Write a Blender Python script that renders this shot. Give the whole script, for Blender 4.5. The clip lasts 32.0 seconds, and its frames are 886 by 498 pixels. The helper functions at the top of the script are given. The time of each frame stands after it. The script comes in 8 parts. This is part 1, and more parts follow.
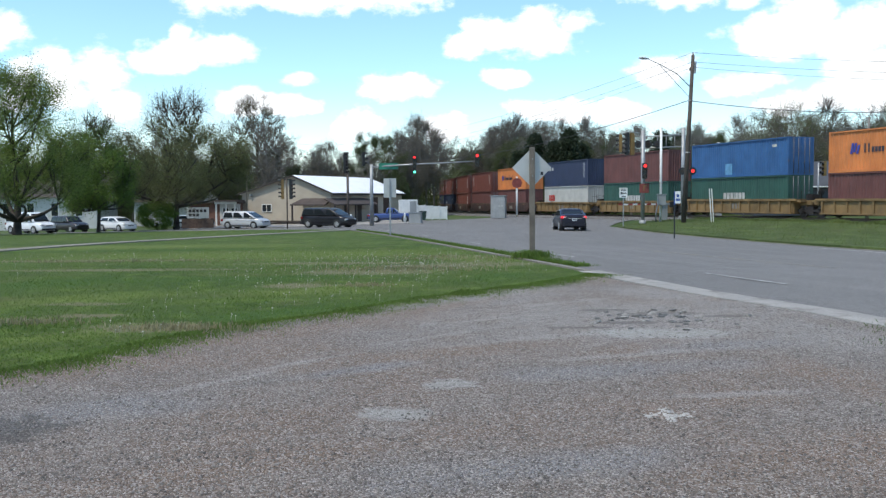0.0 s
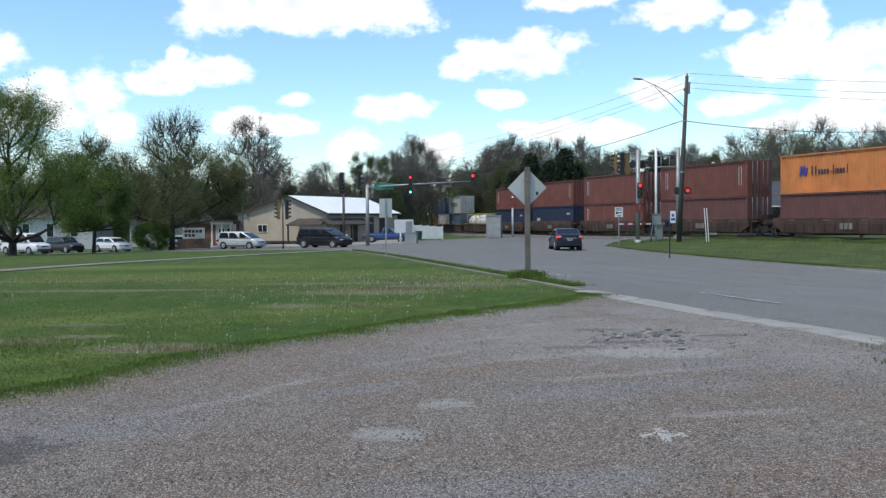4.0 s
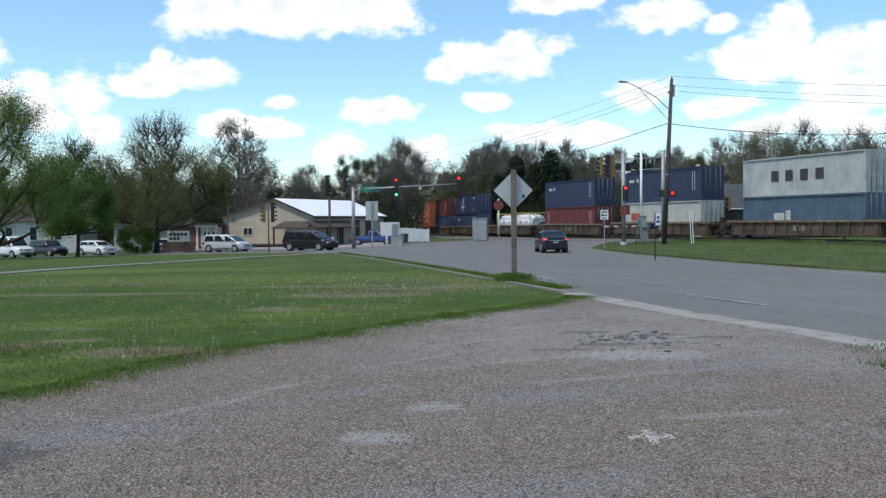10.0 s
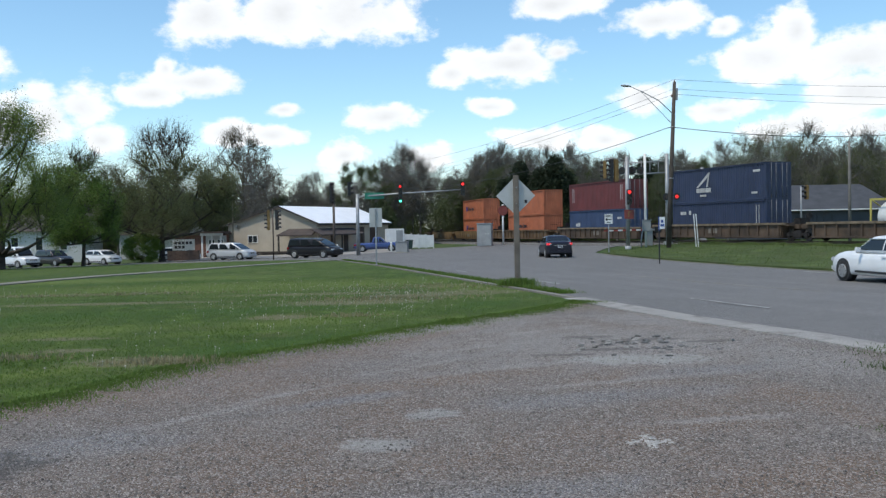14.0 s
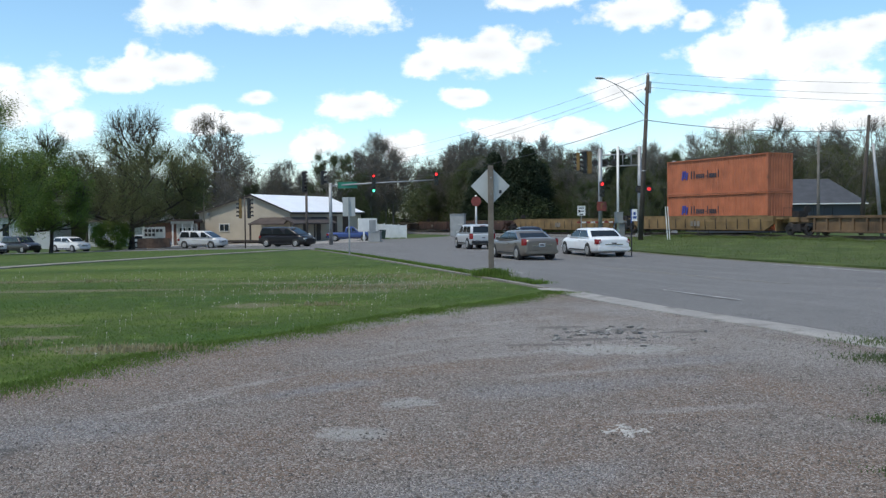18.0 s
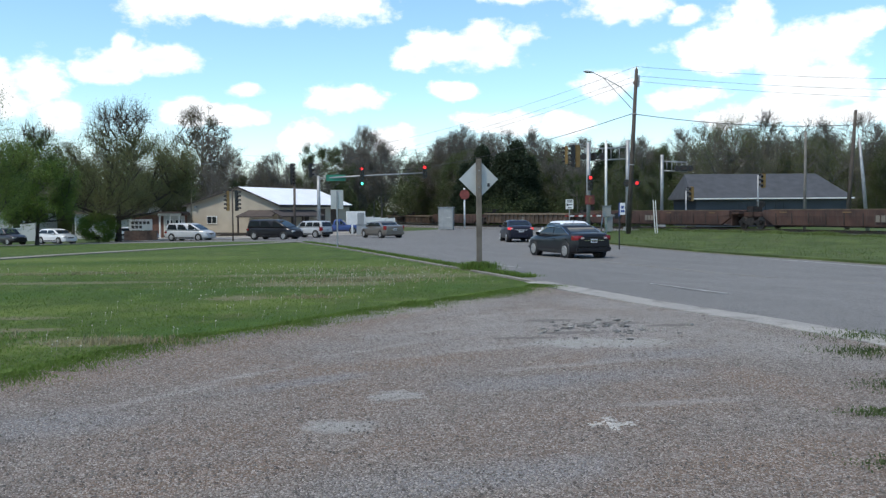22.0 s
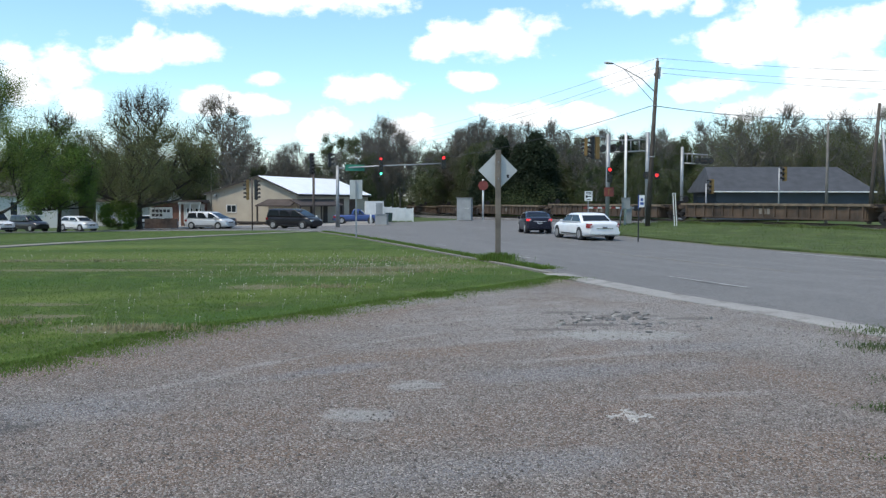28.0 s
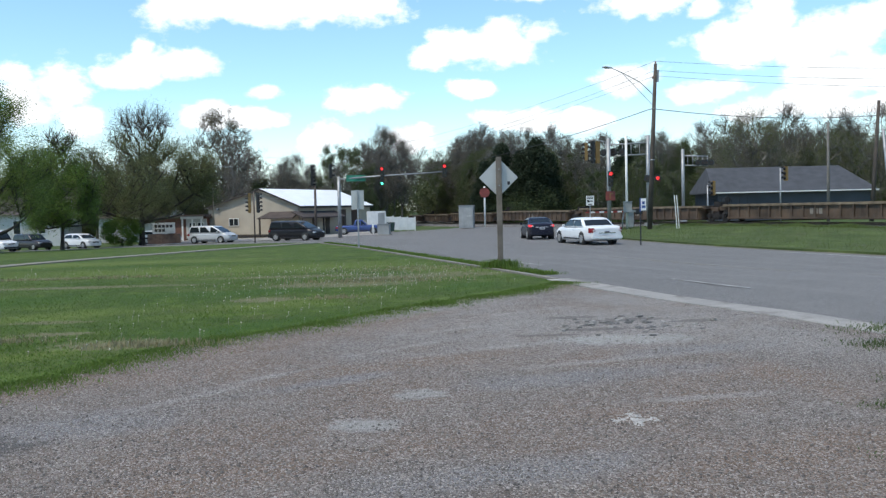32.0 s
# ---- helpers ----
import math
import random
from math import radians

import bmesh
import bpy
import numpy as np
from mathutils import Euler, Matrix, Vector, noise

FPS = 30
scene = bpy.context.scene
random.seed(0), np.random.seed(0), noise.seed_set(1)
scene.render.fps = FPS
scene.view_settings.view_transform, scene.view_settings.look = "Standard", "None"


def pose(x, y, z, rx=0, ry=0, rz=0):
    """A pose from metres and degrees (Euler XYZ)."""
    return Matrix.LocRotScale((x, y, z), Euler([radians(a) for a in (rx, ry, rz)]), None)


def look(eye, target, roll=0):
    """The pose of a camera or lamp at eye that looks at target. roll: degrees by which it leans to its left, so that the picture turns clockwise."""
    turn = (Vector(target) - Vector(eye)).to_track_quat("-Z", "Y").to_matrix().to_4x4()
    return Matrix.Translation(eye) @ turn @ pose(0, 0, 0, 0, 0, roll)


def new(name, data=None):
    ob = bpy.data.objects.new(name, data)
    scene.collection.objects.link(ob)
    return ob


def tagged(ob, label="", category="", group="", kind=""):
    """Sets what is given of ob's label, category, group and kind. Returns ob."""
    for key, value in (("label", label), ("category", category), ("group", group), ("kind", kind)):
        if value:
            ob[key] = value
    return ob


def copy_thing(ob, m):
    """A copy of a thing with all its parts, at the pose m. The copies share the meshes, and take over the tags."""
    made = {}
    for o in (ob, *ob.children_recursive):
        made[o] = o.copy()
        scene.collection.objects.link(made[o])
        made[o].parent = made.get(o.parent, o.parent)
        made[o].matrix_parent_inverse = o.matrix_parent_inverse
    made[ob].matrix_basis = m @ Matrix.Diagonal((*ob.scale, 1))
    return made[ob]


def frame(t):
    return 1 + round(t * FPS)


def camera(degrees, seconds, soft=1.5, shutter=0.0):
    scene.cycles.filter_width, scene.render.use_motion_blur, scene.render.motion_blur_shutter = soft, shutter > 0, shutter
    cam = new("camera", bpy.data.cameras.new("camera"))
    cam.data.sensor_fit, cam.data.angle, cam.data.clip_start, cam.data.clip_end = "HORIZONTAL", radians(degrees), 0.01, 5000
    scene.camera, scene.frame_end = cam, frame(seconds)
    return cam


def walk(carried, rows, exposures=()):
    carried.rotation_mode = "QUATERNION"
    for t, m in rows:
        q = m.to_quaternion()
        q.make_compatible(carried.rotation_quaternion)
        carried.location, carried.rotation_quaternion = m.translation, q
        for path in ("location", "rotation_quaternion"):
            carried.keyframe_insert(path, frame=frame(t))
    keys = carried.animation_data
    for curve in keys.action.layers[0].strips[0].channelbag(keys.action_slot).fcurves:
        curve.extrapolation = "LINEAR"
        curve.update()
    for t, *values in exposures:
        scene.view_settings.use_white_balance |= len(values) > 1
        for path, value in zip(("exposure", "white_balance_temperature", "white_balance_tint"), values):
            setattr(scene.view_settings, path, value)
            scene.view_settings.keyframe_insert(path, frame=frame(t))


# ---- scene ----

# ---- camera ----
cam = camera(52.97, 32.0, soft=1.35)
# seconds, x, y, z, turn to the left, tilt, lean
PATH = [
    (0, -0.032, 0.036, 1.550, 0.108, -3.206, -0.356),
    (0.5, -0.019, 0.044, 1.552, 0.120, -3.113, -0.885),
    (1, -0.022, 0.020, 1.556, -0.232, -2.485, -0.888),
    (1.5, -0.026, 0.006, 1.554, -0.493, -1.787, -0.731),
    (2, -0.026, -0.001, 1.555, -0.594, -1.570, -0.721),
    (2.5, -0.026, -0.002, 1.554, -0.586, -1.502, -0.672),
    (3, -0.023, 0.003, 1.552, -0.480, -1.591, -0.810),
    (3.5, -0.020, 0.010, 1.552, -0.353, -1.796, -0.565),
    (5.5, -0.026, 0.035, 1.551, 0.423, -2.021, -0.415),
    (6, -0.021, 0.015, 1.551, 0.693, -1.789, -0.238),
    (6.5, -0.018, 0.012, 1.547, 0.675, -1.813, -0.551),
    (7, -0.018, 0.014, 1.552, 0.466, -1.901, -0.523),
    (7.5, -0.015, 0.011, 1.553, 0.516, -1.899, -0.242),
    (8, -0.011, 0.013, 1.549, 0.589, -1.908, -0.426),
    (8.5, -0.007, -0.004, 1.553, 0.417, -1.866, 0.031),
    (9, -0.008, 0.000, 1.554, -0.025, -1.807, -0.139),
    (9.5, -0.024, -0.002, 1.552, -0.573, -1.759, -0.302),
    (10, -0.038, 0.010, 1.556, -1.065, -1.766, -0.554),
    (10.5, -0.006, 0.010, 1.563, -1.214, -1.682, -1.697),
    (11, 0.019, -0.005, 1.567, -1.464, -1.577, -1.034),
    (11.5, 0.021, -0.021, 1.568, -1.800, -1.600, -1.157),
    (12, 0.026, -0.035, 1.566, -1.804, -1.349, -1.174),
    (12.5, 0.020, -0.032, 1.568, -1.663, -1.259, -0.746),
    (13, 0.031, -0.014, 1.563, -1.234, -1.284, -0.990),
    (13.5, 0.028, -0.006, 1.565, -0.863, -1.283, -1.505),
    (14, 0.023, -0.003, 1.564, -0.735, -1.389, -1.153),
    (14.5, 0.017, 0.009, 1.561, -0.776, -1.567, -1.018),
    (16.5, -0.032, -0.004, 1.561, -1.930, -1.913, -0.641),
    (17, -0.033, -0.007, 1.560, -2.060, -1.884, -0.947),
    (17.5, -0.038, -0.012, 1.561, -2.189, -1.900, -0.633),
    (18, -0.018, 0.041, 1.545, -2.496, -2.029, -0.570),
    (18.5, -0.019, 0.044, 1.546, -2.740, -2.123, -0.664),
    (19, -0.019, 0.060, 1.541, -2.879, -2.309, -0.319),
    (19.5, -0.013, 0.053, 1.542, -3.006, -2.523, -0.829),
    (20, -0.009, 0.053, 1.545, -3.035, -2.629, -0.908),
    (20.5, -0.004, 0.061, 1.541, -3.295, -2.695, -0.743),
    (21, -0.007, 0.059, 1.540, -3.391, -2.664, -0.562),
    (21.5, -0.007, 0.063, 1.537, -3.311, -2.579, -0.240),
    (22, -0.006, 0.054, 1.541, -3.241, -2.474, -0.381),
    (22.5, -0.011, 0.045, 1.545, -3.189, -2.437, -0.340),
    (23, -0.014, 0.055, 1.539, -3.033, -2.519, -0.382),
    (23.5, -0.015, 0.050, 1.540, -2.820, -2.572, -0.412),
    (24, -0.009, 0.050, 1.543, -2.800, -2.521, -0.845),
    (24.5, -0.012, 0.044, 1.542, -2.693, -2.221, -0.705),
    (25, -0.021, 0.027, 1.549, -2.409, -2.040, -0.261),
    (25.5, -0.018, 0.032, 1.541, -2.247, -1.991, -0.238),
    (27.5, -0.029, 0.002, 1.548, -1.992, -2.772, 0.258),
    (28, -0.033, -0.002, 1.551, -2.089, -3.080, 0.110),
    (28.5, -0.038, 0.012, 1.553, -1.938, -3.242, 0.156),
    (29, -0.034, 0.003, 1.553, -1.893, -3.250, 0.066),
    (29.5, -0.028, -0.000, 1.554, -1.924, -3.128, -0.112),
    (30, -0.028, -0.007, 1.556, -2.028, -2.933, -0.154),
    (30.5, -0.027, -0.009, 1.550, -2.119, -2.762, -0.415),
    (31, -0.022, -0.018, 1.554, -2.181, -2.690, -0.519),
    (31.5, -0.025, -0.010, 1.548, -2.089, -2.651, -0.599),
    (32, -0.020, -0.017, 1.553, -1.898, -2.548, -1.348),
]
walk(cam, [(t, pose(x, y, z, 90 + tilt, 0, turn) @ pose(0, 0, 0, 0, 0, lean)) for t, x, y, z, turn, tilt, lean in PATH],
     exposures=[(t, e, 6500, 9) for t, e in ((0.0, 0.46), (3.0, 0.28), (6.0, 0.26), (10.0, 0.22), (14.5, 0.14), (18.0, 0.2), (21.0, 0.3), (25.0, 0.35), (28.0, 0.38), (32.0, 0.38))])

# ---- world, sun, exposure ----
SUN_AZ, SUN_EL = -126.0, 62.0      # degrees: from the view's axis to the right, and up
world = bpy.data.worlds.new("sky")
scene.world = world
world.use_nodes = True


def build_world():
    nt = world.node_tree
    nt.nodes.clear()
    n = nt.nodes.new
    ln = nt.links.new
    out, bg = n("ShaderNodeOutputWorld"), n("ShaderNodeBackground")
    sky = n("ShaderNodeTexSky")
    sky.sky_type, sky.sun_disc = "NISHITA", False
    sky.sun_elevation, sky.sun_rotation = radians(SUN_EL), radians(SUN_AZ)
    sky.air_density, sky.dust_density, sky.ozone_density = 1.0, 0.3, 2.2
    tc = n("ShaderNodeTexCoord")
    sep = n("ShaderNodeSeparateXYZ")
    ln(tc.outputs["Generated"], sep.inputs[0])

    def math_node(op, a, b=None, c=None):
        m = n("ShaderNodeMath")
        m.operation = op
        for i, v in enumerate((a, b, c)):
            if v is None:
                continue
            if isinstance(v, (int, float)):
                m.inputs[i].default_value = v
            else:
                ln(v, m.inputs[i])
        return m.outputs[0]

    az = math_node("ARCTAN2", sep.outputs[0], sep.outputs[1])
    el = math_node("ARCSINE", sep.outputs[2])
    # cumulus: puffs in azimuth and elevation, their edges broken up by noise
    comb = n("ShaderNodeCombineXYZ")
    ln(az, comb.inputs[0])
    ln(math_node("MULTIPLY", el, 1.5), comb.inputs[1])

    def tex(scale, detail, rough):
        t = n("ShaderNodeTexNoise")
        t.inputs["Scale"].default_value = scale
        t.inputs["Detail"].default_value = detail
        t.inputs["Roughness"].default_value = rough
        ln(comb.outputs[0], t.inputs["Vector"])
        return t.outputs[0]

    n1, n2 = tex(20.0, 7.0, 0.6), tex(6.0, 3.0, 0.5)
    field = None
    for a, e, wa, we in CLOUDS:
        a, e, wa, we = radians(a), radians(e), radians(wa), radians(we)
        dx = math_node("MULTIPLY", math_node("SUBTRACT", az, a), 1 / wa)
        dy0 = math_node("SUBTRACT", el, e)
        # flat below, billowing above
        dy = math_node("MULTIPLY", dy0, 1 / we)
        low = math_node("MULTIPLY", math_node("MINIMUM", dy, 0.0), 1.1)
        dy = math_node("ADD", math_node("MAXIMUM", dy, 0.0), low)
        r2 = math_node("ADD", math_node("MULTIPLY", dx, dx), math_node("MULTIPLY", dy, dy))
        puff = math_node("SUBTRACT", 1.0, math_node("SQRT", r2))
        field = puff if field is None else math_node("MAXIMUM", field, puff)
    field = math_node("MAXIMUM", field, -1.2)
    f = math_node("ADD", math_node("MULTIPLY", math_node("SUBTRACT", n1, 0.5), 2.3), field)
    f = math_node("ADD", f, math_node("MULTIPLY", math_node("SUBTRACT", n2, 0.5), 1.5))
    ramp = n("ShaderNodeMapRange")
    ramp.interpolation_type = "SMOOTHSTEP"
    ln(f, ramp.inputs[0])
    ramp.inputs[1].default_value, ramp.inputs[2].default_value = -0.14, 0.42
    # whitish haze near the horizon
    haze = n("ShaderNodeMapRange")
    haze.interpolation_type = "SMOOTHSTEP"
    ln(el, haze.inputs[0])
    haze.inputs[1].default_value, haze.inputs[2].default_value = 0.14, -0.02
    haze.inputs[3].default_value, haze.inputs[4].default_value = 0.0, 0.45
    shade = n("ShaderNodeMapRange")
    ln(math_node("ADD", field, math_node("MULTIPLY", n1, 1.1)), shade.inputs[0])
    shade.inputs[1].default_value, shade.inputs[2].default_value = 0.6, 1.6
    shade.inputs[3].default_value, shade.inputs[4].default_value = 1.0, 0.74
    white = n("ShaderNodeCombineColor")
    for i, k in enumerate((CLOUD_LIGHT * 0.98, CLOUD_LIGHT, CLOUD_LIGHT * 1.03)):
        ln(math_node("MULTIPLY", shade.outputs[0], k), white.inputs[i])
    amount = math_node("MAXIMUM", math_node("MULTIPLY", ramp.outputs[0], 0.97), haze.outputs[0])
    mix = n("ShaderNodeMix")
    mix.data_type = "RGBA"
    ln(amount, mix.inputs[0])
    # clear spring air: the blue is pale and leans to cyan
    tone = n("ShaderNodeMix")
    tone.data_type, tone.blend_type = "RGBA", "MULTIPLY"
    tone.inputs[0].default_value = 1.0
    ln(sky.outputs[0], tone.inputs[6])
    tone.inputs[7].default_value = (0.89, 1.05, 1.06, 1)
    ln(tone.outputs[2], mix.inputs[6])
    ln(white.outputs[0], mix.inputs[7])
    ln(mix.outputs[2], bg.inputs[0])
    bg.inputs[1].default_value = SKY_STRENGTH
    ln(bg.outputs[0], out.inputs[0])


SKY_STRENGTH, CLOUD_LIGHT = 0.155, 6.9
# azimuth, elevation, half width, half height in degrees
CLOUDS = [
    (-13.8, 13.2, 2.85, 2.14), (-9.3, 13.3, 2.75, 2.24), (-4.7, 13.6, 4.72, 2.34), (-14.5, 9.2, 3.54, 1.12), (-17.1, 8.4, 2.06, 0.86), (-16.3, 10.0, 0.79, 0.8),
    (-22.9, 6.7, 1.97, 1.94), (-21.2, 7.5, 1.67, 1.73), (-25.3, 6.3, 1.57, 1.83), (-20.1, 5.6, 1.57, 1.26), (-9.3, 7.6, 1.47, 0.61), (-12.7, 6.1, 1.77, 0.96),
    (-9.9, 6.0, 2.16, 0.82), (-2.8, 7.1, 2.42, 1.1), (5.2, 10.2, 4.13, 1.43), (5.6, 11.2, 1.77, 0.98), (1.5, 9.7, 1.47, 0.92), (8.4, 10.8, 1.73, 0.82),
    (3.8, 7.6, 1.67, 0.61), (7.0, 5.5, 2.56, 1.02), (11.2, 5.3, 1.77, 0.86), (13.5, 7.8, 2.36, 1.37), (18.2, 6.8, 3.05, 0.82), (14.4, 12.4, 3.73, 1.08),
    (8.1, 13.7, 3.34, 1.02), (20.8, 9.7, 2.85, 1.71), (22.6, 11.1, 1.38, 1.51), (25.8, 9.2, 3.54, 1.88), (26.1, 7.4, 3.15, 1.94), (22.3, 5.6, 2.95, 1.08),
    (18.4, 11.7, 1.02, 0.71), (28.1, 10.7, 1.97, 0.86), (-0.3, 4.4, 2.16, 1.12), (27.4, 5.3, 2.95, 0.92), (-5.5, 4.7, 1.57, 1.12), (-27.2, 9.6, 1.97, 1.43),
    (31.4, 6.5, 2.16, 2.24), (40.0, 9.0, 6.0, 2.6), (-45.0, 10.0, 7.0, 2.2), (60.0, 16.0, 9.0, 4.0), (-70.0, 14.0, 8.0, 3.0), (100.0, 22.0, 12.0, 5.0),
    (-110.0, 20.0, 11.0, 4.0), (140.0, 14.0, 9.0, 3.0), (170.0, 24.0, 12.0, 5.0), (-150.0, 12.0, 9.0, 3.0), (20.0, 32.0, 11.0, 4.0), (-40.0, 36.0, 12.0, 4.0),
]
build_world()

sun = new("sun", bpy.data.lights.new("sun", "SUN"))
sun.data.energy, sun.data.angle, sun.data.color = 2.75, radians(2.0), (1.0, 0.92, 0.8)
sun_from = Vector((math.sin(radians(SUN_AZ)) * math.cos(radians(SUN_EL)), math.cos(radians(SUN_AZ)) * math.cos(radians(SUN_EL)), math.sin(radians(SUN_EL))))
sun.matrix_world = look(sun_from * 200, (0, 0, 0))

# ---- materials ----
MATS = {}


def mat(name, color, rough=0.6, metal=0.0, var=0.15, scale=3.0, fine=40.0, bump=0.1, rust=None, rust_amount=0.0, streak=0.0, glow=0.0, coat=0.0, island=0.0, rand=0.0, dist=0.02, spec=0.5):
    """A painted or raw surface: base colour with stains, grain, optional rust and vertical streaks."""
    if name in MATS:
        return MATS[name]
    m = MATS[name] = bpy.data.materials.new(name)
    m.use_nodes = True
    nt = m.node_tree
    n, ln = nt.nodes.new, nt.links.new
    b = nt.nodes["Principled BSDF"]
    b.inputs["Roughness"].default_value = rough
    b.inputs["Metallic"].default_value = metal
    b.inputs["Coat Weight"].default_value = coat
    b.inputs["Coat Roughness"].default_value = 0.16
    b.inputs["Specular IOR Level"].default_value = spec
    tc = n("ShaderNodeTexCoord")
    big = n("ShaderNodeTexNoise")
    big.inputs["Scale"].default_value, big.inputs["Detail"].default_value = scale, 5.0
    ln(tc.outputs["Object"], big.inputs["Vector"])
    small = n("ShaderNodeTexNoise")
    small.inputs["Scale"].default_value, small.inputs["Detail"].default_value = fine, 4.0
    ln(tc.outputs["Object"], small.inputs["Vector"])

    def mixc(kind, fac, a, c):
        x = n("ShaderNodeMix")
        x.data_type, x.blend_type = "RGBA", kind
        for i, v in ((0, fac), (6, a), (7, c)):
            if isinstance(v, (int, float)):
                x.inputs[i].default_value = v
            elif isinstance(v, tuple):
                x.inputs[i].default_value = (*v, 1)
            else:
                ln(v, x.inputs[i])
        return x.outputs[2]

    def ranged(src, lo, hi, a, c):
        r = n("ShaderNodeMapRange")
        ln(src, r.inputs[0])
        r.inputs[1].default_value, r.inputs[2].default_value, r.inputs[3].default_value, r.inputs[4].default_value = lo, hi, a, c
        return r.outputs[0]

    dark = tuple(max(0.0, c * (1 - var * 2)) for c in color)
    light = tuple(min(1.0, c * (1 + var)) for c in color)
    col = mixc("MIX", ranged(big.outputs[0], 0.3, 0.7, 0.0, 1.0), dark, light)
    col = mixc("MULTIPLY", ranged(small.outputs[0], 0.3, 0.75, min(1.0, var * 2.5), 0.0), col, (0.6, 0.6, 0.6))
    if streak:
        mp = n("ShaderNodeMapping")
        mp.inputs["Scale"].default_value = (6.0, 6.0, 0.35)
        ln(tc.outputs["Object"], mp.inputs[0])
        st = n("ShaderNodeTexNoise")
        st.inputs["Scale"].default_value, st.inputs["Detail"].default_value = 2.0, 6.0
        ln(mp.outputs[0], st.inputs["Vector"])
        col = mixc("MIX", ranged(st.outputs[0], 0.5, 0.75, 0.0, streak), col, tuple(c * 0.35 + 0.05 for c in color))
    if rust:
        rn = n("ShaderNodeTexNoise")
        rn.inputs["Scale"].default_value, rn.inputs["Detail"].default_value = scale * 1.7, 8.0
        rn.inputs["Roughness"].default_value = 0.7
        ln(tc.outputs["Object"], rn.inputs["Vector"])
        col = mixc("MIX", ranged(rn.outputs[0], 0.68 - rust_amount, 0.78 - rust_amount * 0.8, 0.0, 0.85), col, rust)
    if rand or island:
        if rand:
            src = n("ShaderNodeObjectInfo").outputs["Random"]
        else:
            src = n("ShaderNodeNewGeometry").outputs["Random Per Island"]
        k = max(rand, island)
        col = mixc("MULTIPLY", 1.0, col, ranged_color(nt, src, 1 - k, 1 + k))
    ln(col, b.inputs["Base Color"])
    if bump:
        bp = n("ShaderNodeBump")
        bp.inputs["Strength"].default_value = bump
        bp.inputs["Distance"].default_value = dist
        ln(small.outputs[0], bp.inputs["Height"])
        ln(bp.outputs[0], b.inputs["Normal"])
    if glow:
        b.inputs["Emission Color"].default_value = (*color, 1)
        b.inputs["Emission Strength"].default_value = glow
    return m


def ranged_color(nt, src, lo, hi):
    r = nt.nodes.new("ShaderNodeMapRange")
    nt.links.new(src, r.inputs[0])
    r.inputs[3].default_value, r.inputs[4].default_value = lo, hi
    c = nt.nodes.new("ShaderNodeCombineColor")
    for i in range(3):
        nt.links.new(r.outputs[0], c.inputs[i])
    return c.outputs[0]


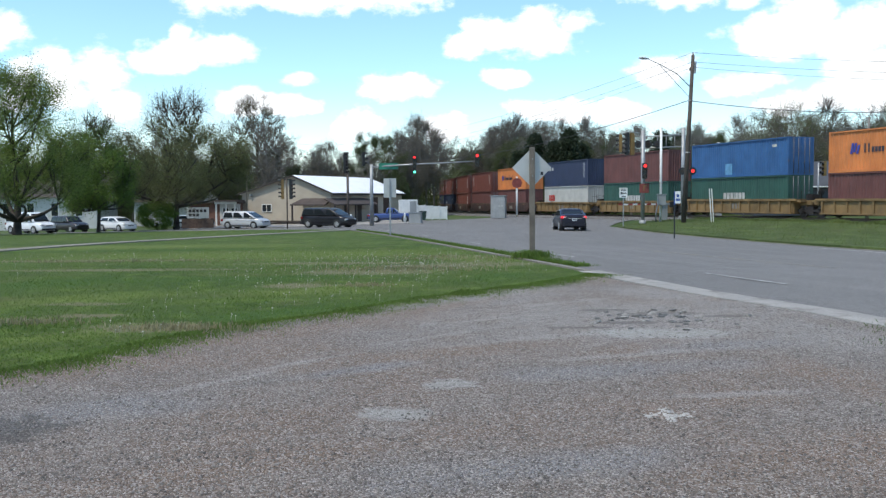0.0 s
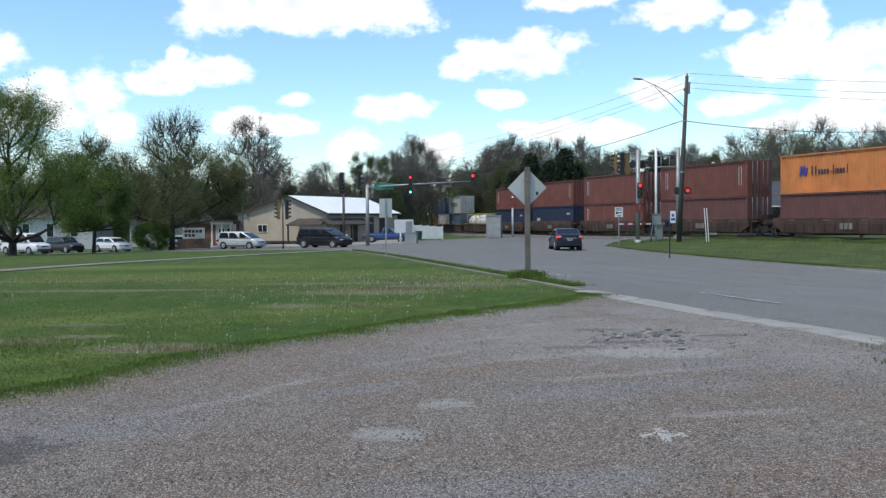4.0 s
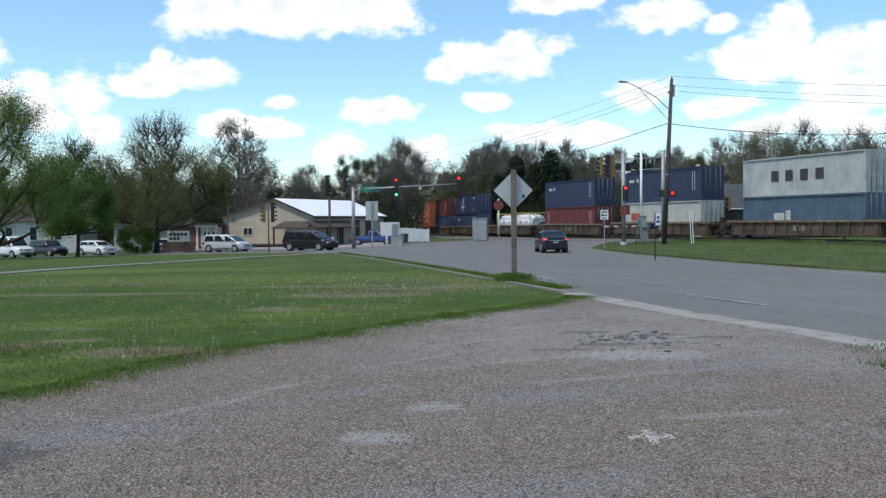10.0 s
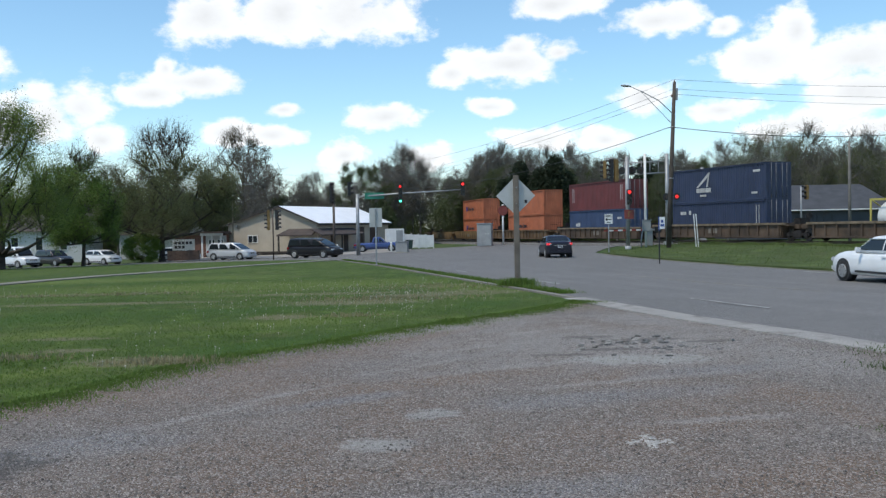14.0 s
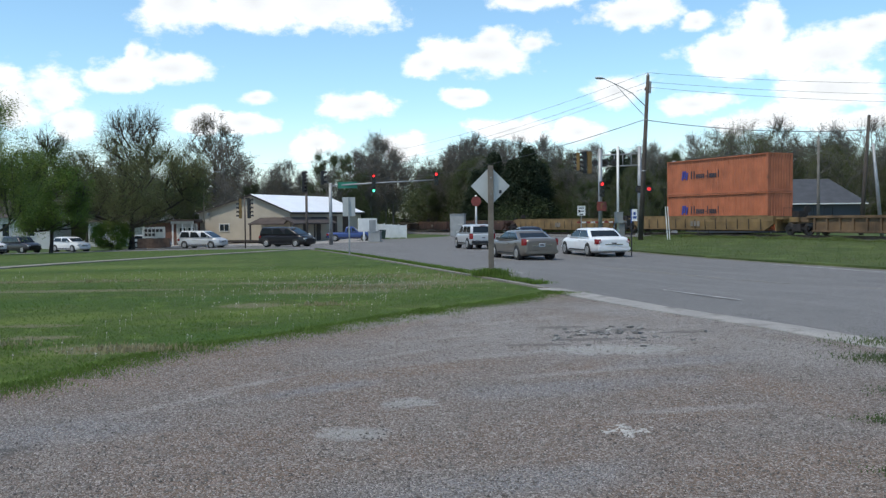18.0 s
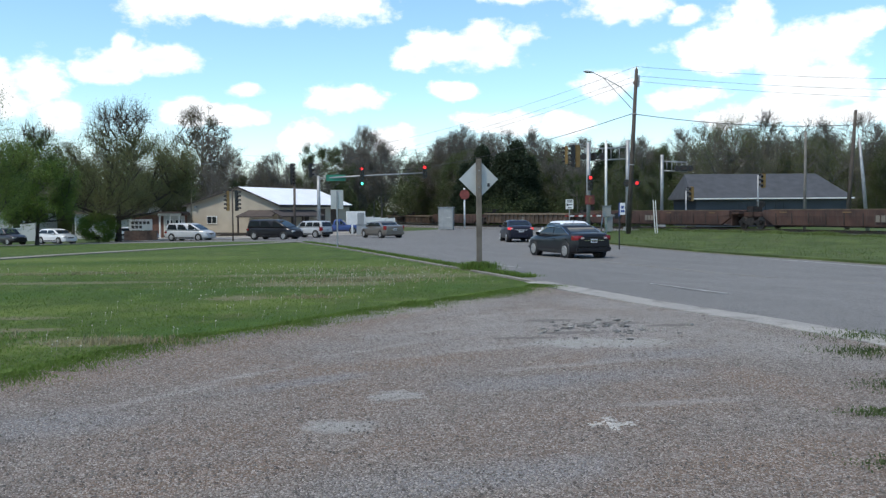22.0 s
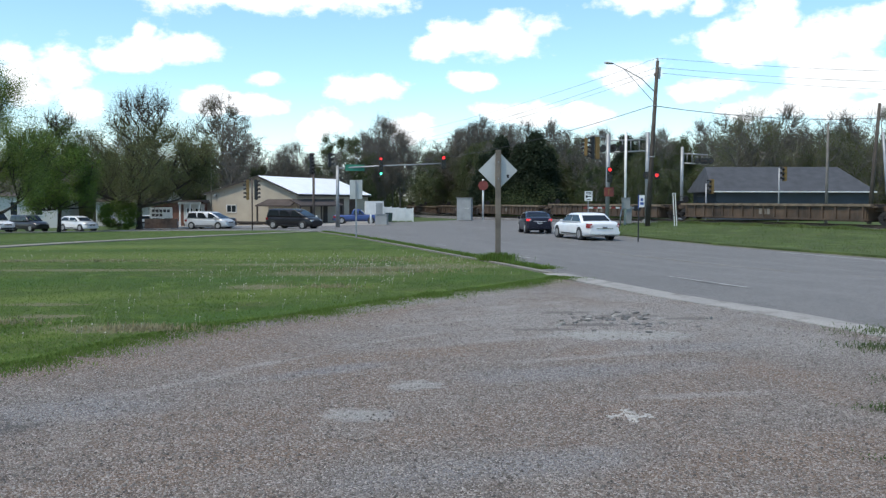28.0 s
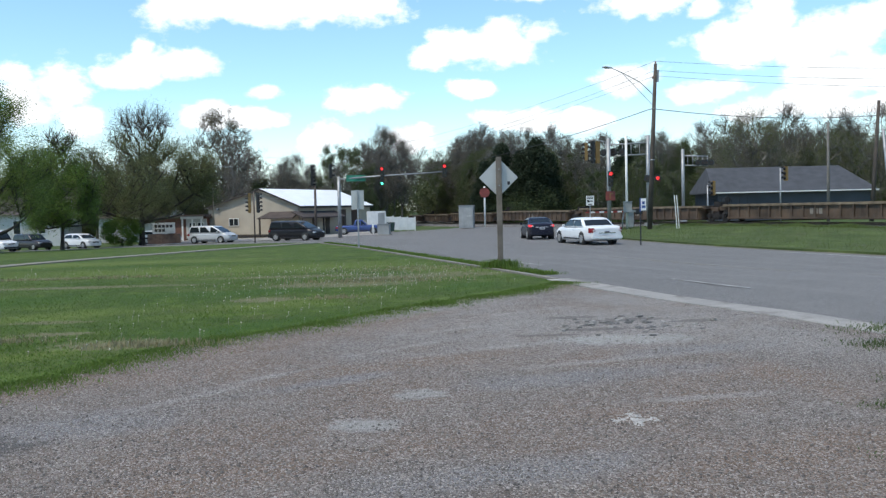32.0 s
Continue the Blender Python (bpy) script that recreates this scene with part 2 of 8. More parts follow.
def ground_mat(name, a, b_, c, scales, rough=0.9, bump=0.4, dist=0.03, speck=None, speck_scale=300.0, spots=(), mottle=0.0, zones=(), rough_rim=1.2):
    """Earth surfaces in world metres: three colours at three sizes, stones or grain as relief."""
    m = bpy.data.materials.new(name)
    m.use_nodes = True
    nt = m.node_tree
    n, ln = nt.nodes.new, nt.links.new
    bs = nt.nodes["Principled BSDF"]
    bs.inputs["Roughness"].default_value = rough
    bs.inputs["Specular IOR Level"].default_value = 0.25
    tc = n("ShaderNodeTexCoord")

    def noise_node(s, d=6.0, r=0.6):
        x = n("ShaderNodeTexNoise")
        x.inputs["Scale"].default_value, x.inputs["Detail"].default_value, x.inputs["Roughness"].default_value = s, d, r
        ln(tc.outputs["Object"], x.inputs["Vector"])
        return x.outputs[0]

    def step(src, lo, hi, u=0.0, v=1.0):
        r = n("ShaderNodeMapRange")
        r.interpolation_type = "SMOOTHSTEP"
        ln(src, r.inputs[0])
        r.inputs[1].default_value, r.inputs[2].default_value, r.inputs[3].default_value, r.inputs[4].default_value = lo, hi, u, v
        return r.outputs[0]

    def mixc(fac, p, q, kind="MIX"):
        x = n("ShaderNodeMix")
        x.data_type, x.blend_type = "RGBA", kind
        for i, v in ((0, fac), (6, p), (7, q)):
            if isinstance(v, (int, float)):
                x.inputs[i].default_value = v
            elif isinstance(v, tuple):
                x.inputs[i].default_value = (*v, 1)
            else:
                ln(v, x.inputs[i])
        return x.outputs[2]

    n0, n1, n2 = noise_node(scales[0]), noise_node(scales[1]), noise_node(scales[2], 3.0)
    col = mixc(step(n0, 0.35, 0.65), a, b_)
    col = mixc(step(n1, 0.5, 0.72), col, c)
    col = mixc(step(n2, 0.3, 0.7, 0.55, 0.0), col, (0.45, 0.45, 0.45), "MULTIPLY")
    if mottle:
        n3 = noise_node(mottle, 4.0, 0.65)
        col = mixc(step(n3, 0.35, 0.65, 0.75, 0.0), col, (0.55, 0.62, 0.5), "MULTIPLY")
        n4 = noise_node(mottle * 0.23, 3.0, 0.5)
        col = mixc(step(n4, 0.5, 0.72, 0.0, 0.6), col, tuple(v * 1.35 for v in b_))
    for colour, strength, places in zones:
        # soft-edged drifts, each an ellipse with a ragged rim
        rim = noise_node(rough_rim, 5.0, 0.7)
        near = None
        for cx, cy, rx, ry, deg in places:
            mp = n("ShaderNodeMapping")
            mp.vector_type = "TEXTURE"
            mp.inputs["Location"].default_value = (cx, cy, 0)
            mp.inputs["Rotation"].default_value = (0, 0, radians(deg))
            mp.inputs["Scale"].default_value = (rx, ry, 1000.0)
            ln(tc.outputs["Object"], mp.inputs[0])
            le = n("ShaderNodeVectorMath")
            le.operation = "LENGTH"
            ln(mp.outputs[0], le.inputs[0])
            if near is None:
                near = le.outputs["Value"]
            else:
                mi = n("ShaderNodeMath")
                mi.operation = "MINIMUM"
                ln(near, mi.inputs[0])
                ln(le.outputs["Value"], mi.inputs[1])
                near = mi.outputs[0]
        ad = n("ShaderNodeMath")
        ad.operation = "MULTIPLY_ADD"
        ln(rim, ad.inputs[0])
        ad.inputs[1].default_value = 2.2
        ln(near, ad.inputs[2])
        col = mixc(step(ad.outputs[0], 2.5, 1.3, 0.0, strength), col, colour)
    height = n2
    if speck:
        vo = n("ShaderNodeTexVoronoi")
        vo.inputs["Scale"].default_value = speck_scale
        ln(tc.outputs["Object"], vo.inputs["Vector"])
        sp = n("ShaderNodeSeparateColor")
        ln(vo.outputs["Color"], sp.inputs[0])
        col = mixc(step(sp.outputs[0], 0.5, 0.95, 0.0, 0.9), col, speck)
        col = mixc(step(sp.outputs[1], 0.5, 0.9, 0.0, 0.75), col, tuple(v * 0.3 for v in a))
        hm = n("ShaderNodeMath")
        hm.operation = "SUBTRACT"
        hm.inputs[0].default_value = 1.0
        ln(vo.outputs["Distance"], hm.inputs[1])
        height = hm.outputs[0]
    for colour, places in spots:
        edge = noise_node(6.0, 6.0, 0.75)
        total = None
        for cx, cy, rx, ry in places:
            mp = n("ShaderNodeMapping")
            mp.inputs["Location"].default_value = (-cx / rx, -cy / ry, 0)
            mp.inputs["Scale"].default_value = (1 / rx, 1 / ry, 0)
            ln(tc.outputs["Object"], mp.inputs[0])
            le = n("ShaderNodeVectorMath")
            le.operation = "LENGTH"
            ln(mp.outputs[0], le.inputs[0])
            if total is None:
                total = le.outputs["Value"]
            else:
                mi = n("ShaderNodeMath")
                mi.operation = "MINIMUM"
                ln(total, mi.inputs[0])
                ln(le.outputs["Value"], mi.inputs[1])
                total = mi.outputs[0]
        ad = n("ShaderNodeMath")
        ad.operation = "MULTIPLY_ADD"
        ln(edge, ad.inputs[0])
        ad.inputs[1].default_value = 2.8
        ln(total, ad.inputs[2])
        col = mixc(step(ad.outputs[0], 2.7, 2.1, 0.0, 0.62), col, mixc(step(n2, 0.3, 0.7), colour, tuple(v * 0.72 for v in colour)))
    ln(col, bs.inputs["Base Color"])
    bp = n("ShaderNodeBump")
    bp.inputs["Strength"].default_value, bp.inputs["Distance"].default_value = bump, dist
    ln(height, bp.inputs["Height"])
    ln(bp.outputs[0], bs.inputs["Normal"])
    return m


def glass_mat(name, color=(0.02, 0.025, 0.03), rough=0.04):
    m = bpy.data.materials.new(name)
    m.use_nodes = True
    b = m.node_tree.nodes["Principled BSDF"]
    b.inputs["Base Color"].default_value = (*color, 1)
    b.inputs["Roughness"].default_value = rough
    b.inputs["Specular IOR Level"].default_value = 0.4
    return m


GRASS = ground_mat("lawn_grass", (0.056, 0.1, 0.015), (0.088, 0.13, 0.024), (0.12, 0.136, 0.042), (0.25, 0.6, 24.0), 0.95, 0.9, 0.05,
                   spots=[((0.2, 0.175, 0.11), [(-3.7, 11.0, 0.75, 0.4), (-2.8, 16.3, 0.6, 0.4), (-1.7, 19.3, 1.5, 0.7), (-7.5, 20.4, 3.0, 0.4), (-0.4, 21.2, 1.2, 0.6), (-4.9, 12.2, 0.5, 0.2), (-11.0, 24.5, 3.5, 0.4), (-5.6, 13.6, 0.7, 0.2), (0.9, 21.8, 1.3, 0.9), (-3.0, 22.5, 2.2, 0.5)])], mottle=7.0,
                   zones=[((0.125, 0.16, 0.034), 0.6, [(-6.0, 27.0, 8.0, 3.5, 5), (-2.2, 15.5, 2.4, 0.8, 40), (-6.0, 14.2, 2.4, 0.7, 30), (0.8, 24.0, 1.2, 3.0, 10), (-14.0, 34.0, 9.0, 3.0, 5), (-4.6, 10.2, 1.1, 0.4, 40)]),
                          ((0.042, 0.088, 0.012), 0.7, [(-3.5, 18.0, 3.0, 0.8, 15), (-2.4, 12.4, 2.0, 0.45, 45), (-8.0, 17.0, 3.0, 0.9, 15), (-10.0, 31.0, 6.0, 1.0, 5), (1.2, 18.4, 1.4, 0.5, 50)])], rough_rim=0.6)
VERGE = ground_mat("verge_grass", (0.064, 0.095, 0.024), (0.086, 0.116, 0.033), (0.115, 0.12, 0.055), (0.35, 0.9, 12.0), 0.95, 0.9, 0.05, mottle=3.0)
FIELD = ground_mat("field_grass", (0.05, 0.085, 0.02), (0.075, 0.11, 0.03), (0.13, 0.12, 0.06), (0.1, 0.4, 8.0), 0.95, 0.5, 0.05)
# earth and stone dust on the lot: colour, strength, then where (x, y, half length, half width, degrees from the x axis)
LOT_ZONES = [
    ((0.36, 0.345, 0.33), 0.75, [(2.6, 12.0, 3.4, 2.4, 20), (0.6, 14.4, 2.2, 1.1, 50), (4.4, 10.2, 1.7, 0.9, 110), (3.6, 14.6, 1.5, 0.8, 110)]),
    ((0.245, 0.172, 0.125), 0.75, [(-3.4, 8.6, 1.8, 0.55, 47), (-1.8, 10.9, 2.0, 0.5, 48), (-0.2, 13.0, 1.8, 0.3, 50), (0.2, 9.3, 1.4, 0.35, 30), (2.6, 5.6, 1.3, 0.5, 20), (3.4, 8.0, 1.2, 0.4, 100), (-1.0, 5.5, 1.2, 0.3, 25)]),
    ((0.25, 0.25, 0.255), 0.85, [(-2.75, 6.75, 1.1, 0.5, 40), (1.6, 8.3, 1.6, 0.35, 15), (-0.9, 8.3, 0.9, 0.2, 35), (0.6, 5.3, 1.2, 0.3, 15), (3.0, 9.6, 0.9, 0.3, 20)]),
    ((0.4, 0.375, 0.35), 0.7, [(-2.0, 7.85, 0.75, 0.09, 50), (-1.4, 8.8, 0.8, 0.08, 48), (1.3, 10.3, 1.3, 0.14, 25), (0.7, 11.9, 1.4, 0.12, 30), (2.0, 9.1, 1.2, 0.1, 20), (-0.1, 10.4, 1.0, 0.1, 42), (2.3, 7.2, 0.8, 0.1, 10), (1.7, 13.6, 1.2, 0.12, 35)]),
]
GRAVEL = ground_mat("gravel", (0.272, 0.2, 0.154), (0.25, 0.225, 0.204), (0.3, 0.262, 0.23), (0.35, 1.1, 14.0), 0.95, 1.0, 0.02, (0.49, 0.445, 0.41), 88.0, zones=LOT_ZONES,
                    spots=[((0.5, 0.49, 0.465), [(-0.4, 6.6, 0.25, 0.2), (0.0, 7.65, 0.2, 0.2), (2.55, 10.5, 0.8, 0.4)]),
                           ((0.08, 0.075, 0.07), [(-3.15, 6.15, 0.42, 0.4)]),
                           ((0.15, 0.14, 0.13), [(1.6, 11.0, 0.4, 0.1), (2.3, 11.4, 0.45, 0.12), (3.0, 12.3, 0.5, 0.14), (2.2, 12.7, 0.4, 0.12), (3.8, 12.0, 0.35, 0.12)])])
PALE_GRAVEL = ground_mat("pale_packed_stone", (0.36, 0.345, 0.32), (0.42, 0.4, 0.37), (0.3, 0.28, 0.25), (1.5, 5.0, 30.0), 0.95, 0.7, 0.012, (0.5, 0.48, 0.46), 70.0)
ASPHALT = ground_mat("worn_asphalt", (0.165, 0.158, 0.15), (0.195, 0.188, 0.18), (0.14, 0.134, 0.13), (0.15, 0.5, 60.0), 0.85, 0.25, 0.01, (0.24, 0.24, 0.24), 70.0,
                     zones=[((0.215, 0.207, 0.196), 0.4, [(5.0, 28.0, 34.0, 0.3, 103), (6.9, 28.0, 34.0, 0.3, 103), (8.9, 28.0, 34.0, 0.28, 103), (12.2, 26.0, 32.0, 0.3, 103), (14.2, 26.0, 32.0, 0.3, 103), (-2.0, 78.0, 9.0, 4.0, 100)]),
                            ((0.125, 0.12, 0.116), 0.35, [(5.95, 28.0, 34.0, 0.16, 103), (13.2, 26.0, 32.0, 0.2, 103), (3.9, 21.5, 9.0, 0.14, 103), (8.0, 40.0, 5.0, 0.5, 103), (11.0, 24.0, 3.0, 0.35, 103)])])
CONCRETE = ground_mat("kerb_concrete", (0.33, 0.31, 0.285), (0.41, 0.39, 0.355), (0.25, 0.235, 0.215), (0.8, 2.2, 40.0), 0.9, 0.3, 0.01)
GUTTER = ground_mat("worn_gutter_concrete", (0.29, 0.28, 0.265), (0.36, 0.345, 0.32), (0.2, 0.185, 0.17), (0.7, 2.5, 30.0), 0.9, 0.4, 0.012)
PATH_STONE = ground_mat("worn_path_concrete", (0.21, 0.195, 0.165), (0.26, 0.24, 0.205), (0.15, 0.15, 0.1), (0.8, 2.2, 40.0), 0.9, 0.3, 0.01)
BALLAST = ground_mat("track_ballast", (0.15, 0.14, 0.135), (0.2, 0.19, 0.18), (0.11, 0.095, 0.085), (0.5, 2.0, 12.0), 0.95, 1.0, 0.06, (0.3, 0.28, 0.26), 14.0)

# ---- building helpers ----
class Shape:
    """Collects primitives in one bmesh."""

    def __init__(self):
        self.bm = bmesh.new()

    def box(self, x0, x1, y0, y1, z0, z1, m=None, bevel=0.0):
        v = [self.bm.verts.new(p) for p in ((x0, y0, z0), (x1, y0, z0), (x1, y1, z0), (x0, y1, z0), (x0, y0, z1), (x1, y0, z1), (x1, y1, z1), (x0, y1, z1))]
        fs = [self.bm.faces.new([v[i] for i in q]) for q in ((3, 2, 1, 0), (4, 5, 6, 7), (0, 1, 5, 4), (1, 2, 6, 5), (2, 3, 7, 6), (3, 0, 4, 7))]
        if bevel:
            es = list({e for f in fs for e in f.edges})
            r = bmesh.ops.bevel(self.bm, geom=es, offset=bevel, segments=2, affect="EDGES", clamp_overlap=True)
            v = list({w for f in r["faces"] for w in f.verts} | {w for w in v if w.is_valid})
        if m is not None:
            for w in v:
                w.co = m @ w.co
        return self

    def tube(self, pts, radii, sides=10, cap=True, squash=None):
        """A round bar along points."""
        pts = [Vector(p) for p in pts]
        if isinstance(radii, (int, float)):
            radii = [radii] * len(pts)
        rings = []
        for i, (p, r) in enumerate(zip(pts, radii)):
            d = (pts[min(i + 1, len(pts) - 1)] - pts[max(i - 1, 0)]).normalized()
            side = d.cross(Vector((0, 0, 1))) if abs(d.z) < 0.95 else d.cross(Vector((0, 1, 0)))
            side.normalize()
            up = side.cross(d)
            rings.append([self.bm.verts.new(p + (side * math.cos(2 * math.pi * k / sides) + up * math.sin(2 * math.pi * k / sides)) * r) for k in range(sides)])
        for a, b in zip(rings, rings[1:]):
            for k in range(sides):
                f = self.bm.faces.new((a[k], a[(k + 1) % sides], b[(k + 1) % sides], b[k]))
                f.smooth = sides > 5
        if cap:
            self.bm.faces.new(list(reversed(rings[0])))
            self.bm.faces.new(rings[-1])
        return self

    def prism(self, outline, y0, y1):
        """An outline of (x, z) pairs pushed along y."""
        a = [self.bm.verts.new((x, y0, z)) for x, z in outline]
        b = [self.bm.verts.new((x, y1, z)) for x, z in outline]
        self.bm.faces.new(a)
        self.bm.faces.new(list(reversed(b)))
        for i in range(len(a)):
            j = (i + 1) % len(a)
            self.bm.faces.new((a[j], a[i], b[i], b[j]))
        return self

    def loft(self, rings, closed=True, caps=True, smooth=True):
        vs = [[self.bm.verts.new(p) for p in r] for r in rings]
        m = len(rings[0])
        for a, b in zip(vs, vs[1:]):
            for k in range(m if closed else m - 1):
                f = self.bm.faces.new((a[k], a[(k + 1) % m], b[(k + 1) % m], b[k]))
                f.smooth = smooth
        if caps and closed:
            self.bm.faces.new(list(reversed(vs[0])))
            self.bm.faces.new(vs[-1])
        return self

    def quad(self, *p):
        self.bm.faces.new([self.bm.verts.new(q) for q in p])
        return self

    def moved(self, m):
        bmesh.ops.transform(self.bm, matrix=m, verts=self.bm.verts)
        return self

    def mesh(self, name, material):
        bmesh.ops.recalc_face_normals(self.bm, faces=self.bm.faces)
        me = bpy.data.meshes.new(name)
        self.bm.to_mesh(me)
        self.bm.free()
        for one in material if isinstance(material, (list, tuple)) else [material]:
            me.materials.append(one)
        return me


def part(name, shape, material, parent=None, label="", at=None):
    ob = new(name, shape.mesh(name, material) if isinstance(shape, Shape) else shape)
    if parent is not None:
        ob.parent = parent
    if at is not None:
        ob.matrix_basis = at
    if label:
        ob["label"] = label
    return ob


def thing(name, label, category, group="", at=None, kind=""):
    ob = tagged(new(name), label, category, group, kind)
    ob.empty_display_size = 0.3
    if at is not None:
        ob.matrix_basis = at
    return ob


def clamp(v, a, b):
    return min(max(v, a), b)


def smooth(v):
    v = clamp(v, 0.0, 1.0)
    return v * v * (3 - 2 * v)


# ---- the lie of the land ----
TRACK_AT, TRACK_DIR = Vector((32.73, 50.0, 0)), radians(-19.99)
CURVE, CURVE_FROM, CURVE_TO = 0.00255, 32.3, 175.0


def track_point(s, off=0.0):
    """A point and heading on the track's near side plane (off metres beyond it), s metres along it."""
    a = TRACK_DIR
    if s <= CURVE_FROM:
        p = TRACK_AT + Vector((math.sin(a), math.cos(a), 0)) * s
    else:
        q = min(s, CURVE_TO) - CURVE_FROM
        p = TRACK_AT + Vector((math.sin(a), math.cos(a), 0)) * CURVE_FROM
        b = a + CURVE * q
        p = p + Vector(((math.cos(a) - math.cos(b)) / CURVE, (math.sin(b) - math.sin(a)) / CURVE, 0))
        a = b
        if s > CURVE_TO:
            p = p + Vector((math.sin(a), math.cos(a), 0)) * (s - CURVE_TO)
    z = -0.0085 * clamp(s - 25, 0, 95)
    p = p + Vector((math.cos(a), -math.sin(a), 0)) * off
    return Vector((p.x, p.y, z)), a


def track_near(x, y):
    """Metres from the track's near side plane (towards the camera positive) and along it."""
    s = (Vector((x, y, 0)) - TRACK_AT).dot(Vector((math.sin(TRACK_DIR), math.cos(TRACK_DIR), 0)))
    for _ in range(3):
        p, a = track_point(s)
        s += (x - p.x) * math.sin(a) + (y - p.y) * math.cos(a)
    p, a = track_point(s)
    return -((x - p.x) * math.cos(a) - (y - p.y) * math.sin(a)), s, p.z


def plain(x, y):
    dip = 0.24 * smooth((x - 3.1 + 0.223 * (y - 19.5)) / 7.0) * smooth((y - 14) / 12.0) * smooth((62 - y) / 24.0)
    return -0.0112 * clamp(y - 20, 0, 75) + 0.018 * clamp(x, -60, 0) * clamp((y - 20) / 70, 0, 1.1) - dip


def land(x, y):
    """Height of the ground."""
    z = plain(x, y)
    if x < 12 and y < 60:
        return z          # too far from the railway to feel its bank
    if x > -30 and -300 < y < 400:
        q, s, rz = track_near(x, y)
        w = smooth((13 - q) / 10.0)
        z = z * (1 - w) + (rz - 0.2) * w
    return z


def sheet(name, outline, lift, res, material, label="", thick=0.0, kind="structure", height=land):
    """A patch of ground laid over the land: outline in plan, lifted, cut into a grid; thick gives it edges that go down."""
    bm = bmesh.new()
    bm.faces.new([bm.verts.new((x, y, 0)) for x, y in outline])
    xs, ys = [p[0] for p in outline], [p[1] for p in outline]
    for axis, lo, hi in ((0, min(xs), max(xs)), (1, min(ys), max(ys))):
        k = math.ceil(lo / res)
        while k * res < hi:
            co, no = Vector((0, 0, 0)), Vector((0, 0, 0))
            co[axis], no[axis] = k * res, 1
            bmesh.ops.bisect_plane(bm, geom=bm.verts[:] + bm.edges[:] + bm.faces[:], plane_co=co, plane_no=no)
            k += 1
    bmesh.ops.triangulate(bm, faces=[f for f in bm.faces if len(f.verts) > 4])
    for v in bm.verts:
        v.co.z = height(v.co.x, v.co.y) + lift
    if thick:
        edges = [e for e in bm.edges if len(e.link_faces) == 1]
        r = bmesh.ops.extrude_edge_only(bm, edges=edges)
        for v in r["geom"]:
            if isinstance(v, bmesh.types.BMVert):
                v.co.z -= thick
    bmesh.ops.recalc_face_normals(bm, faces=bm.faces)
    up = sum(f.normal.z * f.calc_area() for f in bm.faces)
    if up < 0:
        bmesh.ops.reverse_faces(bm, faces=bm.faces)
    me = bpy.data.meshes.new(name)
    bm.to_mesh(me)
    bm.free()
    me.materials.append(material)
    ob = new(name, me)
    return tagged(ob, label, "", "", kind)


# ---- ground, road, lawn ----
def build_ground():
    far = 2500.0
    ys = [-far, -600, -200, -60, -20] + [-10 + 2.5 * k for k in range(60)] + [150, 180, 240, 400, 900, far]
    xs = [-far, -700, -250, -120, -80] + [-60 + 2.5 * k for k in range(53)] + [80, 120, 250, 700, far]
    verts = [(x, y, land(x, y) - 0.16) for y in ys for x in xs]
    w = len(xs)
    faces = [(j * w + i, j * w + i + 1, (j + 1) * w + i + 1, (j + 1) * w + i) for j in range(len(ys) - 1) for i in range(w - 1)]
    me = bpy.data.meshes.new("ground")
    me.from_pydata(verts, [], faces)
    me.materials.append(FIELD)
    for p in me.polygons:
        p.use_smooth = True
    tagged(new("ground", me), "rough green grassland that runs to the tree line", "", "", "structure")


# the main road's edges, near and far, as (x, y)
NEAR_EDGE = [(13.5, -30.0), (9.6, -8.0), (6.9, 6.0), (5.3, 12.2), (4.3, 15.0), (3.1, 19.5), (0.33, 32.1), (-2.8, 46.8), (-6.8, 63.5)]
FAR_EDGE = [(24.0, -30.0), (20.5, 0.0), (18.4, 18.0), (17.0, 28.5), (16.4, 33.4), (15.7, 37.0), (14.9, 42.0), (13.8, 47.5), (12.6, 54.0), (12.3, 60.0), (12.6, 66.0)]


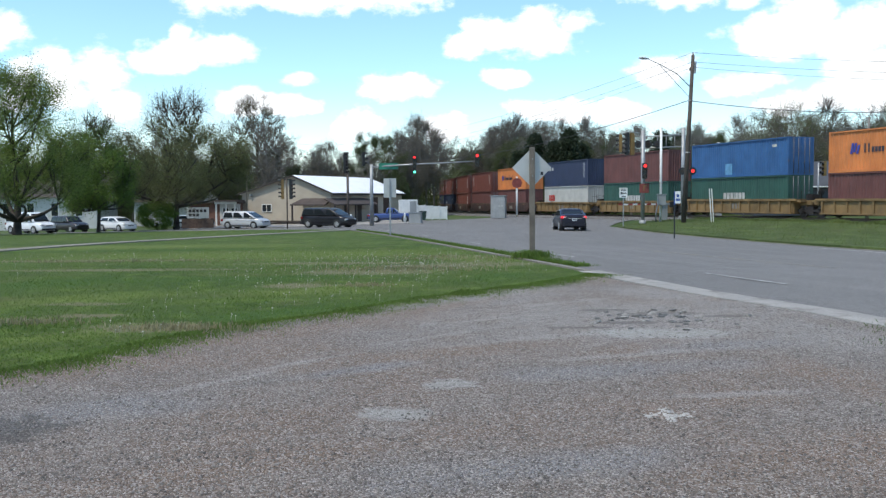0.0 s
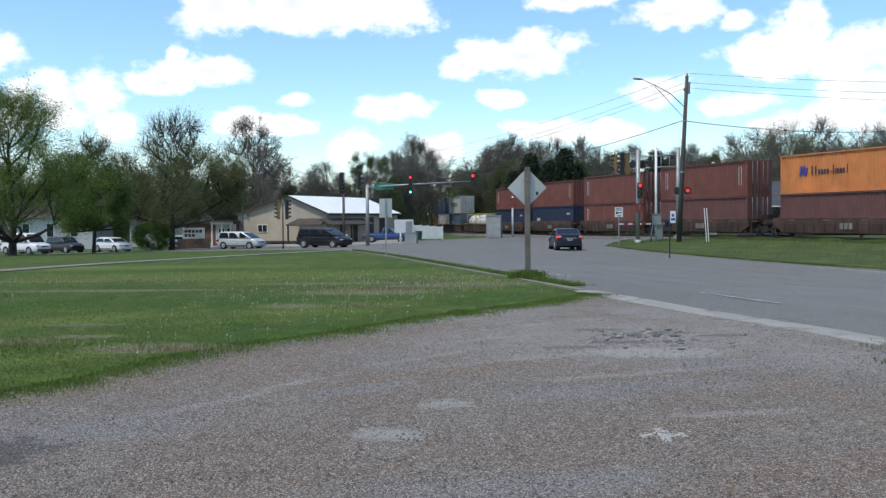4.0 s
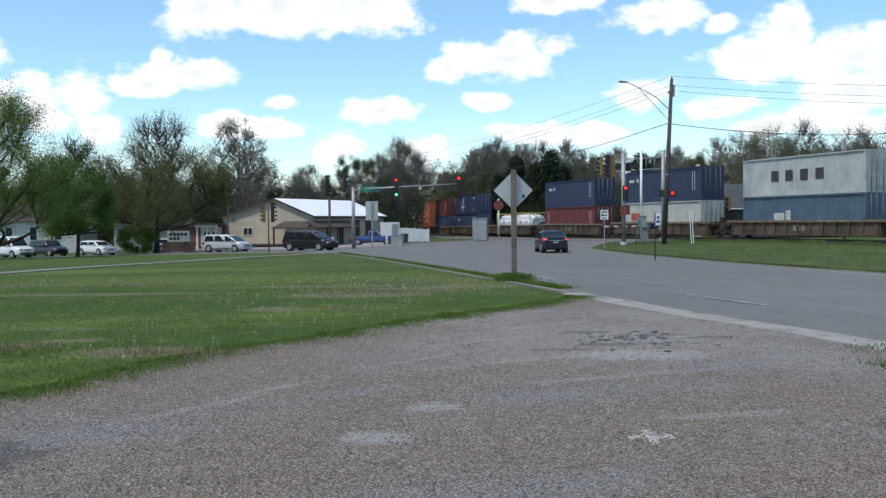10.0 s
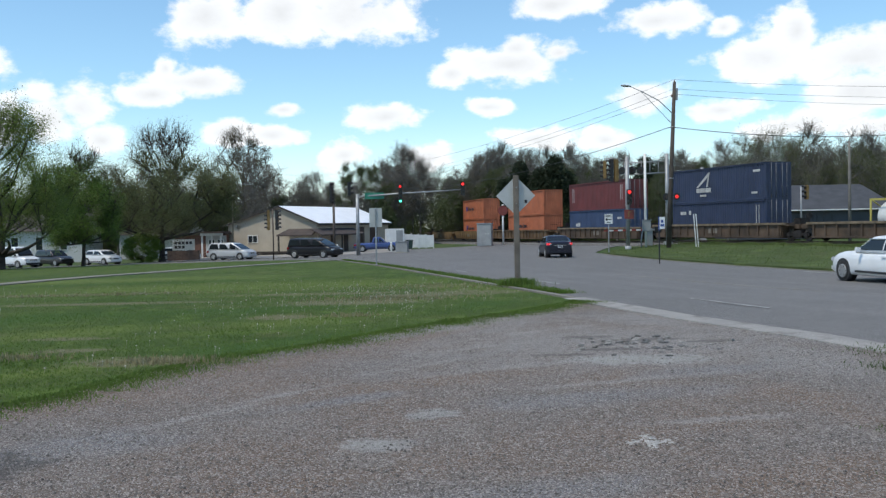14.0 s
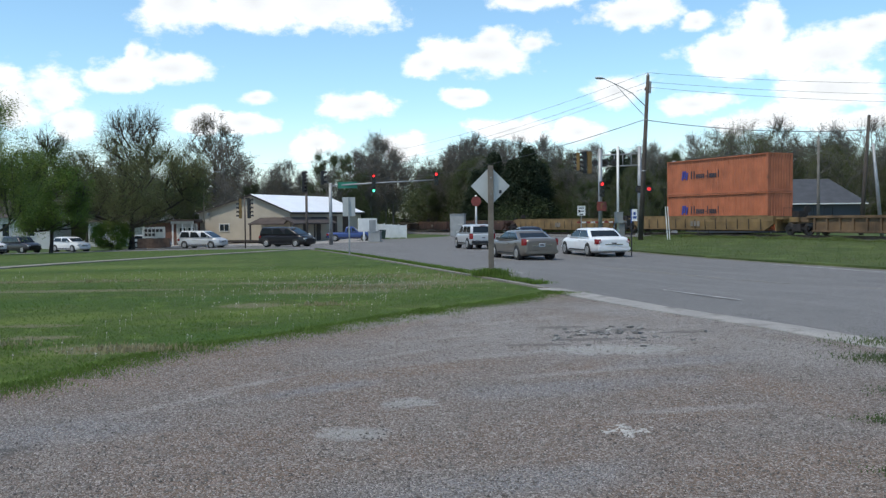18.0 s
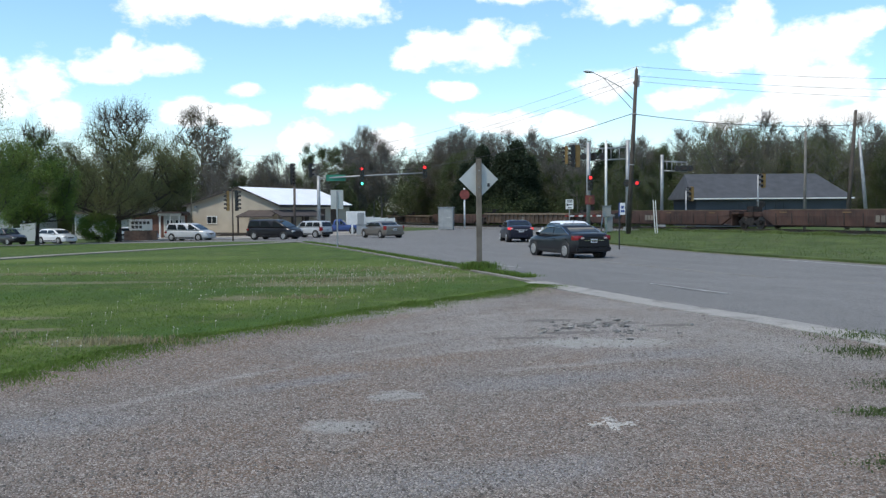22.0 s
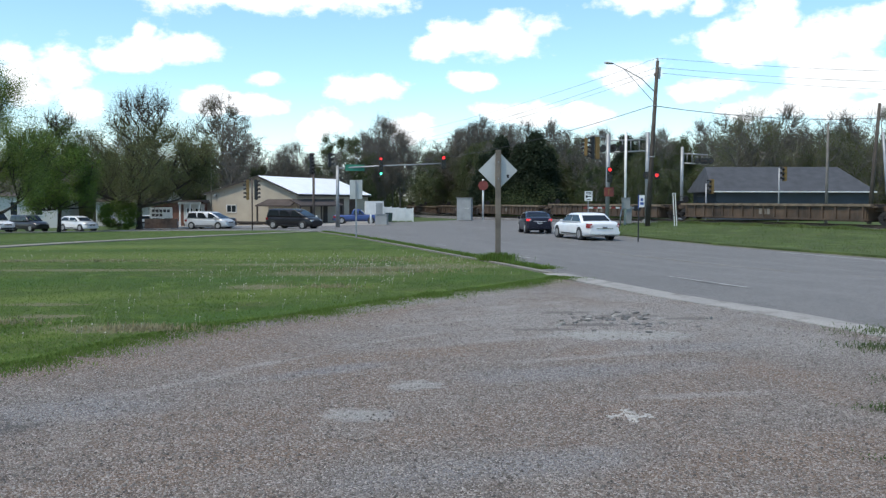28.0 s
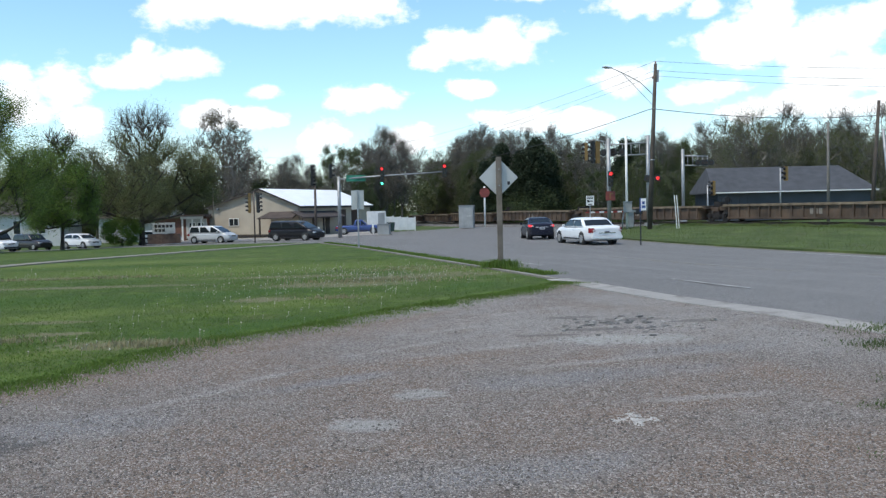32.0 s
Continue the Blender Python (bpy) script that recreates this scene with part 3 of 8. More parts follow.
def build_roads():
    road = NEAR_EDGE + [(-9.5, 69.0), (-16.0, 72.5), (-30.0, 75.5), (-80.0, 82.0), (-80.0, 97.0), (-30.0, 90.0), (-17.0, 88.5), (-12.0, 92.0), (-14.0, 104.0), (-19.5, 130.0),
                        (-9.0, 130.0), (-3.2, 106.0), (4.0, 108.0), (12.5, 112.0), (24.0, 118.0), (33.0, 108.0), (23.0, 92.0), (14.8, 76.0), (12.9, 70.0)] + list(reversed(FAR_EDGE))
    sheet("road", road, -0.11, 4.0, ASPHALT, "worn grey asphalt road with patches and faded lines")
    lot = [(-30, -30)] + [(13.3, -30.0), (9.4, -8.0), (6.7, 6.0), (5.1, 12.0), (4.1, 14.8), (2.95, 18.6), (2.6, 17.8), (1.8, 16.95), (0.65, 15.56), (-0.45, 14.3), (-1.72, 12.4), (-2.75, 11.2), (-3.4, 10.2), (-3.7, 9.1), (-4.2, 8.35), (-5.4, 7.0), (-9, 4.5), (-30, 0)]
    sheet("gravel_lot", lot, -0.05, 1.0, GRAVEL, "reddish grey crushed stone parking lot with pale patches")
    lawn = [(2.85, 19.3), (2.95, 18.6), (2.6, 17.8), (1.8, 16.95), (0.65, 15.56), (-0.45, 14.3), (-1.72, 12.4), (-2.75, 11.2), (-3.4, 10.2), (-3.7, 9.1), (-4.2, 8.35), (-5.4, 7.0), (-9, 4.5), (-30, 0), (-80, -4), (-80, 80), (-30, 73.6), (-16, 70.6), (-9.9, 67.2), (-7.1, 63.4), (-3.1, 46.7), (0.05, 32.0)]
    sheet("lawn", lawn, -0.022, 1.5, GRASS, "mown green lawn with clover, dandelions and bare patches", thick=0.18)
    verge = [(18.5, 18.0), (17.1, 28.5), (16.5, 33.4), (15.8, 37.0), (15.0, 42.0), (13.9, 47.5), (12.7, 54.0), (12.4, 60.0), (12.7, 66.0), (14.2, 70.0), (17.0, 73.5), (21.5, 74.5), (24.3, 68.0), (27.2, 61.5), (29.2, 53.0), (31.0, 46.0), (35.0, 32.0), (45.5, 0.0), (56, -30), (24.1, -30), (20.6, 0)]
    sheet("verge", verge, 0.0, 2.0, VERGE, "sloping grass verge between the road and the railway", thick=0.18)


def strip(points, width, z0, z1, off=0.0, step=3.0):
    """A bar of given width along a plan line, z0..z1 above the land."""
    line = []
    for (ax, ay), (bx, by) in zip(points, points[1:]):
        k = max(1, int(math.hypot(bx - ax, by - ay) / step))
        line += [Vector((ax + (bx - ax) * i / k, ay + (by - ay) * i / k, 0)) for i in range(k)]
    line.append(Vector((*points[-1], 0)))
    rings = []
    for i, p in enumerate(line):
        d = (line[min(i + 1, len(line) - 1)] - line[max(i - 1, 0)]).normalized()
        s = Vector((d.y, -d.x, 0))
        a, b = p + s * (off - width / 2), p + s * (off + width / 2)
        g = land(p.x, p.y)
        rings.append([(a.x, a.y, g + z0), (b.x, b.y, g + z0), (b.x, b.y, g + z1), (a.x, a.y, g + z1)])
    return Shape().loft(rings, smooth=False)


def build_kerbs():
    k = strip(NEAR_EDGE[5:], 0.14, -0.3, -0.02)
    tagged(part("kerb", k, PATH_STONE), "worn pale concrete kerb along the lawn", "", "", "structure")
    k = strip(NEAR_EDGE[:6], 0.56, -0.3, -0.035)
    tagged(part("kerb", k, GUTTER), "low pale concrete gutter at the mouth of the lot", "", "", "structure")
    k = strip(FAR_EDGE[1:], 0.16, -0.3, -0.085)
    tagged(part("kerb", k, PATH_STONE), "worn concrete kerb along the verge", "", "", "structure")
    walk_line = [(-16.4, 22.0), (-16.2, 27.0), (-15.9, 31.8), (-15.5, 35.8), (-14.7, 39.9), (-13.4, 44.2), (-11.1, 52.0), (-8.5, 58.0), (-6.9, 61.2)]
    tagged(part("pavement", strip(walk_line, 0.95, -0.1, 0.02), PATH_STONE), "narrow pale concrete footpath across the lawn", "", "", "structure")
    paint = mat("road_paint_white", (0.4, 0.39, 0.375), 0.8, var=0.25, fine=60, rust=(0.2, 0.2, 0.2), rust_amount=0.17)
    yellow = mat("road_paint_yellow", (0.24, 0.215, 0.165), 0.8, var=0.3, rust=(0.18, 0.18, 0.18), rust_amount=0.26)
    d = Vector((-0.224, 0.974, 0))
    for k in range(-3, 7):
        a = Vector((6.17, 18.8, 0)) + d * (k * 11.2 - 1.7)
        b = a + d * 3.0
        tagged(part("road_marking", strip([(a.x, a.y), (b.x, b.y)], 0.075, -0.112, -0.107), paint), "faded white lane dash", "", "", "structure")
    for off in (-0.1, 0.1):
        tagged(part("road_marking", strip([(17.6, -10.0), (13.2 + off, 12.0), (11.4 + off, 20.0), (8.3 + off, 34.0), (6.4 + off, 44.0)], 0.1, -0.112, -0.104), yellow), "faded yellow centre line", "", "", "structure")
    tagged(part("road_marking", strip([(17.6, 18.0), (16.4, 27.5), (15.7, 33.0), (15.2, 36.0)], 0.12, -0.112, -0.104), paint), "worn white edge line", "", "", "structure")


build_ground()
build_roads()
build_kerbs()

# ---- the freight train ----
def travelled(t):
    """Metres that the train has rolled since the start."""
    return 15.608 * t + 0.00109 * t ** 3


BOX_L, BOX_W, BOX_H = 12.19, 2.44, 2.9
STEEL_DARK = mat("sooty_steel", (0.035, 0.03, 0.028), 0.7, 0.3, 0.3, 4.0, rust=(0.09, 0.045, 0.025), rust_amount=0.1)
WHEEL_STEEL = mat("wheel_steel", (0.12, 0.1, 0.09), 0.5, 0.8, 0.2, 6.0, rust=(0.09, 0.045, 0.025), rust_amount=0.12)


def corrugated(length, x, z0, z1, depth, out, pitch=0.28):
    """A corrugated panel along y at x, folds depth deep, facing out (+1 or -1)."""
    sh = Shape()
    k = int(length / pitch)
    prof = []
    for i in range(k):
        y = -length / 2 + i * length / k
        w = length / k
        prof += [(x, y), (x, y + w * 0.3), (x - out * depth, y + w * 0.45), (x - out * depth, y + w * 0.85)]
    prof.append((x, length / 2))
    lo = [sh.bm.verts.new((a, b, z0)) for a, b in prof]
    hi = [sh.bm.verts.new((a, b, z1)) for a, b in prof]
    for i in range(len(prof) - 1):
        sh.bm.faces.new((lo[i], lo[i + 1], hi[i + 1], hi[i]))
    return sh


def container_template(m, door_end):
    """A forty-foot high box; y along it, its bottom at z = 0, the end towards -y seen first."""
    t = thing("shipping_container", "x", "container", "containers on the train")
    hl, hw = BOX_L / 2, BOX_W / 2
    for side in (-1, 1):
        part("side_panel", corrugated(BOX_L - 0.3, side * (hw - 0.02), 0.16, BOX_H - 0.1, 0.036, side), m, t)
        part("bottom_rail", Shape().box(side * hw - 0.06, side * hw + 0.0 if side > 0 else side * hw + 0.06, -hl + 0.16, hl - 0.16, 0.0, 0.17), m, t)
        part("top_rail", Shape().box(side * hw - 0.06, side * hw + 0.0 if side > 0 else side * hw + 0.06, -hl + 0.16, hl - 0.16, BOX_H - 0.1, BOX_H - 0.01), m, t)
        for end in (-1, 1):
            x0, x1 = sorted((side * hw, side * (hw - 0.16)))
            y0, y1 = sorted((end * hl, end * (hl - 0.17)))
            sh = Shape().box(x0 + 0.01, x1 - 0.01, y0 + 0.01, y1 - 0.01, 0.1, BOX_H - 0.1)
            sh.box(x0, x1, y0, y1, 0, 0.12).box(x0, x1, y0, y1, BOX_H - 0.12, BOX_H)
            part("corner_post", sh, m, t)
    part("roof_panel", Shape().box(-hw + 0.03, hw - 0.03, -hl + 0.1, hl - 0.1, BOX_H - 0.07, BOX_H - 0.03), m, t)
    part("floor_panel", Shape().box(-hw + 0.05, hw - 0.05, -hl + 0.1, hl - 0.1, 0.05, 0.15), STEEL_DARK, t)
    bars = mat("lock_bar", (0.2, 0.21, 0.23), 0.6, 0.2, 0.2)
    for end in (-1, 1):
        y0, y1 = sorted((end * hl, end * (hl - 0.07)))
        part("end_sill", Shape().box(-hw + 0.16, hw - 0.16, y0, y1, 0.0, 0.16), m, t)
        part("end_header", Shape().box(-hw + 0.16, hw - 0.16, y0, y1, BOX_H - 0.12, BOX_H), m, t)
        if end == -1 and door_end:
            for k in (-1, 1):
                x0, x1 = sorted((k * 0.012, k * (hw - 0.17)))
                d = Shape().box(x0, x1, -hl + 0.0, -hl + 0.05, 0.17, BOX_H - 0.13)
                for r in range(4):
                    zz = 0.35 + r * 0.6
                    d.box(x0 + 0.08, x1 - 0.08, -hl - 0.02, -hl + 0.0, zz, zz + 0.42)
                door = part("door", d, m, t)
                for q in (0.3, 0.75):
                    rod = Shape().tube([(k * q, -hl - 0.045, 0.08), (k * q, -hl - 0.045, BOX_H - 0.06)], 0.022, 6)
                    rod.box(k * q - 0.05, k * q + 0.05, -hl - 0.05, -hl - 0.01, 1.0, 1.08)
                    part("locking_bar", rod, bars, door)
        else:
            sh = corrugated(BOX_W - 0.34, hl - 0.02, 0.15, BOX_H - 0.11, 0.04, 1, 0.26)
            sh.moved(Matrix.Rotation(radians(90 if end > 0 else -90), 4, "Z"))
            part("end_panel", sh, m, t)
    return t


def block_words(parent, widths, x0, z, height, material, m_side=-1):
    """Plain bars in place of the maker's lettering, on the side seen from the road; y runs away from the reader's right."""
    sh = Shape()
    y = x0
    for w in widths:
        if w > 0:
            sh.box(-BOX_W / 2 - 0.006, -BOX_W / 2 + 0.01, y - w, y, z, z + height * (1 if w < height * 1.2 else 0.8))
        y -= abs(w) + height * 0.16
    part("lettering", sh, material, parent)


PAINT = {
    "rustorange": mat("box_faded_orange", (0.44, 0.135, 0.06), 0.6, 0, 0.14, 0.8, streak=0.4, rust=(0.16, 0.07, 0.04), rust_amount=0.03),
    "orange": mat("box_orange", (0.6, 0.2, 0.055), 0.55, 0, 0.12, 0.8, streak=0.35, rust=(0.16, 0.07, 0.04), rust_amount=0.02),
    "blue": mat("box_blue", (0.03, 0.11, 0.28), 0.5, 0, 0.12, 0.8, streak=0.25, rust=(0.15, 0.07, 0.04), rust_amount=0.0),
    "green": mat("box_green", (0.025, 0.085, 0.065), 0.5, 0, 0.12, 0.8, streak=0.25),
    "brown": mat("box_brown", (0.135, 0.05, 0.044), 0.6, 0, 0.14, 0.8, streak=0.35, rust=(0.1, 0.04, 0.03), rust_amount=0.02),
    "redbrown": mat("box_red_brown", (0.165, 0.05, 0.035), 0.6, 0, 0.14, 0.8, streak=0.3, rust=(0.1, 0.04, 0.03), rust_amount=0.02),
    "darkred": mat("box_dark_red", (0.14, 0.03, 0.03), 0.55, 0, 0.14, 0.8, streak=0.25),
    "ink": mat("box_ink_blue", (0.017, 0.026, 0.06), 0.5, 0, 0.14, 0.8, streak=0.25),
    "navy": mat("box_navy", (0.026, 0.038, 0.085), 0.5, 0, 0.14, 0.8, streak=0.25),
    "midblue": mat("box_mid_blue", (0.036, 0.062, 0.135), 0.5, 0, 0.14, 0.8, streak=0.25),
    "greyblue": mat("box_grey_blue", (0.07, 0.12, 0.17), 0.5, 0, 0.14, 0.8, streak=0.3),
    "grey": mat("box_grey", (0.42, 0.44, 0.43), 0.6, 0, 0.12, 0.8, streak=0.3, rust=(0.2, 0.1, 0.05), rust_amount=0.0),
    "white": mat("box_white", (0.44, 0.44, 0.41), 0.6, 0, 0.1, 0.8, streak=0.25, rust=(0.25, 0.1, 0.04), rust_amount=0.03),
}
CAR_PAINT = {
    "ochre": mat("car_ochre", (0.15, 0.092, 0.045), 0.75, 0, 0.3, 0.9, streak=0.5, rust=(0.1, 0.05, 0.03), rust_amount=0.08),
    "yellow": mat("car_yellow", (0.22, 0.14, 0.055), 0.7, 0, 0.2, 1.2, streak=0.5, rust=(0.1, 0.05, 0.03), rust_amount=0.07),
    "brown": mat("car_brown", (0.075, 0.036, 0.026), 0.75, 0, 0.3, 0.9, streak=0.5, rust=(0.08, 0.04, 0.03), rust_amount=0.08),
    "rust": mat("car_rust", (0.1, 0.066, 0.042), 0.75, 0, 0.3, 0.9, streak=0.55, rust=(0.1, 0.055, 0.035), rust_amount=0.1),
}
INK = {"dark": mat("ink_dark", (0.05, 0.04, 0.05), 0.6), "white": mat("ink_white", (0.5, 0.5, 0.48), 0.6), "indigo": mat("ink_indigo", (0.05, 0.06, 0.3), 0.6),
       "red": mat("ink_red", (0.45, 0.04, 0.03), 0.6), "ochre": mat("ink_ochre", (0.5, 0.3, 0.05), 0.6)}
PAINT["crest"] = PAINT["navy"]
COLOUR_WORDS = {"crest": "navy blue white-crested", "orange": "orange", "rustorange": "faded red-orange", "blue": "bright blue", "green": "dark green", "brown": "dull brown", "redbrown": "red-brown", "darkred": "dark red", "navy": "navy blue", "ink": "dark ink-blue",
                "midblue": "blue", "greyblue": "grey-blue", "grey": "light grey", "white": "rust-streaked off-white"}


def bogie(parent, y):
    """Two wheelsets under a car's end."""
    sh = Shape()
    for s in (-1, 1):
        sh.box(s * 1.02 - 0.07, s * 1.02 + 0.07, y - 1.25, y + 1.25, 0.42, 0.62, bevel=0.03)
        sh.box(s * 1.02 - 0.08, s * 1.02 + 0.08, y - 0.4, y + 0.4, 0.25, 0.8, bevel=0.04)
        for e in (-0.89, 0.89):
            sh.box(s * 1.02 - 0.1, s * 1.02 + 0.1, y + e - 0.16, y + e + 0.16, 0.32, 0.66, bevel=0.03)
    sh.box(-1.0, 1.0, y - 0.25, y + 0.25, 0.45, 0.85)
    truck = part("bogie", sh, STEEL_DARK, parent)
    for e in (-0.89, 0.89):
        for s in (-1, 1):
            w = Shape().tube([(s * 0.72, y + e, 0.46), (s * 0.86, y + e, 0.46)], 0.46, 20)
            w.tube([(s * 0.86, y + e, 0.46), (s * 0.95, y + e, 0.46)], 0.12, 10)
            part("wheel", w, WHEEL_STEEL, truck)
        part("axle", Shape().tube([(-0.72, y + e, 0.46), (0.72, y + e, 0.46)], 0.09, 8), STEEL_DARK, truck)


# brown and rust cars: the sunlit top edge is put into a paler colour
CHORD = {"yellow": CAR_PAINT["yellow"], "ochre": CAR_PAINT["ochre"], "brown": mat("chord_sunlit_brown", (0.15, 0.105, 0.07), 0.85, 0, 0.25, 1.5, streak=0.3), "rust": mat("chord_sunlit_tan", (0.2, 0.155, 0.105), 0.85, 0, 0.25, 1.5, streak=0.3)}
SEAM = mat("dark_seam", (0.03, 0.022, 0.018), 0.8)


def well_car(paint, length, well, ribs, label, smooth_side=False):
    """One unit of a well car: length between bogie centres, well = length of its sides; z = 0 at the rail's top."""
    t = thing("well_car", label, "rail car", "cars of the train")
    m = CAR_PAINT[paint]
    hw = 1.5
    for s in (-1, 1):
        sh = Shape()
        x0, x1 = sorted((s * 1.3, s * 1.36))
        if smooth_side:
            ring = lambda yy, zz: [(s * 1.27, yy, 0.3), (s * 1.44, yy, 0.34), (s * 1.5, yy, 1.0), (s * 1.48, yy, zz), (s * 1.27, yy, zz)]
            sh.loft([[(s * 1.27, -well / 2, 0.85), (s * 1.44, -well / 2, 0.86), (s * 1.5, -well / 2, 1.1), (s * 1.48, -well / 2, 1.42), (s * 1.27, -well / 2, 1.42)], ring(-well / 2 + 1.0, 1.45), ring(well / 2 - 1.0, 1.45),
                     [(s * 1.27, well / 2, 0.85), (s * 1.44, well / 2, 0.86), (s * 1.5, well / 2, 1.1), (s * 1.48, well / 2, 1.42), (s * 1.27, well / 2, 1.42)]], smooth=False)
        else:
            sh.box(x0, x1, -well / 2, well / 2, 0.36, 1.3)
        side = part("side", sh, m, t)
        x0, x1 = sorted((s * 1.26, s * 1.5))
        if not smooth_side:
            part("top_chord", Shape().box(x0, x1, -well / 2 - 0.5, well / 2 + 0.5, 1.24, 1.42, bevel=0.02), CHORD[paint], side)
            part("bottom_sill", Shape().box(x0, x1, -well / 2, well / 2, 0.27, 0.4, bevel=0.02), m, side)
            for k in range(ribs):
                y = -well / 2 + 0.2 + k * (well - 0.4) / (ribs - 1)
                x2, x3 = sorted((s * 1.362, s * 1.47))
                part("rib", Shape().box(x2, x3, y - 0.07, y + 0.07, 0.402, 1.238), m, side)
        else:
            for k in range(4):
                y = -well / 2 + 2 + k * (well - 4) / 3
                x2, x3 = sorted((s * 1.49, s * 1.52))
                part("rib", Shape().box(x2, x3, y - 0.35, y + 0.35, 1.22, 1.3), mat("dull_ochre_patch", (0.16, 0.1, 0.045), 0.7), side)
            for k in range(13):
                y = -well / 2 + 1.3 + k * (well - 2.6) / 12
                x2, x3 = sorted((s * 1.475, s * 1.512))
                part("seam", Shape().box(x2, x3, y - 0.035, y + 0.035, 0.42, 1.2), SEAM, side)
            x2, x3 = sorted((s * 1.3, s * 1.505))
            part("top_chord", Shape().box(x2, x3, -well / 2 + 0.6, well / 2 - 0.6, 1.4, 1.47, bevel=0.015), CHORD[paint], side)
    part("well_floor", Shape().box(-1.25, 1.25, -well / 2, well / 2, 0.24, 0.33), STEEL_DARK, t)
    for e in (-1, 1):
        y0, y1 = sorted((e * well / 2, e * length / 2))
        sh = Shape().box(-1.26, 1.26, e * well / 2 - 0.06, e * well / 2 + 0.06, 0.3, 1.4)
        sh.box(-0.8, 0.8, y0 + 0.07 if e > 0 else y0 + 0.05, y1 - 0.05 if e > 0 else y1 - 0.07, 0.92, 1.3, bevel=0.05)
        for s in (-1, 1):
            sh.box(*sorted((s * 0.85, s * 1.35)), *sorted((e * (well / 2 + 0.1), e * (well / 2 + 0.9))), 1.15, 1.3, bevel=0.02)
        part("end_platform", sh, m, t)
        for s in (-1, 1):
            y = e * (well / 2 + 0.85)
            part("grab_rail", Shape().tube([(s * 1.3, y, 1.3), (s * 1.3, y, 2.0), (s * 0.5, y, 2.0), (s * 0.5, y, 1.3)], 0.02, 6), STEEL_DARK, t)
    gear = Shape().box(-0.5, 0.35, -length / 2 + 0.3, -length / 2 + 1.0, 1.31, 1.75, bevel=0.04)
    gear.tube([(0.6, -length / 2 + 0.6, 1.3), (0.6, -length / 2 + 0.6, 1.9)], 0.05, 8)
    gear.tube([(0.6, -length / 2 + 0.55, 1.9), (0.6, -length / 2 + 0.62, 1.9)], 0.28, 12)
    part("brake_gear", gear, STEEL_DARK, t)
    sh = Shape()
    for k, w in enumerate((0.3, 0.3, 0.3)):
        sh.box(-1.53 if smooth_side else -1.372, -1.36, -0.6 + k * 0.42, -0.6 + k * 0.42 + w, 0.62, 1.05)
    part("lettering", sh, mat("ink_faded", (0.2, 0.18, 0.15), 0.7), t)
    bogie(t, length / 2)
    return t


def tank_template():
    """A twenty-foot tank in its frame; y along it."""
    t = thing("tank_container", "white cylindrical tank in a yellow steel frame", "tank container", "tanks on the train")
    shell = mat("tank_white", (0.68, 0.69, 0.68), 0.4, 0, 0.06, 1.5, streak=0.3)
    frame_paint = mat("tank_frame_yellow", (0.5, 0.42, 0.1), 0.55, 0, 0.15, 2.0, streak=0.3)
    hl, hw, h = 3.03, 1.22, 2.59
    rings = []
    for y, r in ((-2.85, 0.25), (-2.8, 0.65), (-2.65, 0.95), (-2.45, 1.08), (2.45, 1.08), (2.65, 0.95), (2.8, 0.65), (2.85, 0.25)):
        rings.append([(math.cos(a) * r, y, 1.32 + math.sin(a) * r) for a in [2 * math.pi * k / 28 for k in range(28)]])
    tank = part("tank", Shape().loft(rings), shell, t)
    part("manhole", Shape().tube([(0, 0.2, 2.38), (0, 0.2, 2.52)], 0.3, 14), shell, tank)
    part("walkway", Shape().box(-0.35, 0.35, -2.6, 2.6, 2.5, 2.54), STEEL_DARK, t)
    for e in (-1, 1):
        fr = Shape()
        for s in (-1, 1):
            fr.box(s * hw - 0.07 * (s > 0) - 0.0, s * hw + 0.07 * (s < 0) + 0.0, e * hl - 0.12 * (e > 0), e * hl + 0.12 * (e < 0), 0.0, h)
            fr.tube([(s * 1.1, e * (hl - 0.06), 0.15), (s * 0.2, e * (hl - 0.06), 0.75)], 0.05, 6)
            fr.tube([(s * 1.1, e * (hl - 0.06), h - 0.1), (s * 0.3, e * (hl - 0.06), h - 0.55)], 0.05, 6)
        for z in (0.0, h - 0.14):
            fr.box(-hw + 0.08, hw - 0.08, e * hl - 0.12 * (e > 0), e * hl + 0.12 * (e < 0), z, z + 0.14)
        part("end_frame", fr, frame_paint, t)
    for s in (-1, 1):
        part("top_rail", Shape().box(*sorted((s * hw, s * (hw - 0.08))), -hl + 0.13, hl - 0.13, h - 0.12, h - 0.02), frame_paint, t)
        part("bottom_rail", Shape().box(*sorted((s * hw, s * (hw - 0.08))), -hl + 0.13, hl - 0.13, 0.02, 0.14), frame_paint, t)
    for y0 in (-2.2, 0.7):
        for k in range(5):
            part("letter_bar", Shape().box(-1.03, -0.9, y0 + k * 0.3, y0 + k * 0.3 + 0.22, 0.78, 0.96), mat("tank_letters", (0.22, 0.1, 0.08), 0.6), tank)
    for y, w in ((-1.7, 0.25), (0.3, 0.3)):
        part("placard", Shape().box(-1.1, -1.04, y, y + w, 1.25, 1.5), INK["red"], t)
    return t


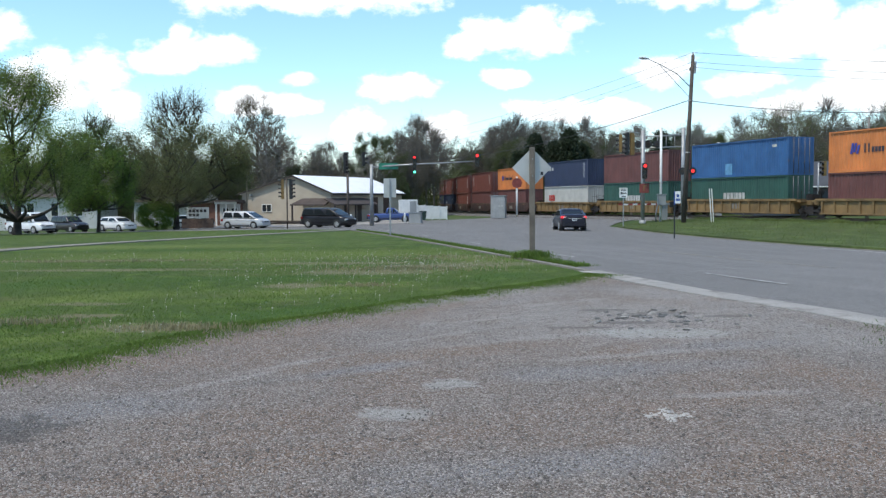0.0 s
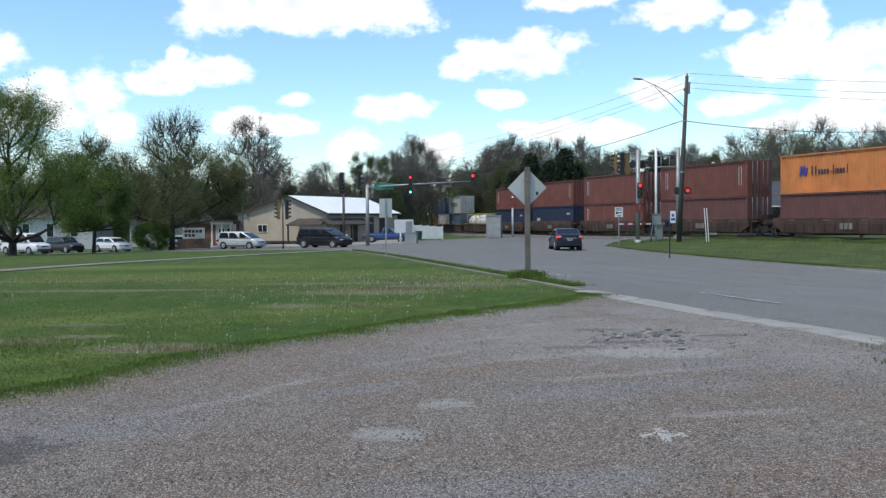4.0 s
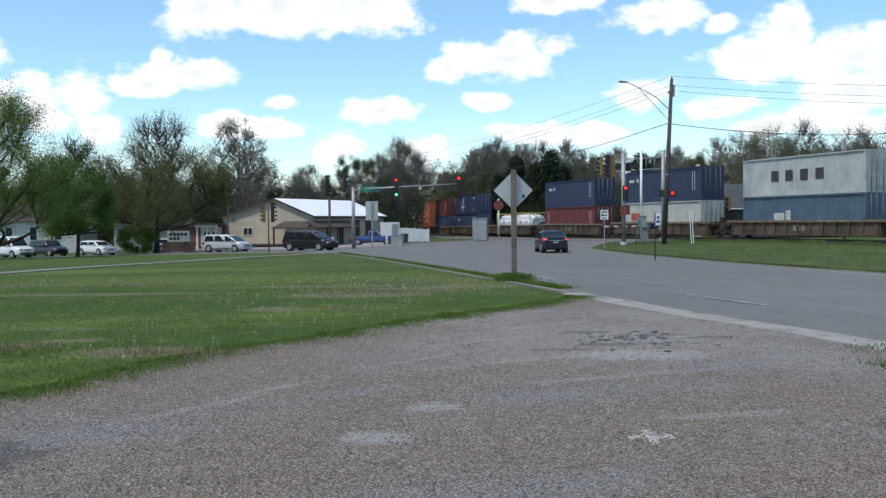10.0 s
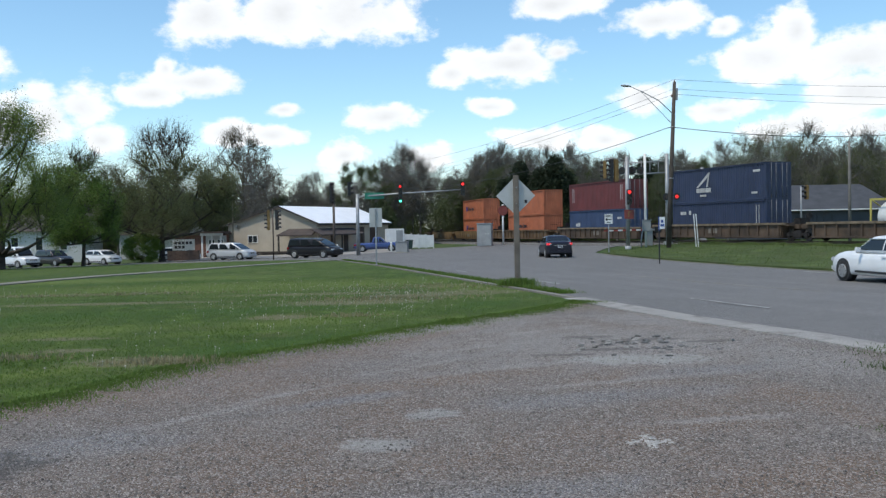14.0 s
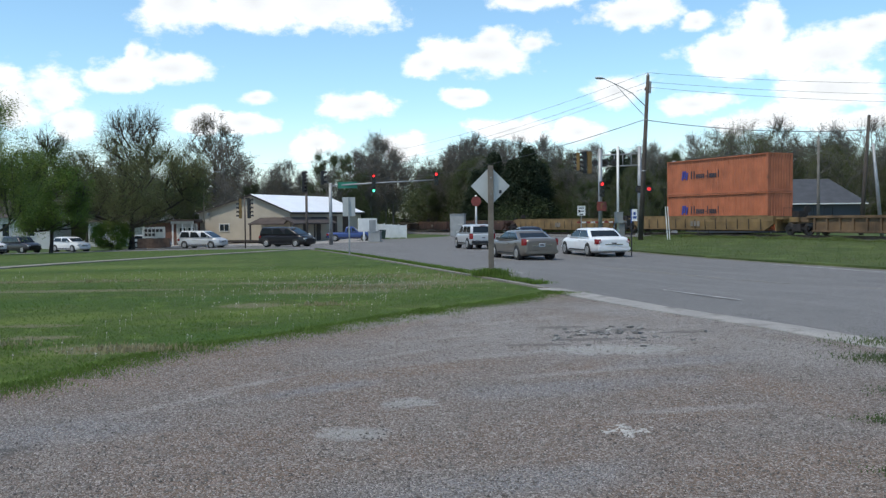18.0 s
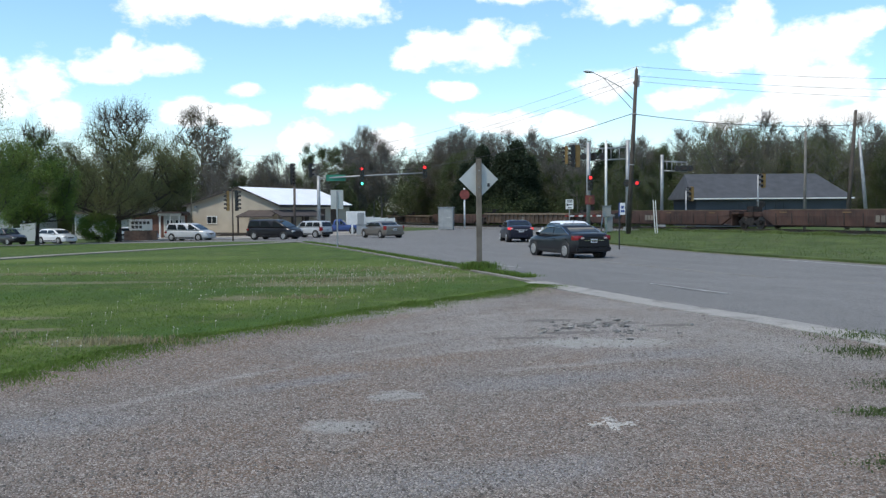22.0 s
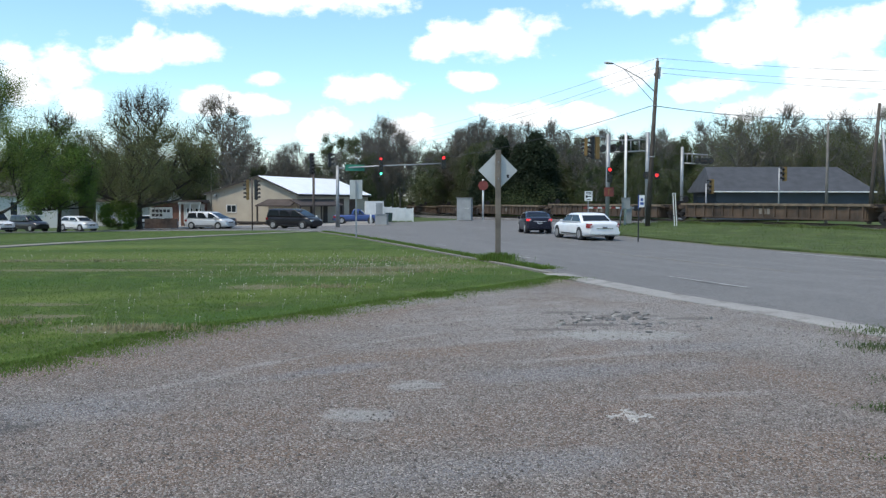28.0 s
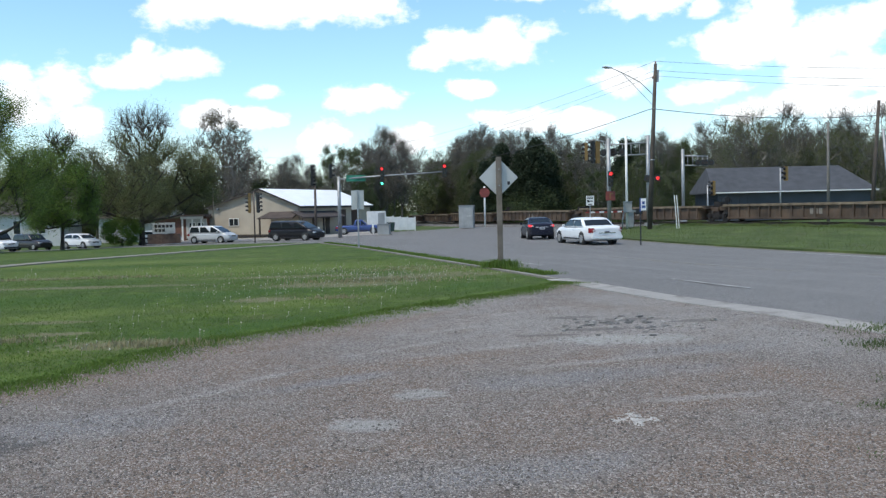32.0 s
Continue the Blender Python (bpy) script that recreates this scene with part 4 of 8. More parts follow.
# one row a car: where its near end's load starts, paint, upper box, lower box, ribs, marks
CONSIST = [
    (2.9, "yellow", "orange", "brown", 0), (19.19, "yellow", "blue", "green", 1), (34.91, "yellow", "brown", "green", 0), (50.82, "yellow", "navy", "white", 0),
    (69.75, "brown", "orange", "brown", 0), (85.72, "brown", "redbrown", "brown", 1), (100.96, "brown", "redbrown", "redbrown", 1), (115.88, "brown", "redbrown", "ink", 0),
    (130.96, "brown", "redbrown", "ink", 0), (148.9, "rust", "tank", "", 0), (166.86, "rust", "grey", "greyblue", 1), (184.36, "rust", "navy", "white", 1),
    (202.17, "rust", "navy", "darkred", 1), (219.0, "rust", "tank", "", 0), (241.2, "rust", "crest", "navy", 1), (261.05, "rust", "darkred", "midblue", 1),
    (280.28, "ochre", "rustorange", "rustorange", 0), (303.68, "yellow", "rustorange", "rustorange", 0)]
JOINTS = [0.9, 17.1, 33.1, 49.0, 66.4, 83.8, 99.4, 114.5, 129.5, 146.0, 164.0, 181.7, 199.4, 216.7, 238.0, 257.2, 276.8, 301.0, 322.5]
# the empty tail: where each car ends, paint, smooth-sided or ribbed
EMPTIES = [(347.5, "yellow", True), (372.0, "brown", True), (396.0, "brown", True), (420.8, "rust", False), (444.5, "brown", True), (467.0, "rust", False), (489.7, "rust", False),
           (513.5, "rust", False), (536.6, "rust", False), (558.7, "rust", False), (581.0, "rust", False), (603.5, "rust", False), (626.0, "rust", False), (648.5, "rust", False), (671.0, "rust", False)]
ROLLING = []          # (thing, distance of its middle along the train, height above the rail)


def roll_pose(u, lift, t):
    p, a = track_point(u - travelled(t), BOX_W / 2)
    return Matrix.Translation((p.x, p.y, p.z + lift)) @ Matrix.Rotation(-a, 4, "Z")


def mark_box(box, kind):
    if kind in ("orange", "rustorange"):
        sh = Shape()
        for q in range(3):
            sh.prism([(4.1 - q * 0.27, 1.25 + 0.12 * (q == 1)), (3.9 - q * 0.27, 1.25 + 0.12 * (q == 1)), (3.75 - q * 0.27, 2.0 - 0.14 * (q == 2)), (3.95 - q * 0.27, 2.0 - 0.14 * (q == 2))], -BOX_W / 2 - 0.008, -BOX_W / 2 + 0.01)
        sh.moved(Matrix(((0, 1, 0, 0), (1, 0, 0, 0), (0, 0, 1, 0), (0, 0, 0, 1))))
        part("emblem", sh, INK["indigo"], box)
        block_words(box, [0.12, -0.02, 0.12], 2.85, 1.32, 0.62, INK["dark"])
        block_words(box, [0.22, 0.22, 0.22, 0.22], 2.2, 1.32, 0.36, INK["dark"])
        block_words(box, [0.16], 1.02, 1.44, 0.1, INK["dark"])
        block_words(box, [0.1], 0.78, 1.32, 0.62, INK["dark"])
        block_words(box, [0.08, 0.22, 0.22, 0.2], 0.56, 1.32, 0.36, INK["dark"])
        block_words(box, [0.09], -0.52, 1.32, 0.6, INK["dark"])
    elif kind == "green":
        block_words(box, [0.35, 0.35, 0.33, 0.12, 0.3, 0.36, 0.3], 1.6, 1.0, 0.6, INK["white"])
    elif kind == "grey":
        for k, ink in enumerate(("dark", "dark", "dark", "dark")):
            block_words(box, [0.75], 2.9 - k * 1.5, 1.1, 0.8, INK[ink])
    elif kind == "white":
        block_words(box, [0.36, 0.36, 0.36, 0.2], 4.6, 1.2, 0.7, INK["red"])
    elif kind in ("redbrown", "darkred"):
        block_words(box, [0.06, 0.06], 5.3, 0.9, 1.5, INK["white"])
        block_words(box, [0.06, 0.06], -5.0, 0.9, 1.5, INK["white"])
    elif kind == "navy":
        block_words(box, [0.8, -0.3, 0.3], 4.9, 1.9, 0.35, INK["white"])
        block_words(box, [0.06, 0.06], -4.9, 0.9, 1.6, INK["white"])
    elif kind == "crest":
        sh = Shape()
        for a, b, c_, d_ in (((2.6, 1.3), (2.3, 1.3), (0.95, 2.5), (0.95, 2.2)), ((1.3, 1.3), (1.05, 1.3), (0.75, 2.5), (0.95, 2.5))):
            sh.prism([a, b, d_, c_], -BOX_W / 2 - 0.008, -BOX_W / 2 + 0.01)
        sh.moved(Matrix(((0, 1, 0, 0), (1, 0, 0, 0), (0, 0, 1, 0), (0, 0, 0, 1))))
        part("emblem", sh, INK["white"], box)
        block_words(box, [0.34, 0.34, 0.34, 0.34, 0.34], 2.6, 0.85, 0.36, INK["white"])
        block_words(box, [0.25, 0.25, 0.25], 2.1, 0.5, 0.2, INK["white"])
        block_words(box, [0.8], -4.6, 2.2, 0.22, INK["white"])
        block_words(box, [0.7], -4.4, 0.5, 0.2, INK["white"])
    elif kind in ("midblue", "ink"):
        block_words(box, [0.5, 0.4], 4.6, 1.2, 0.4, INK["white"])
        block_words(box, [0.9], -4.3, 1.9, 0.25, INK["white"])
    elif kind == "greyblue":
        block_words(box, [1.1, 0.5], 2.6, 0.9, 0.9, INK["white"])
    elif kind == "blue":
        block_words(box, [0.5], -4.3, 2.2, 0.25, INK["white"])
        block_words(box, [0.9], 1.4, 0.2, 0.9, mat("ink_light_blue", (0.12, 0.3, 0.5), 0.6))


def build_train():
    cars = {}

    def car(u0, u1, paint, smooth_side, label):
        length = round((u1 - u0) * 2) / 2
        key = (paint, length, smooth_side)
        if key not in cars:
            well = length - 3.6 if length > 20 else length - 2.8
            ob = cars[key] = well_car(paint, length, well, int(well / 1.05), label, smooth_side)
        else:
            ob = copy_thing(cars[key], Matrix())
            tagged(ob, label)
        ROLLING.append((ob, (u0 + u1) / 2, 0.0))

    boxes = {}
    tanks = None
    words = {"yellow": "dirty yellow", "ochre": "ochre-brown", "brown": "brown", "rust": "rust-brown"}
    for (u, paint, upper, lower, doors), u0, u1 in zip(CONSIST, JOINTS, JOINTS[1:]):
        load = "two white tanks" if upper == "tank" else "two stacked containers"
        car(u0, u1, paint, paint == "brown" or u > 300, f"{words[paint]} articulated well car loaded with {load}")
        if upper == "tank":
            for k in (0, 1):
                if tanks is None:
                    tanks = ob = tank_template()
                else:
                    ob = copy_thing(tanks, Matrix())
                ROLLING.append((ob, u + 3.03 + k * 6.2, 0.34))
            continue
        for level, kind in ((1, upper), (0, lower)):
            key = (kind, doors)
            if key not in boxes:
                ob = boxes[key] = container_template(PAINT[kind], doors)
                mark_box(ob, kind)
            else:
                ob = copy_thing(boxes[key], Matrix())
            tagged(ob, f"{COLOUR_WORDS[kind]} corrugated shipping container " + ("stacked on another one" if level else f"low in a {words[paint]} well car"))
            ROLLING.append((ob, u + BOX_L / 2, 0.34 + level * (BOX_H + 0.012)))
    u0 = JOINTS[-1]
    for u1, paint, smooth_side in EMPTIES:
        car(u0, u1, paint, smooth_side, f"empty {words[paint]} " + ("smooth-sided" if smooth_side else "ribbed") + " well car, weathered and rusty")
        u0 = u1


def build_track():
    rail = mat("rail_steel", (0.16, 0.12, 0.1), 0.4, 0.7, 0.2, 5.0)
    tie = mat("tie_wood", (0.07, 0.055, 0.045), 0.9, 0, 0.3, 5.0)
    ss = [-60 + 4 * k for k in range(60)]
    for off in (BOX_W / 2 - 0.75, BOX_W / 2 + 0.75):
        rings = []
        for s in ss:
            a, h = track_point(s, off - 0.036)
            b, _ = track_point(s, off + 0.036)
            rings.append([(a.x, a.y, a.z - 0.15), (b.x, b.y, b.z - 0.15), (b.x, b.y, b.z - 0.002), (a.x, a.y, a.z - 0.002)])
        tagged(part("rail", Shape().loft(rings, smooth=False), rail), "worn steel rail with a bright running top", "", "", "structure")
    rings = []
    for s in ss:
        row = []
        for off, dz in ((-4.7, -0.8), (-4.3, -0.27), (-1.2, -0.17), (3.6, -0.2), (11.0, -0.35), (12.0, -0.75)):
            p, h = track_point(s, off)
            row.append((p.x, p.y, p.z + dz))
        rings.append(row)
    tagged(part("track_bed", Shape().loft(rings, closed=True, smooth=False), BALLAST), "grey crushed-stone railway ballast", "", "", "structure")
    bed = thing("railway_ties", "dark creosoted wooden ties under the rails", "railway ties", kind="structure")
    me = Shape().box(-1.3, 1.3, -0.11, 0.11, -0.32, -0.14).mesh("tie", tie)
    for k in range(150):
        p, a = track_point(-16 + k * 0.56, BOX_W / 2)
        part("tie", me, None, bed, at=Matrix.Translation(p) @ Matrix.Rotation(-a, 4, "Z"))


build_train()
build_track()

# ---- more materials ----
SIDING = mat("beige_siding", (0.43, 0.38, 0.305), 0.75, 0, 0.06, 0.6, streak=0.12)
WHITE_ROOF = mat("white_metal_roof", (0.85, 0.86, 0.88), 0.35, 0.0, 0.03, 0.8)
DARK_TRIM = mat("dark_trim", (0.05, 0.04, 0.035), 0.6)
SHINGLE = mat("grey_shingles", (0.06, 0.064, 0.073), 0.9, 0, 0.12, 1.2, fine=25)
DARK_SHINGLE = mat("brown_shingles", (0.07, 0.055, 0.05), 0.85, 0, 0.15, 1.2, fine=25)
BLUE_SIDING = mat("blue_grey_siding", (0.058, 0.064, 0.078), 0.75, 0, 0.08, 0.6)
GLASS = glass_mat("window_glass")
WHITE = mat("white_paint", (0.75, 0.75, 0.73), 0.6, 0, 0.06, 1.5, streak=0.15)
GALV = mat("galvanised_steel", (0.33, 0.34, 0.35), 0.5, 0.5, 0.12, 3.0)
WOOD = mat("weathered_post", (0.2, 0.168, 0.138), 0.85, 0, 0.25, 1.5, fine=30, streak=0.5, bump=0.4)
POLE_WOOD = mat("pole_wood", (0.085, 0.068, 0.056), 0.85, 0, 0.25, 1.0, fine=30, streak=0.5, bump=0.4)
SIGN_BACK = mat("bare_aluminium", (0.5, 0.5, 0.49), 0.5, 0.3, 0.08, 2.0)
SIGNAL_BLACK = mat("signal_black", (0.018, 0.018, 0.02), 0.5, 0, 0.1)
SIGNAL_YELLOW = mat("signal_yellow", (0.24, 0.145, 0.045), 0.55, 0, 0.12)
FLASH_GLOW = mat("flasher_lit", (0.8, 0.03, 0.03), 0.3, glow=0.6, var=0.0, bump=0)
RED_GLOW = mat("red_lens_lit", (1.0, 0.03, 0.03), 0.3, glow=1.5, var=0.0, bump=0)
GREEN_GLOW = mat("green_lens_lit", (0.1, 1.0, 0.6), 0.3, glow=2.2, var=0.0, bump=0)
DARK_LENS = mat("dark_lens", (0.03, 0.02, 0.02), 0.2, var=0.0, bump=0)
RED_SIGN = mat("red_sign", (0.22, 0.045, 0.035), 0.5)
GREY_BOX = mat("utility_grey", (0.33, 0.34, 0.34), 0.6, 0.2, 0.08, 1.5, streak=0.2)
BLACK_PAINT = mat("black_paint", (0.02, 0.02, 0.025), 0.5)
BLUE_SIGN = mat("blue_sign", (0.04, 0.09, 0.3), 0.5)
GREEN_SIGN = mat("green_sign", (0.03, 0.23, 0.15), 0.5)


def facing(x, y, z, turn=0.0):
    """A pose turned about z."""
    return pose(x, y, z, 0, 0, turn)


# ---- the beige building at the corner ----
def window_part(parent, m, w, h, mullions=1):
    fr = Shape()
    for x0, x1, z0, z1 in ((-w / 2 - 0.07, w / 2 + 0.07, -0.07, 0), (-w / 2 - 0.07, w / 2 + 0.07, h, h + 0.07), (-w / 2 - 0.07, -w / 2, 0, h), (w / 2, w / 2 + 0.07, 0, h)):
        fr.box(x0, x1, -0.06, 0.02, z0, z1)
    for k in range(mullions):
        x = -w / 2 + w * (k + 1) / (mullions + 1)
        fr.box(x - 0.03, x + 0.03, -0.05, 0.02, 0.0, h)
    ob = part("window", fr, DARK_TRIM if mullions > 1 else WHITE, parent, at=m)
    for k in range(mullions + 1):
        x0 = -w / 2 + w * k / (mullions + 1) + 0.03
        x1 = -w / 2 + w * (k + 1) / (mullions + 1) - 0.03
        part("pane", Shape().box(x0, x1, -0.025, -0.012, 0.01, h - 0.01), GLASS, ob)
    return ob


def corner_building():
    """Gable wall to the street's west, long side with a canopy to the junction."""
    A, B = Vector((-24.9, 109.5, 0)), Vector((-13.25, 104.0, 0))
    u = (B - A).normalized()
    v = Vector((-u.y, u.x, 0))            # away along the building's length
    width, length, eave, ridge = (B - A).length, 17.5, 3.55, 5.55
    z0 = -1.15
    m = Matrix(((u.x, v.x, 0, A.x), (u.y, v.y, 0, A.y), (0, 0, 1, z0), (0, 0, 0, 1)))
    b = thing("commercial_building", "beige metal-sided building with a white metal gable roof and brown canopy", "building", at=m)
    # local: x along the gable, y along the length
    gable = [(0, 0), (width, 0), (width, eave), (width * 0.6, ridge), (0, eave)]
    part("gable_wall", Shape().prism(gable, 0, 0.2), SIDING, b)
    part("gable_wall", Shape().prism(gable, length - 0.2, length), SIDING, b)
    part("side_wall", Shape().box(0, 0.2, 0.2, length - 0.2, 0, eave), SIDING, b)
    wall = part("side_wall", Shape().box(width - 0.2, width, 0.2, length - 0.2, 0, eave), SIDING, b)
    # standing-seam roof in two slopes
    for side in (0, 1):
        xe = -0.4 if side == 0 else width + 0.4
        xr = width * 0.6
        ze = eave - 0.13
        sh = Shape()
        ring = lambda y: [(xe, y, ze), (xr, y, ridge + 0.03), (xr, y, ridge + 0.12), (xe, y, ze + 0.1)]
        sh.loft([ring(-0.35), ring(length + 0.35)], smooth=False)
        slope = part("roof", sh, WHITE_ROOF, b)
        k = 0
        while k * 0.9 < length:
            y = k * 0.9
            part("seam", Shape().loft([[(xe, y, ze + 0.1), (xr, y, ridge + 0.12), (xr, y, ridge + 0.15), (xe, y, ze + 0.13)], [(xe, y + 0.04, ze + 0.1), (xr, y + 0.04, ridge + 0.12), (xr, y + 0.04, ridge + 0.15), (xe, y + 0.04, ze + 0.13)]], smooth=False), WHITE_ROOF, slope)
            k += 1
        # dark rake board along the gable
        part("rake_board", Shape().loft([[(xe, -0.4, ze - 0.08), (xr, -0.4, ridge - 0.08), (xr, -0.4, ridge + 0.11), (xe, -0.4, ze + 0.09)], [(xe, -0.36, ze - 0.08), (xr, -0.36, ridge - 0.08), (xr, -0.36, ridge + 0.11), (xe, -0.36, ze + 0.09)]], smooth=False), DARK_TRIM, b)
    part("fascia", Shape().box(width + 0.38, width + 0.43, -0.3, length + 0.3, eave - 0.3, eave - 0.06), DARK_TRIM, b)
    window_part(b, pose(3.7, -0.02, 1.35), 1.3, 0.8)
    # canopy wraps the corner
    roof = Shape()
    roof.loft([[(8.2, -1.6, 2.05), (width + 0.2, -1.6, 2.05), (width + 0.2, -0.02, 2.75), (8.9, -0.02, 2.75)], [(8.2, -1.6, 2.2), (width + 0.2, -1.6, 2.2), (width + 0.2, -0.02, 2.9), (8.9, -0.02, 2.9)]], smooth=False)
    part("canopy", roof, DARK_SHINGLE, b)
    roof = Shape()
    roof.loft([[(width + 1.6, -1.6, 2.05), (width + 1.6, 8.2, 2.05), (width + 0.02, 8.2, 2.75), (width + 0.02, -1.6, 2.75)], [(width + 1.6, -1.6, 2.2), (width + 1.6, 8.2, 2.2), (width + 0.02, 8.2, 2.9), (width + 0.02, -1.6, 2.9)]], smooth=False)
    part("canopy", roof, DARK_SHINGLE, b)
    for x, y in ((8.4, -1.45), (width + 1.4, -1.45), (width + 1.4, 3.2), (width + 1.4, 8.0)):
        part("canopy_post", Shape().box(x - 0.08, x + 0.08, y - 0.08, y + 0.08, 0, 2.08), DARK_TRIM, b)
    for y, w in ((3.4, 1.0), (6.4, 1.0)):
        d = part("door", Shape().box(width + 0.0, width + 0.05, y - w / 2, y + w / 2, 0.05, 2.05), DARK_TRIM, b)
        part("handle", Shape().tube([(width + 0.08, y + 0.35, 0.9), (width + 0.08, y + 0.35, 1.2)], 0.02, 6), GALV, d)
    for y, w, h in ((10.0, 1.9, 3.0), (13.4, 1.9, 3.0)):
        part("bay_door", Shape().box(width + 0.0, width + 0.06, y - w / 2, y + w / 2, 0.05, h), mat("bay_brown", (0.07, 0.045, 0.035), 0.6), b)
    part("base_trim", Shape().box(-0.03, width + 0.03, -0.03, -0.004, 0, 0.25), DARK_TRIM, b)
    lamp = part("wall_lamp", Shape().box(1.3, 1.6, -0.3, -0.01, 3.2, 3.5, bevel=0.04), GALV, b)
    return b


def shed():
    """The long grey-roofed building beyond the tracks."""
    L, W, eave, ridge = 16.4, 9.0, 3.0, 5.7
    b = thing("storage_building", "long blue-grey building with a grey shingle roof behind the railway", "building", at=pose(31.6, 92.0, -0.35, 0, 0, -3.0))
    part("wall", Shape().box(0.3, L - 0.3, 0.0, 0.25, 0, eave), BLUE_SIDING, b)
    part("wall", Shape().box(0.3, L - 0.3, W - 0.25, W, 0, eave), BLUE_SIDING, b)
    part("wall", Shape().box(0.3, 0.55, 0.25, W - 0.25, 0, eave), BLUE_SIDING, b)
    part("wall", Shape().box(L - 0.55, L - 0.3, 0.25, W - 0.25, 0, eave), BLUE_SIDING, b)
    hip = 1.7
    part("roof", Shape().loft([[(-0.3, -0.5, eave - 0.1), (L + 0.3, -0.5, eave - 0.1), (L + 0.3, W + 0.5, eave - 0.1), (-0.3, W + 0.5, eave - 0.1)], [(-0.3, -0.5, eave + 0.02), (L + 0.3, -0.5, eave + 0.02), (L + 0.3, W + 0.5, eave + 0.02), (-0.3, W + 0.5, eave + 0.02)],
                               [(0.3, W / 2 - 0.05, ridge), (L - hip, W / 2 - 0.05, ridge), (L - hip, W / 2 + 0.05, ridge), (0.3, W / 2 + 0.05, ridge)]], smooth=False), SHINGLE, b)
    part("gutter", Shape().box(-0.3, L + 0.3, -0.6, -0.51, eave - 0.12, eave + 0.0), WHITE, b)


def houses():
    """Small white houses behind the trees across the street."""
    wall = mat("white_siding", (0.52, 0.52, 0.5), 0.7, 0, 0.05, 0.5, streak=0.1)
    for k, (x, y, w, dpt, eave, ridge, turn) in enumerate(((-57.0, 112.0, 13.0, 8.0, 4.3, 6.2, 2), (-40.5, 116.0, 9.0, 7.0, 3.3, 5.0, -4))):
        z = land(x, y) - 0.1
        h = thing("house", "small white clapboard house with a dark shingle roof behind trees", "house", "houses across the street", at=pose(x, y, z, 0, 0, turn))
        g = [(0, 0), (dpt, 0), (dpt, eave), (dpt / 2, ridge), (0, eave)]
        for y0, y1 in ((0, 0.2), (w - 0.2, w)):
            part("wall", Shape().prism(g, y0, y1).moved(Matrix(((0, 1, 0, 0), (1, 0, 0, 0), (0, 0, 1, 0), (0, 0, 0, 1)))), wall, h)
        part("wall", Shape().box(0.2, w - 0.2, 0, 0.2, 0, eave), wall, h)
        part("wall", Shape().box(0.2, w - 0.2, dpt - 0.2, dpt, 0, eave), wall, h)
        part("roof", Shape().loft([[(-0.4, -0.5, eave - 0.15), (-0.4, dpt / 2, ridge), (-0.4, dpt + 0.5, eave - 0.15), (-0.4, dpt / 2, ridge + 0.18)], [(w + 0.4, -0.5, eave - 0.15), (w + 0.4, dpt / 2, ridge), (w + 0.4, dpt + 0.5, eave - 0.15), (w + 0.4, dpt / 2, ridge + 0.18)]], smooth=False), DARK_SHINGLE, h)
        for q in range(4 if k == 0 else 2):
            window_part(h, pose(1.8 + q * 3.0, -0.01, eave * 0.42), 0.85, 1.6, 0)
    # low brown building with a white notice board
    x, y = -27.5, 108.0
    z = land(x, y) - 0.1
    h = thing("garage", "low brown garage with a dark flat roof beside the beige building", "garage", at=pose(x - 3.5, y, z, 0, 0, -6))
    part("wall", Shape().box(0, 6.0, 0, 5.0, 0, 2.7), mat("brown_brick_wall", (0.16, 0.08, 0.06), 0.85, 0, 0.15, 2.0), h)
    part("roof", Shape().box(-0.4, 6.4, -0.4, 5.4, 2.705, 2.95), DARK_SHINGLE, h)
    porch = thing("porch", "small white porch with square posts and dark windows", "porch", at=pose(-27.2, 105.5, land(-27, 105) - 0.1, 0, 0, -8))
    for q in (0.0, 1.2, 2.3):
        part("post", Shape().box(q, q + 0.16, 0, 0.16, 0, 2.6), WHITE, porch)
    part("beam", Shape().box(-0.1, 2.6, -0.05, 0.2, 2.605, 2.9), WHITE, porch)
    part("roof", Shape().box(-0.4, 2.9, -0.4, 2.0, 2.905, 3.1), DARK_SHINGLE, porch)
    part("back_wall", Shape().box(0, 2.5, 1.4, 1.6, 0, 2.6), wall, porch)
    window_part(porch, pose(0.75, 1.39, 0.9), 0.7, 1.2, 0)
    window_part(porch, pose(1.8, 1.39, 0.9), 0.7, 1.2, 0)
    board = thing("notice_board", "white roadside notice board with dark unreadable lettering on a brick base", "sign", at=pose(-27.2, 98.0, land(-27, 98), 0, 0, 4))
    part("brick_base", Shape().box(-1.7, 1.7, -0.3, 0.3, -0.1, 0.95), mat("board_brick", (0.2, 0.13, 0.1), 0.85, 0, 0.2, 3.0), board)
    panel = part("panel", Shape().box(-1.2, 1.2, -0.1, 0.1, 1.0, 2.2, bevel=0.03), WHITE, board)
    for r, n_bars in enumerate((3, 5)):
        for c in range(n_bars):
            part("letter_bar", Shape().box(-0.95 + c * 0.4, -0.66 + c * 0.4, -0.112, -0.098, 1.2 + r * 0.46, 1.5 + r * 0.46), INK["dark"], panel)


corner_building()
shed()
houses()


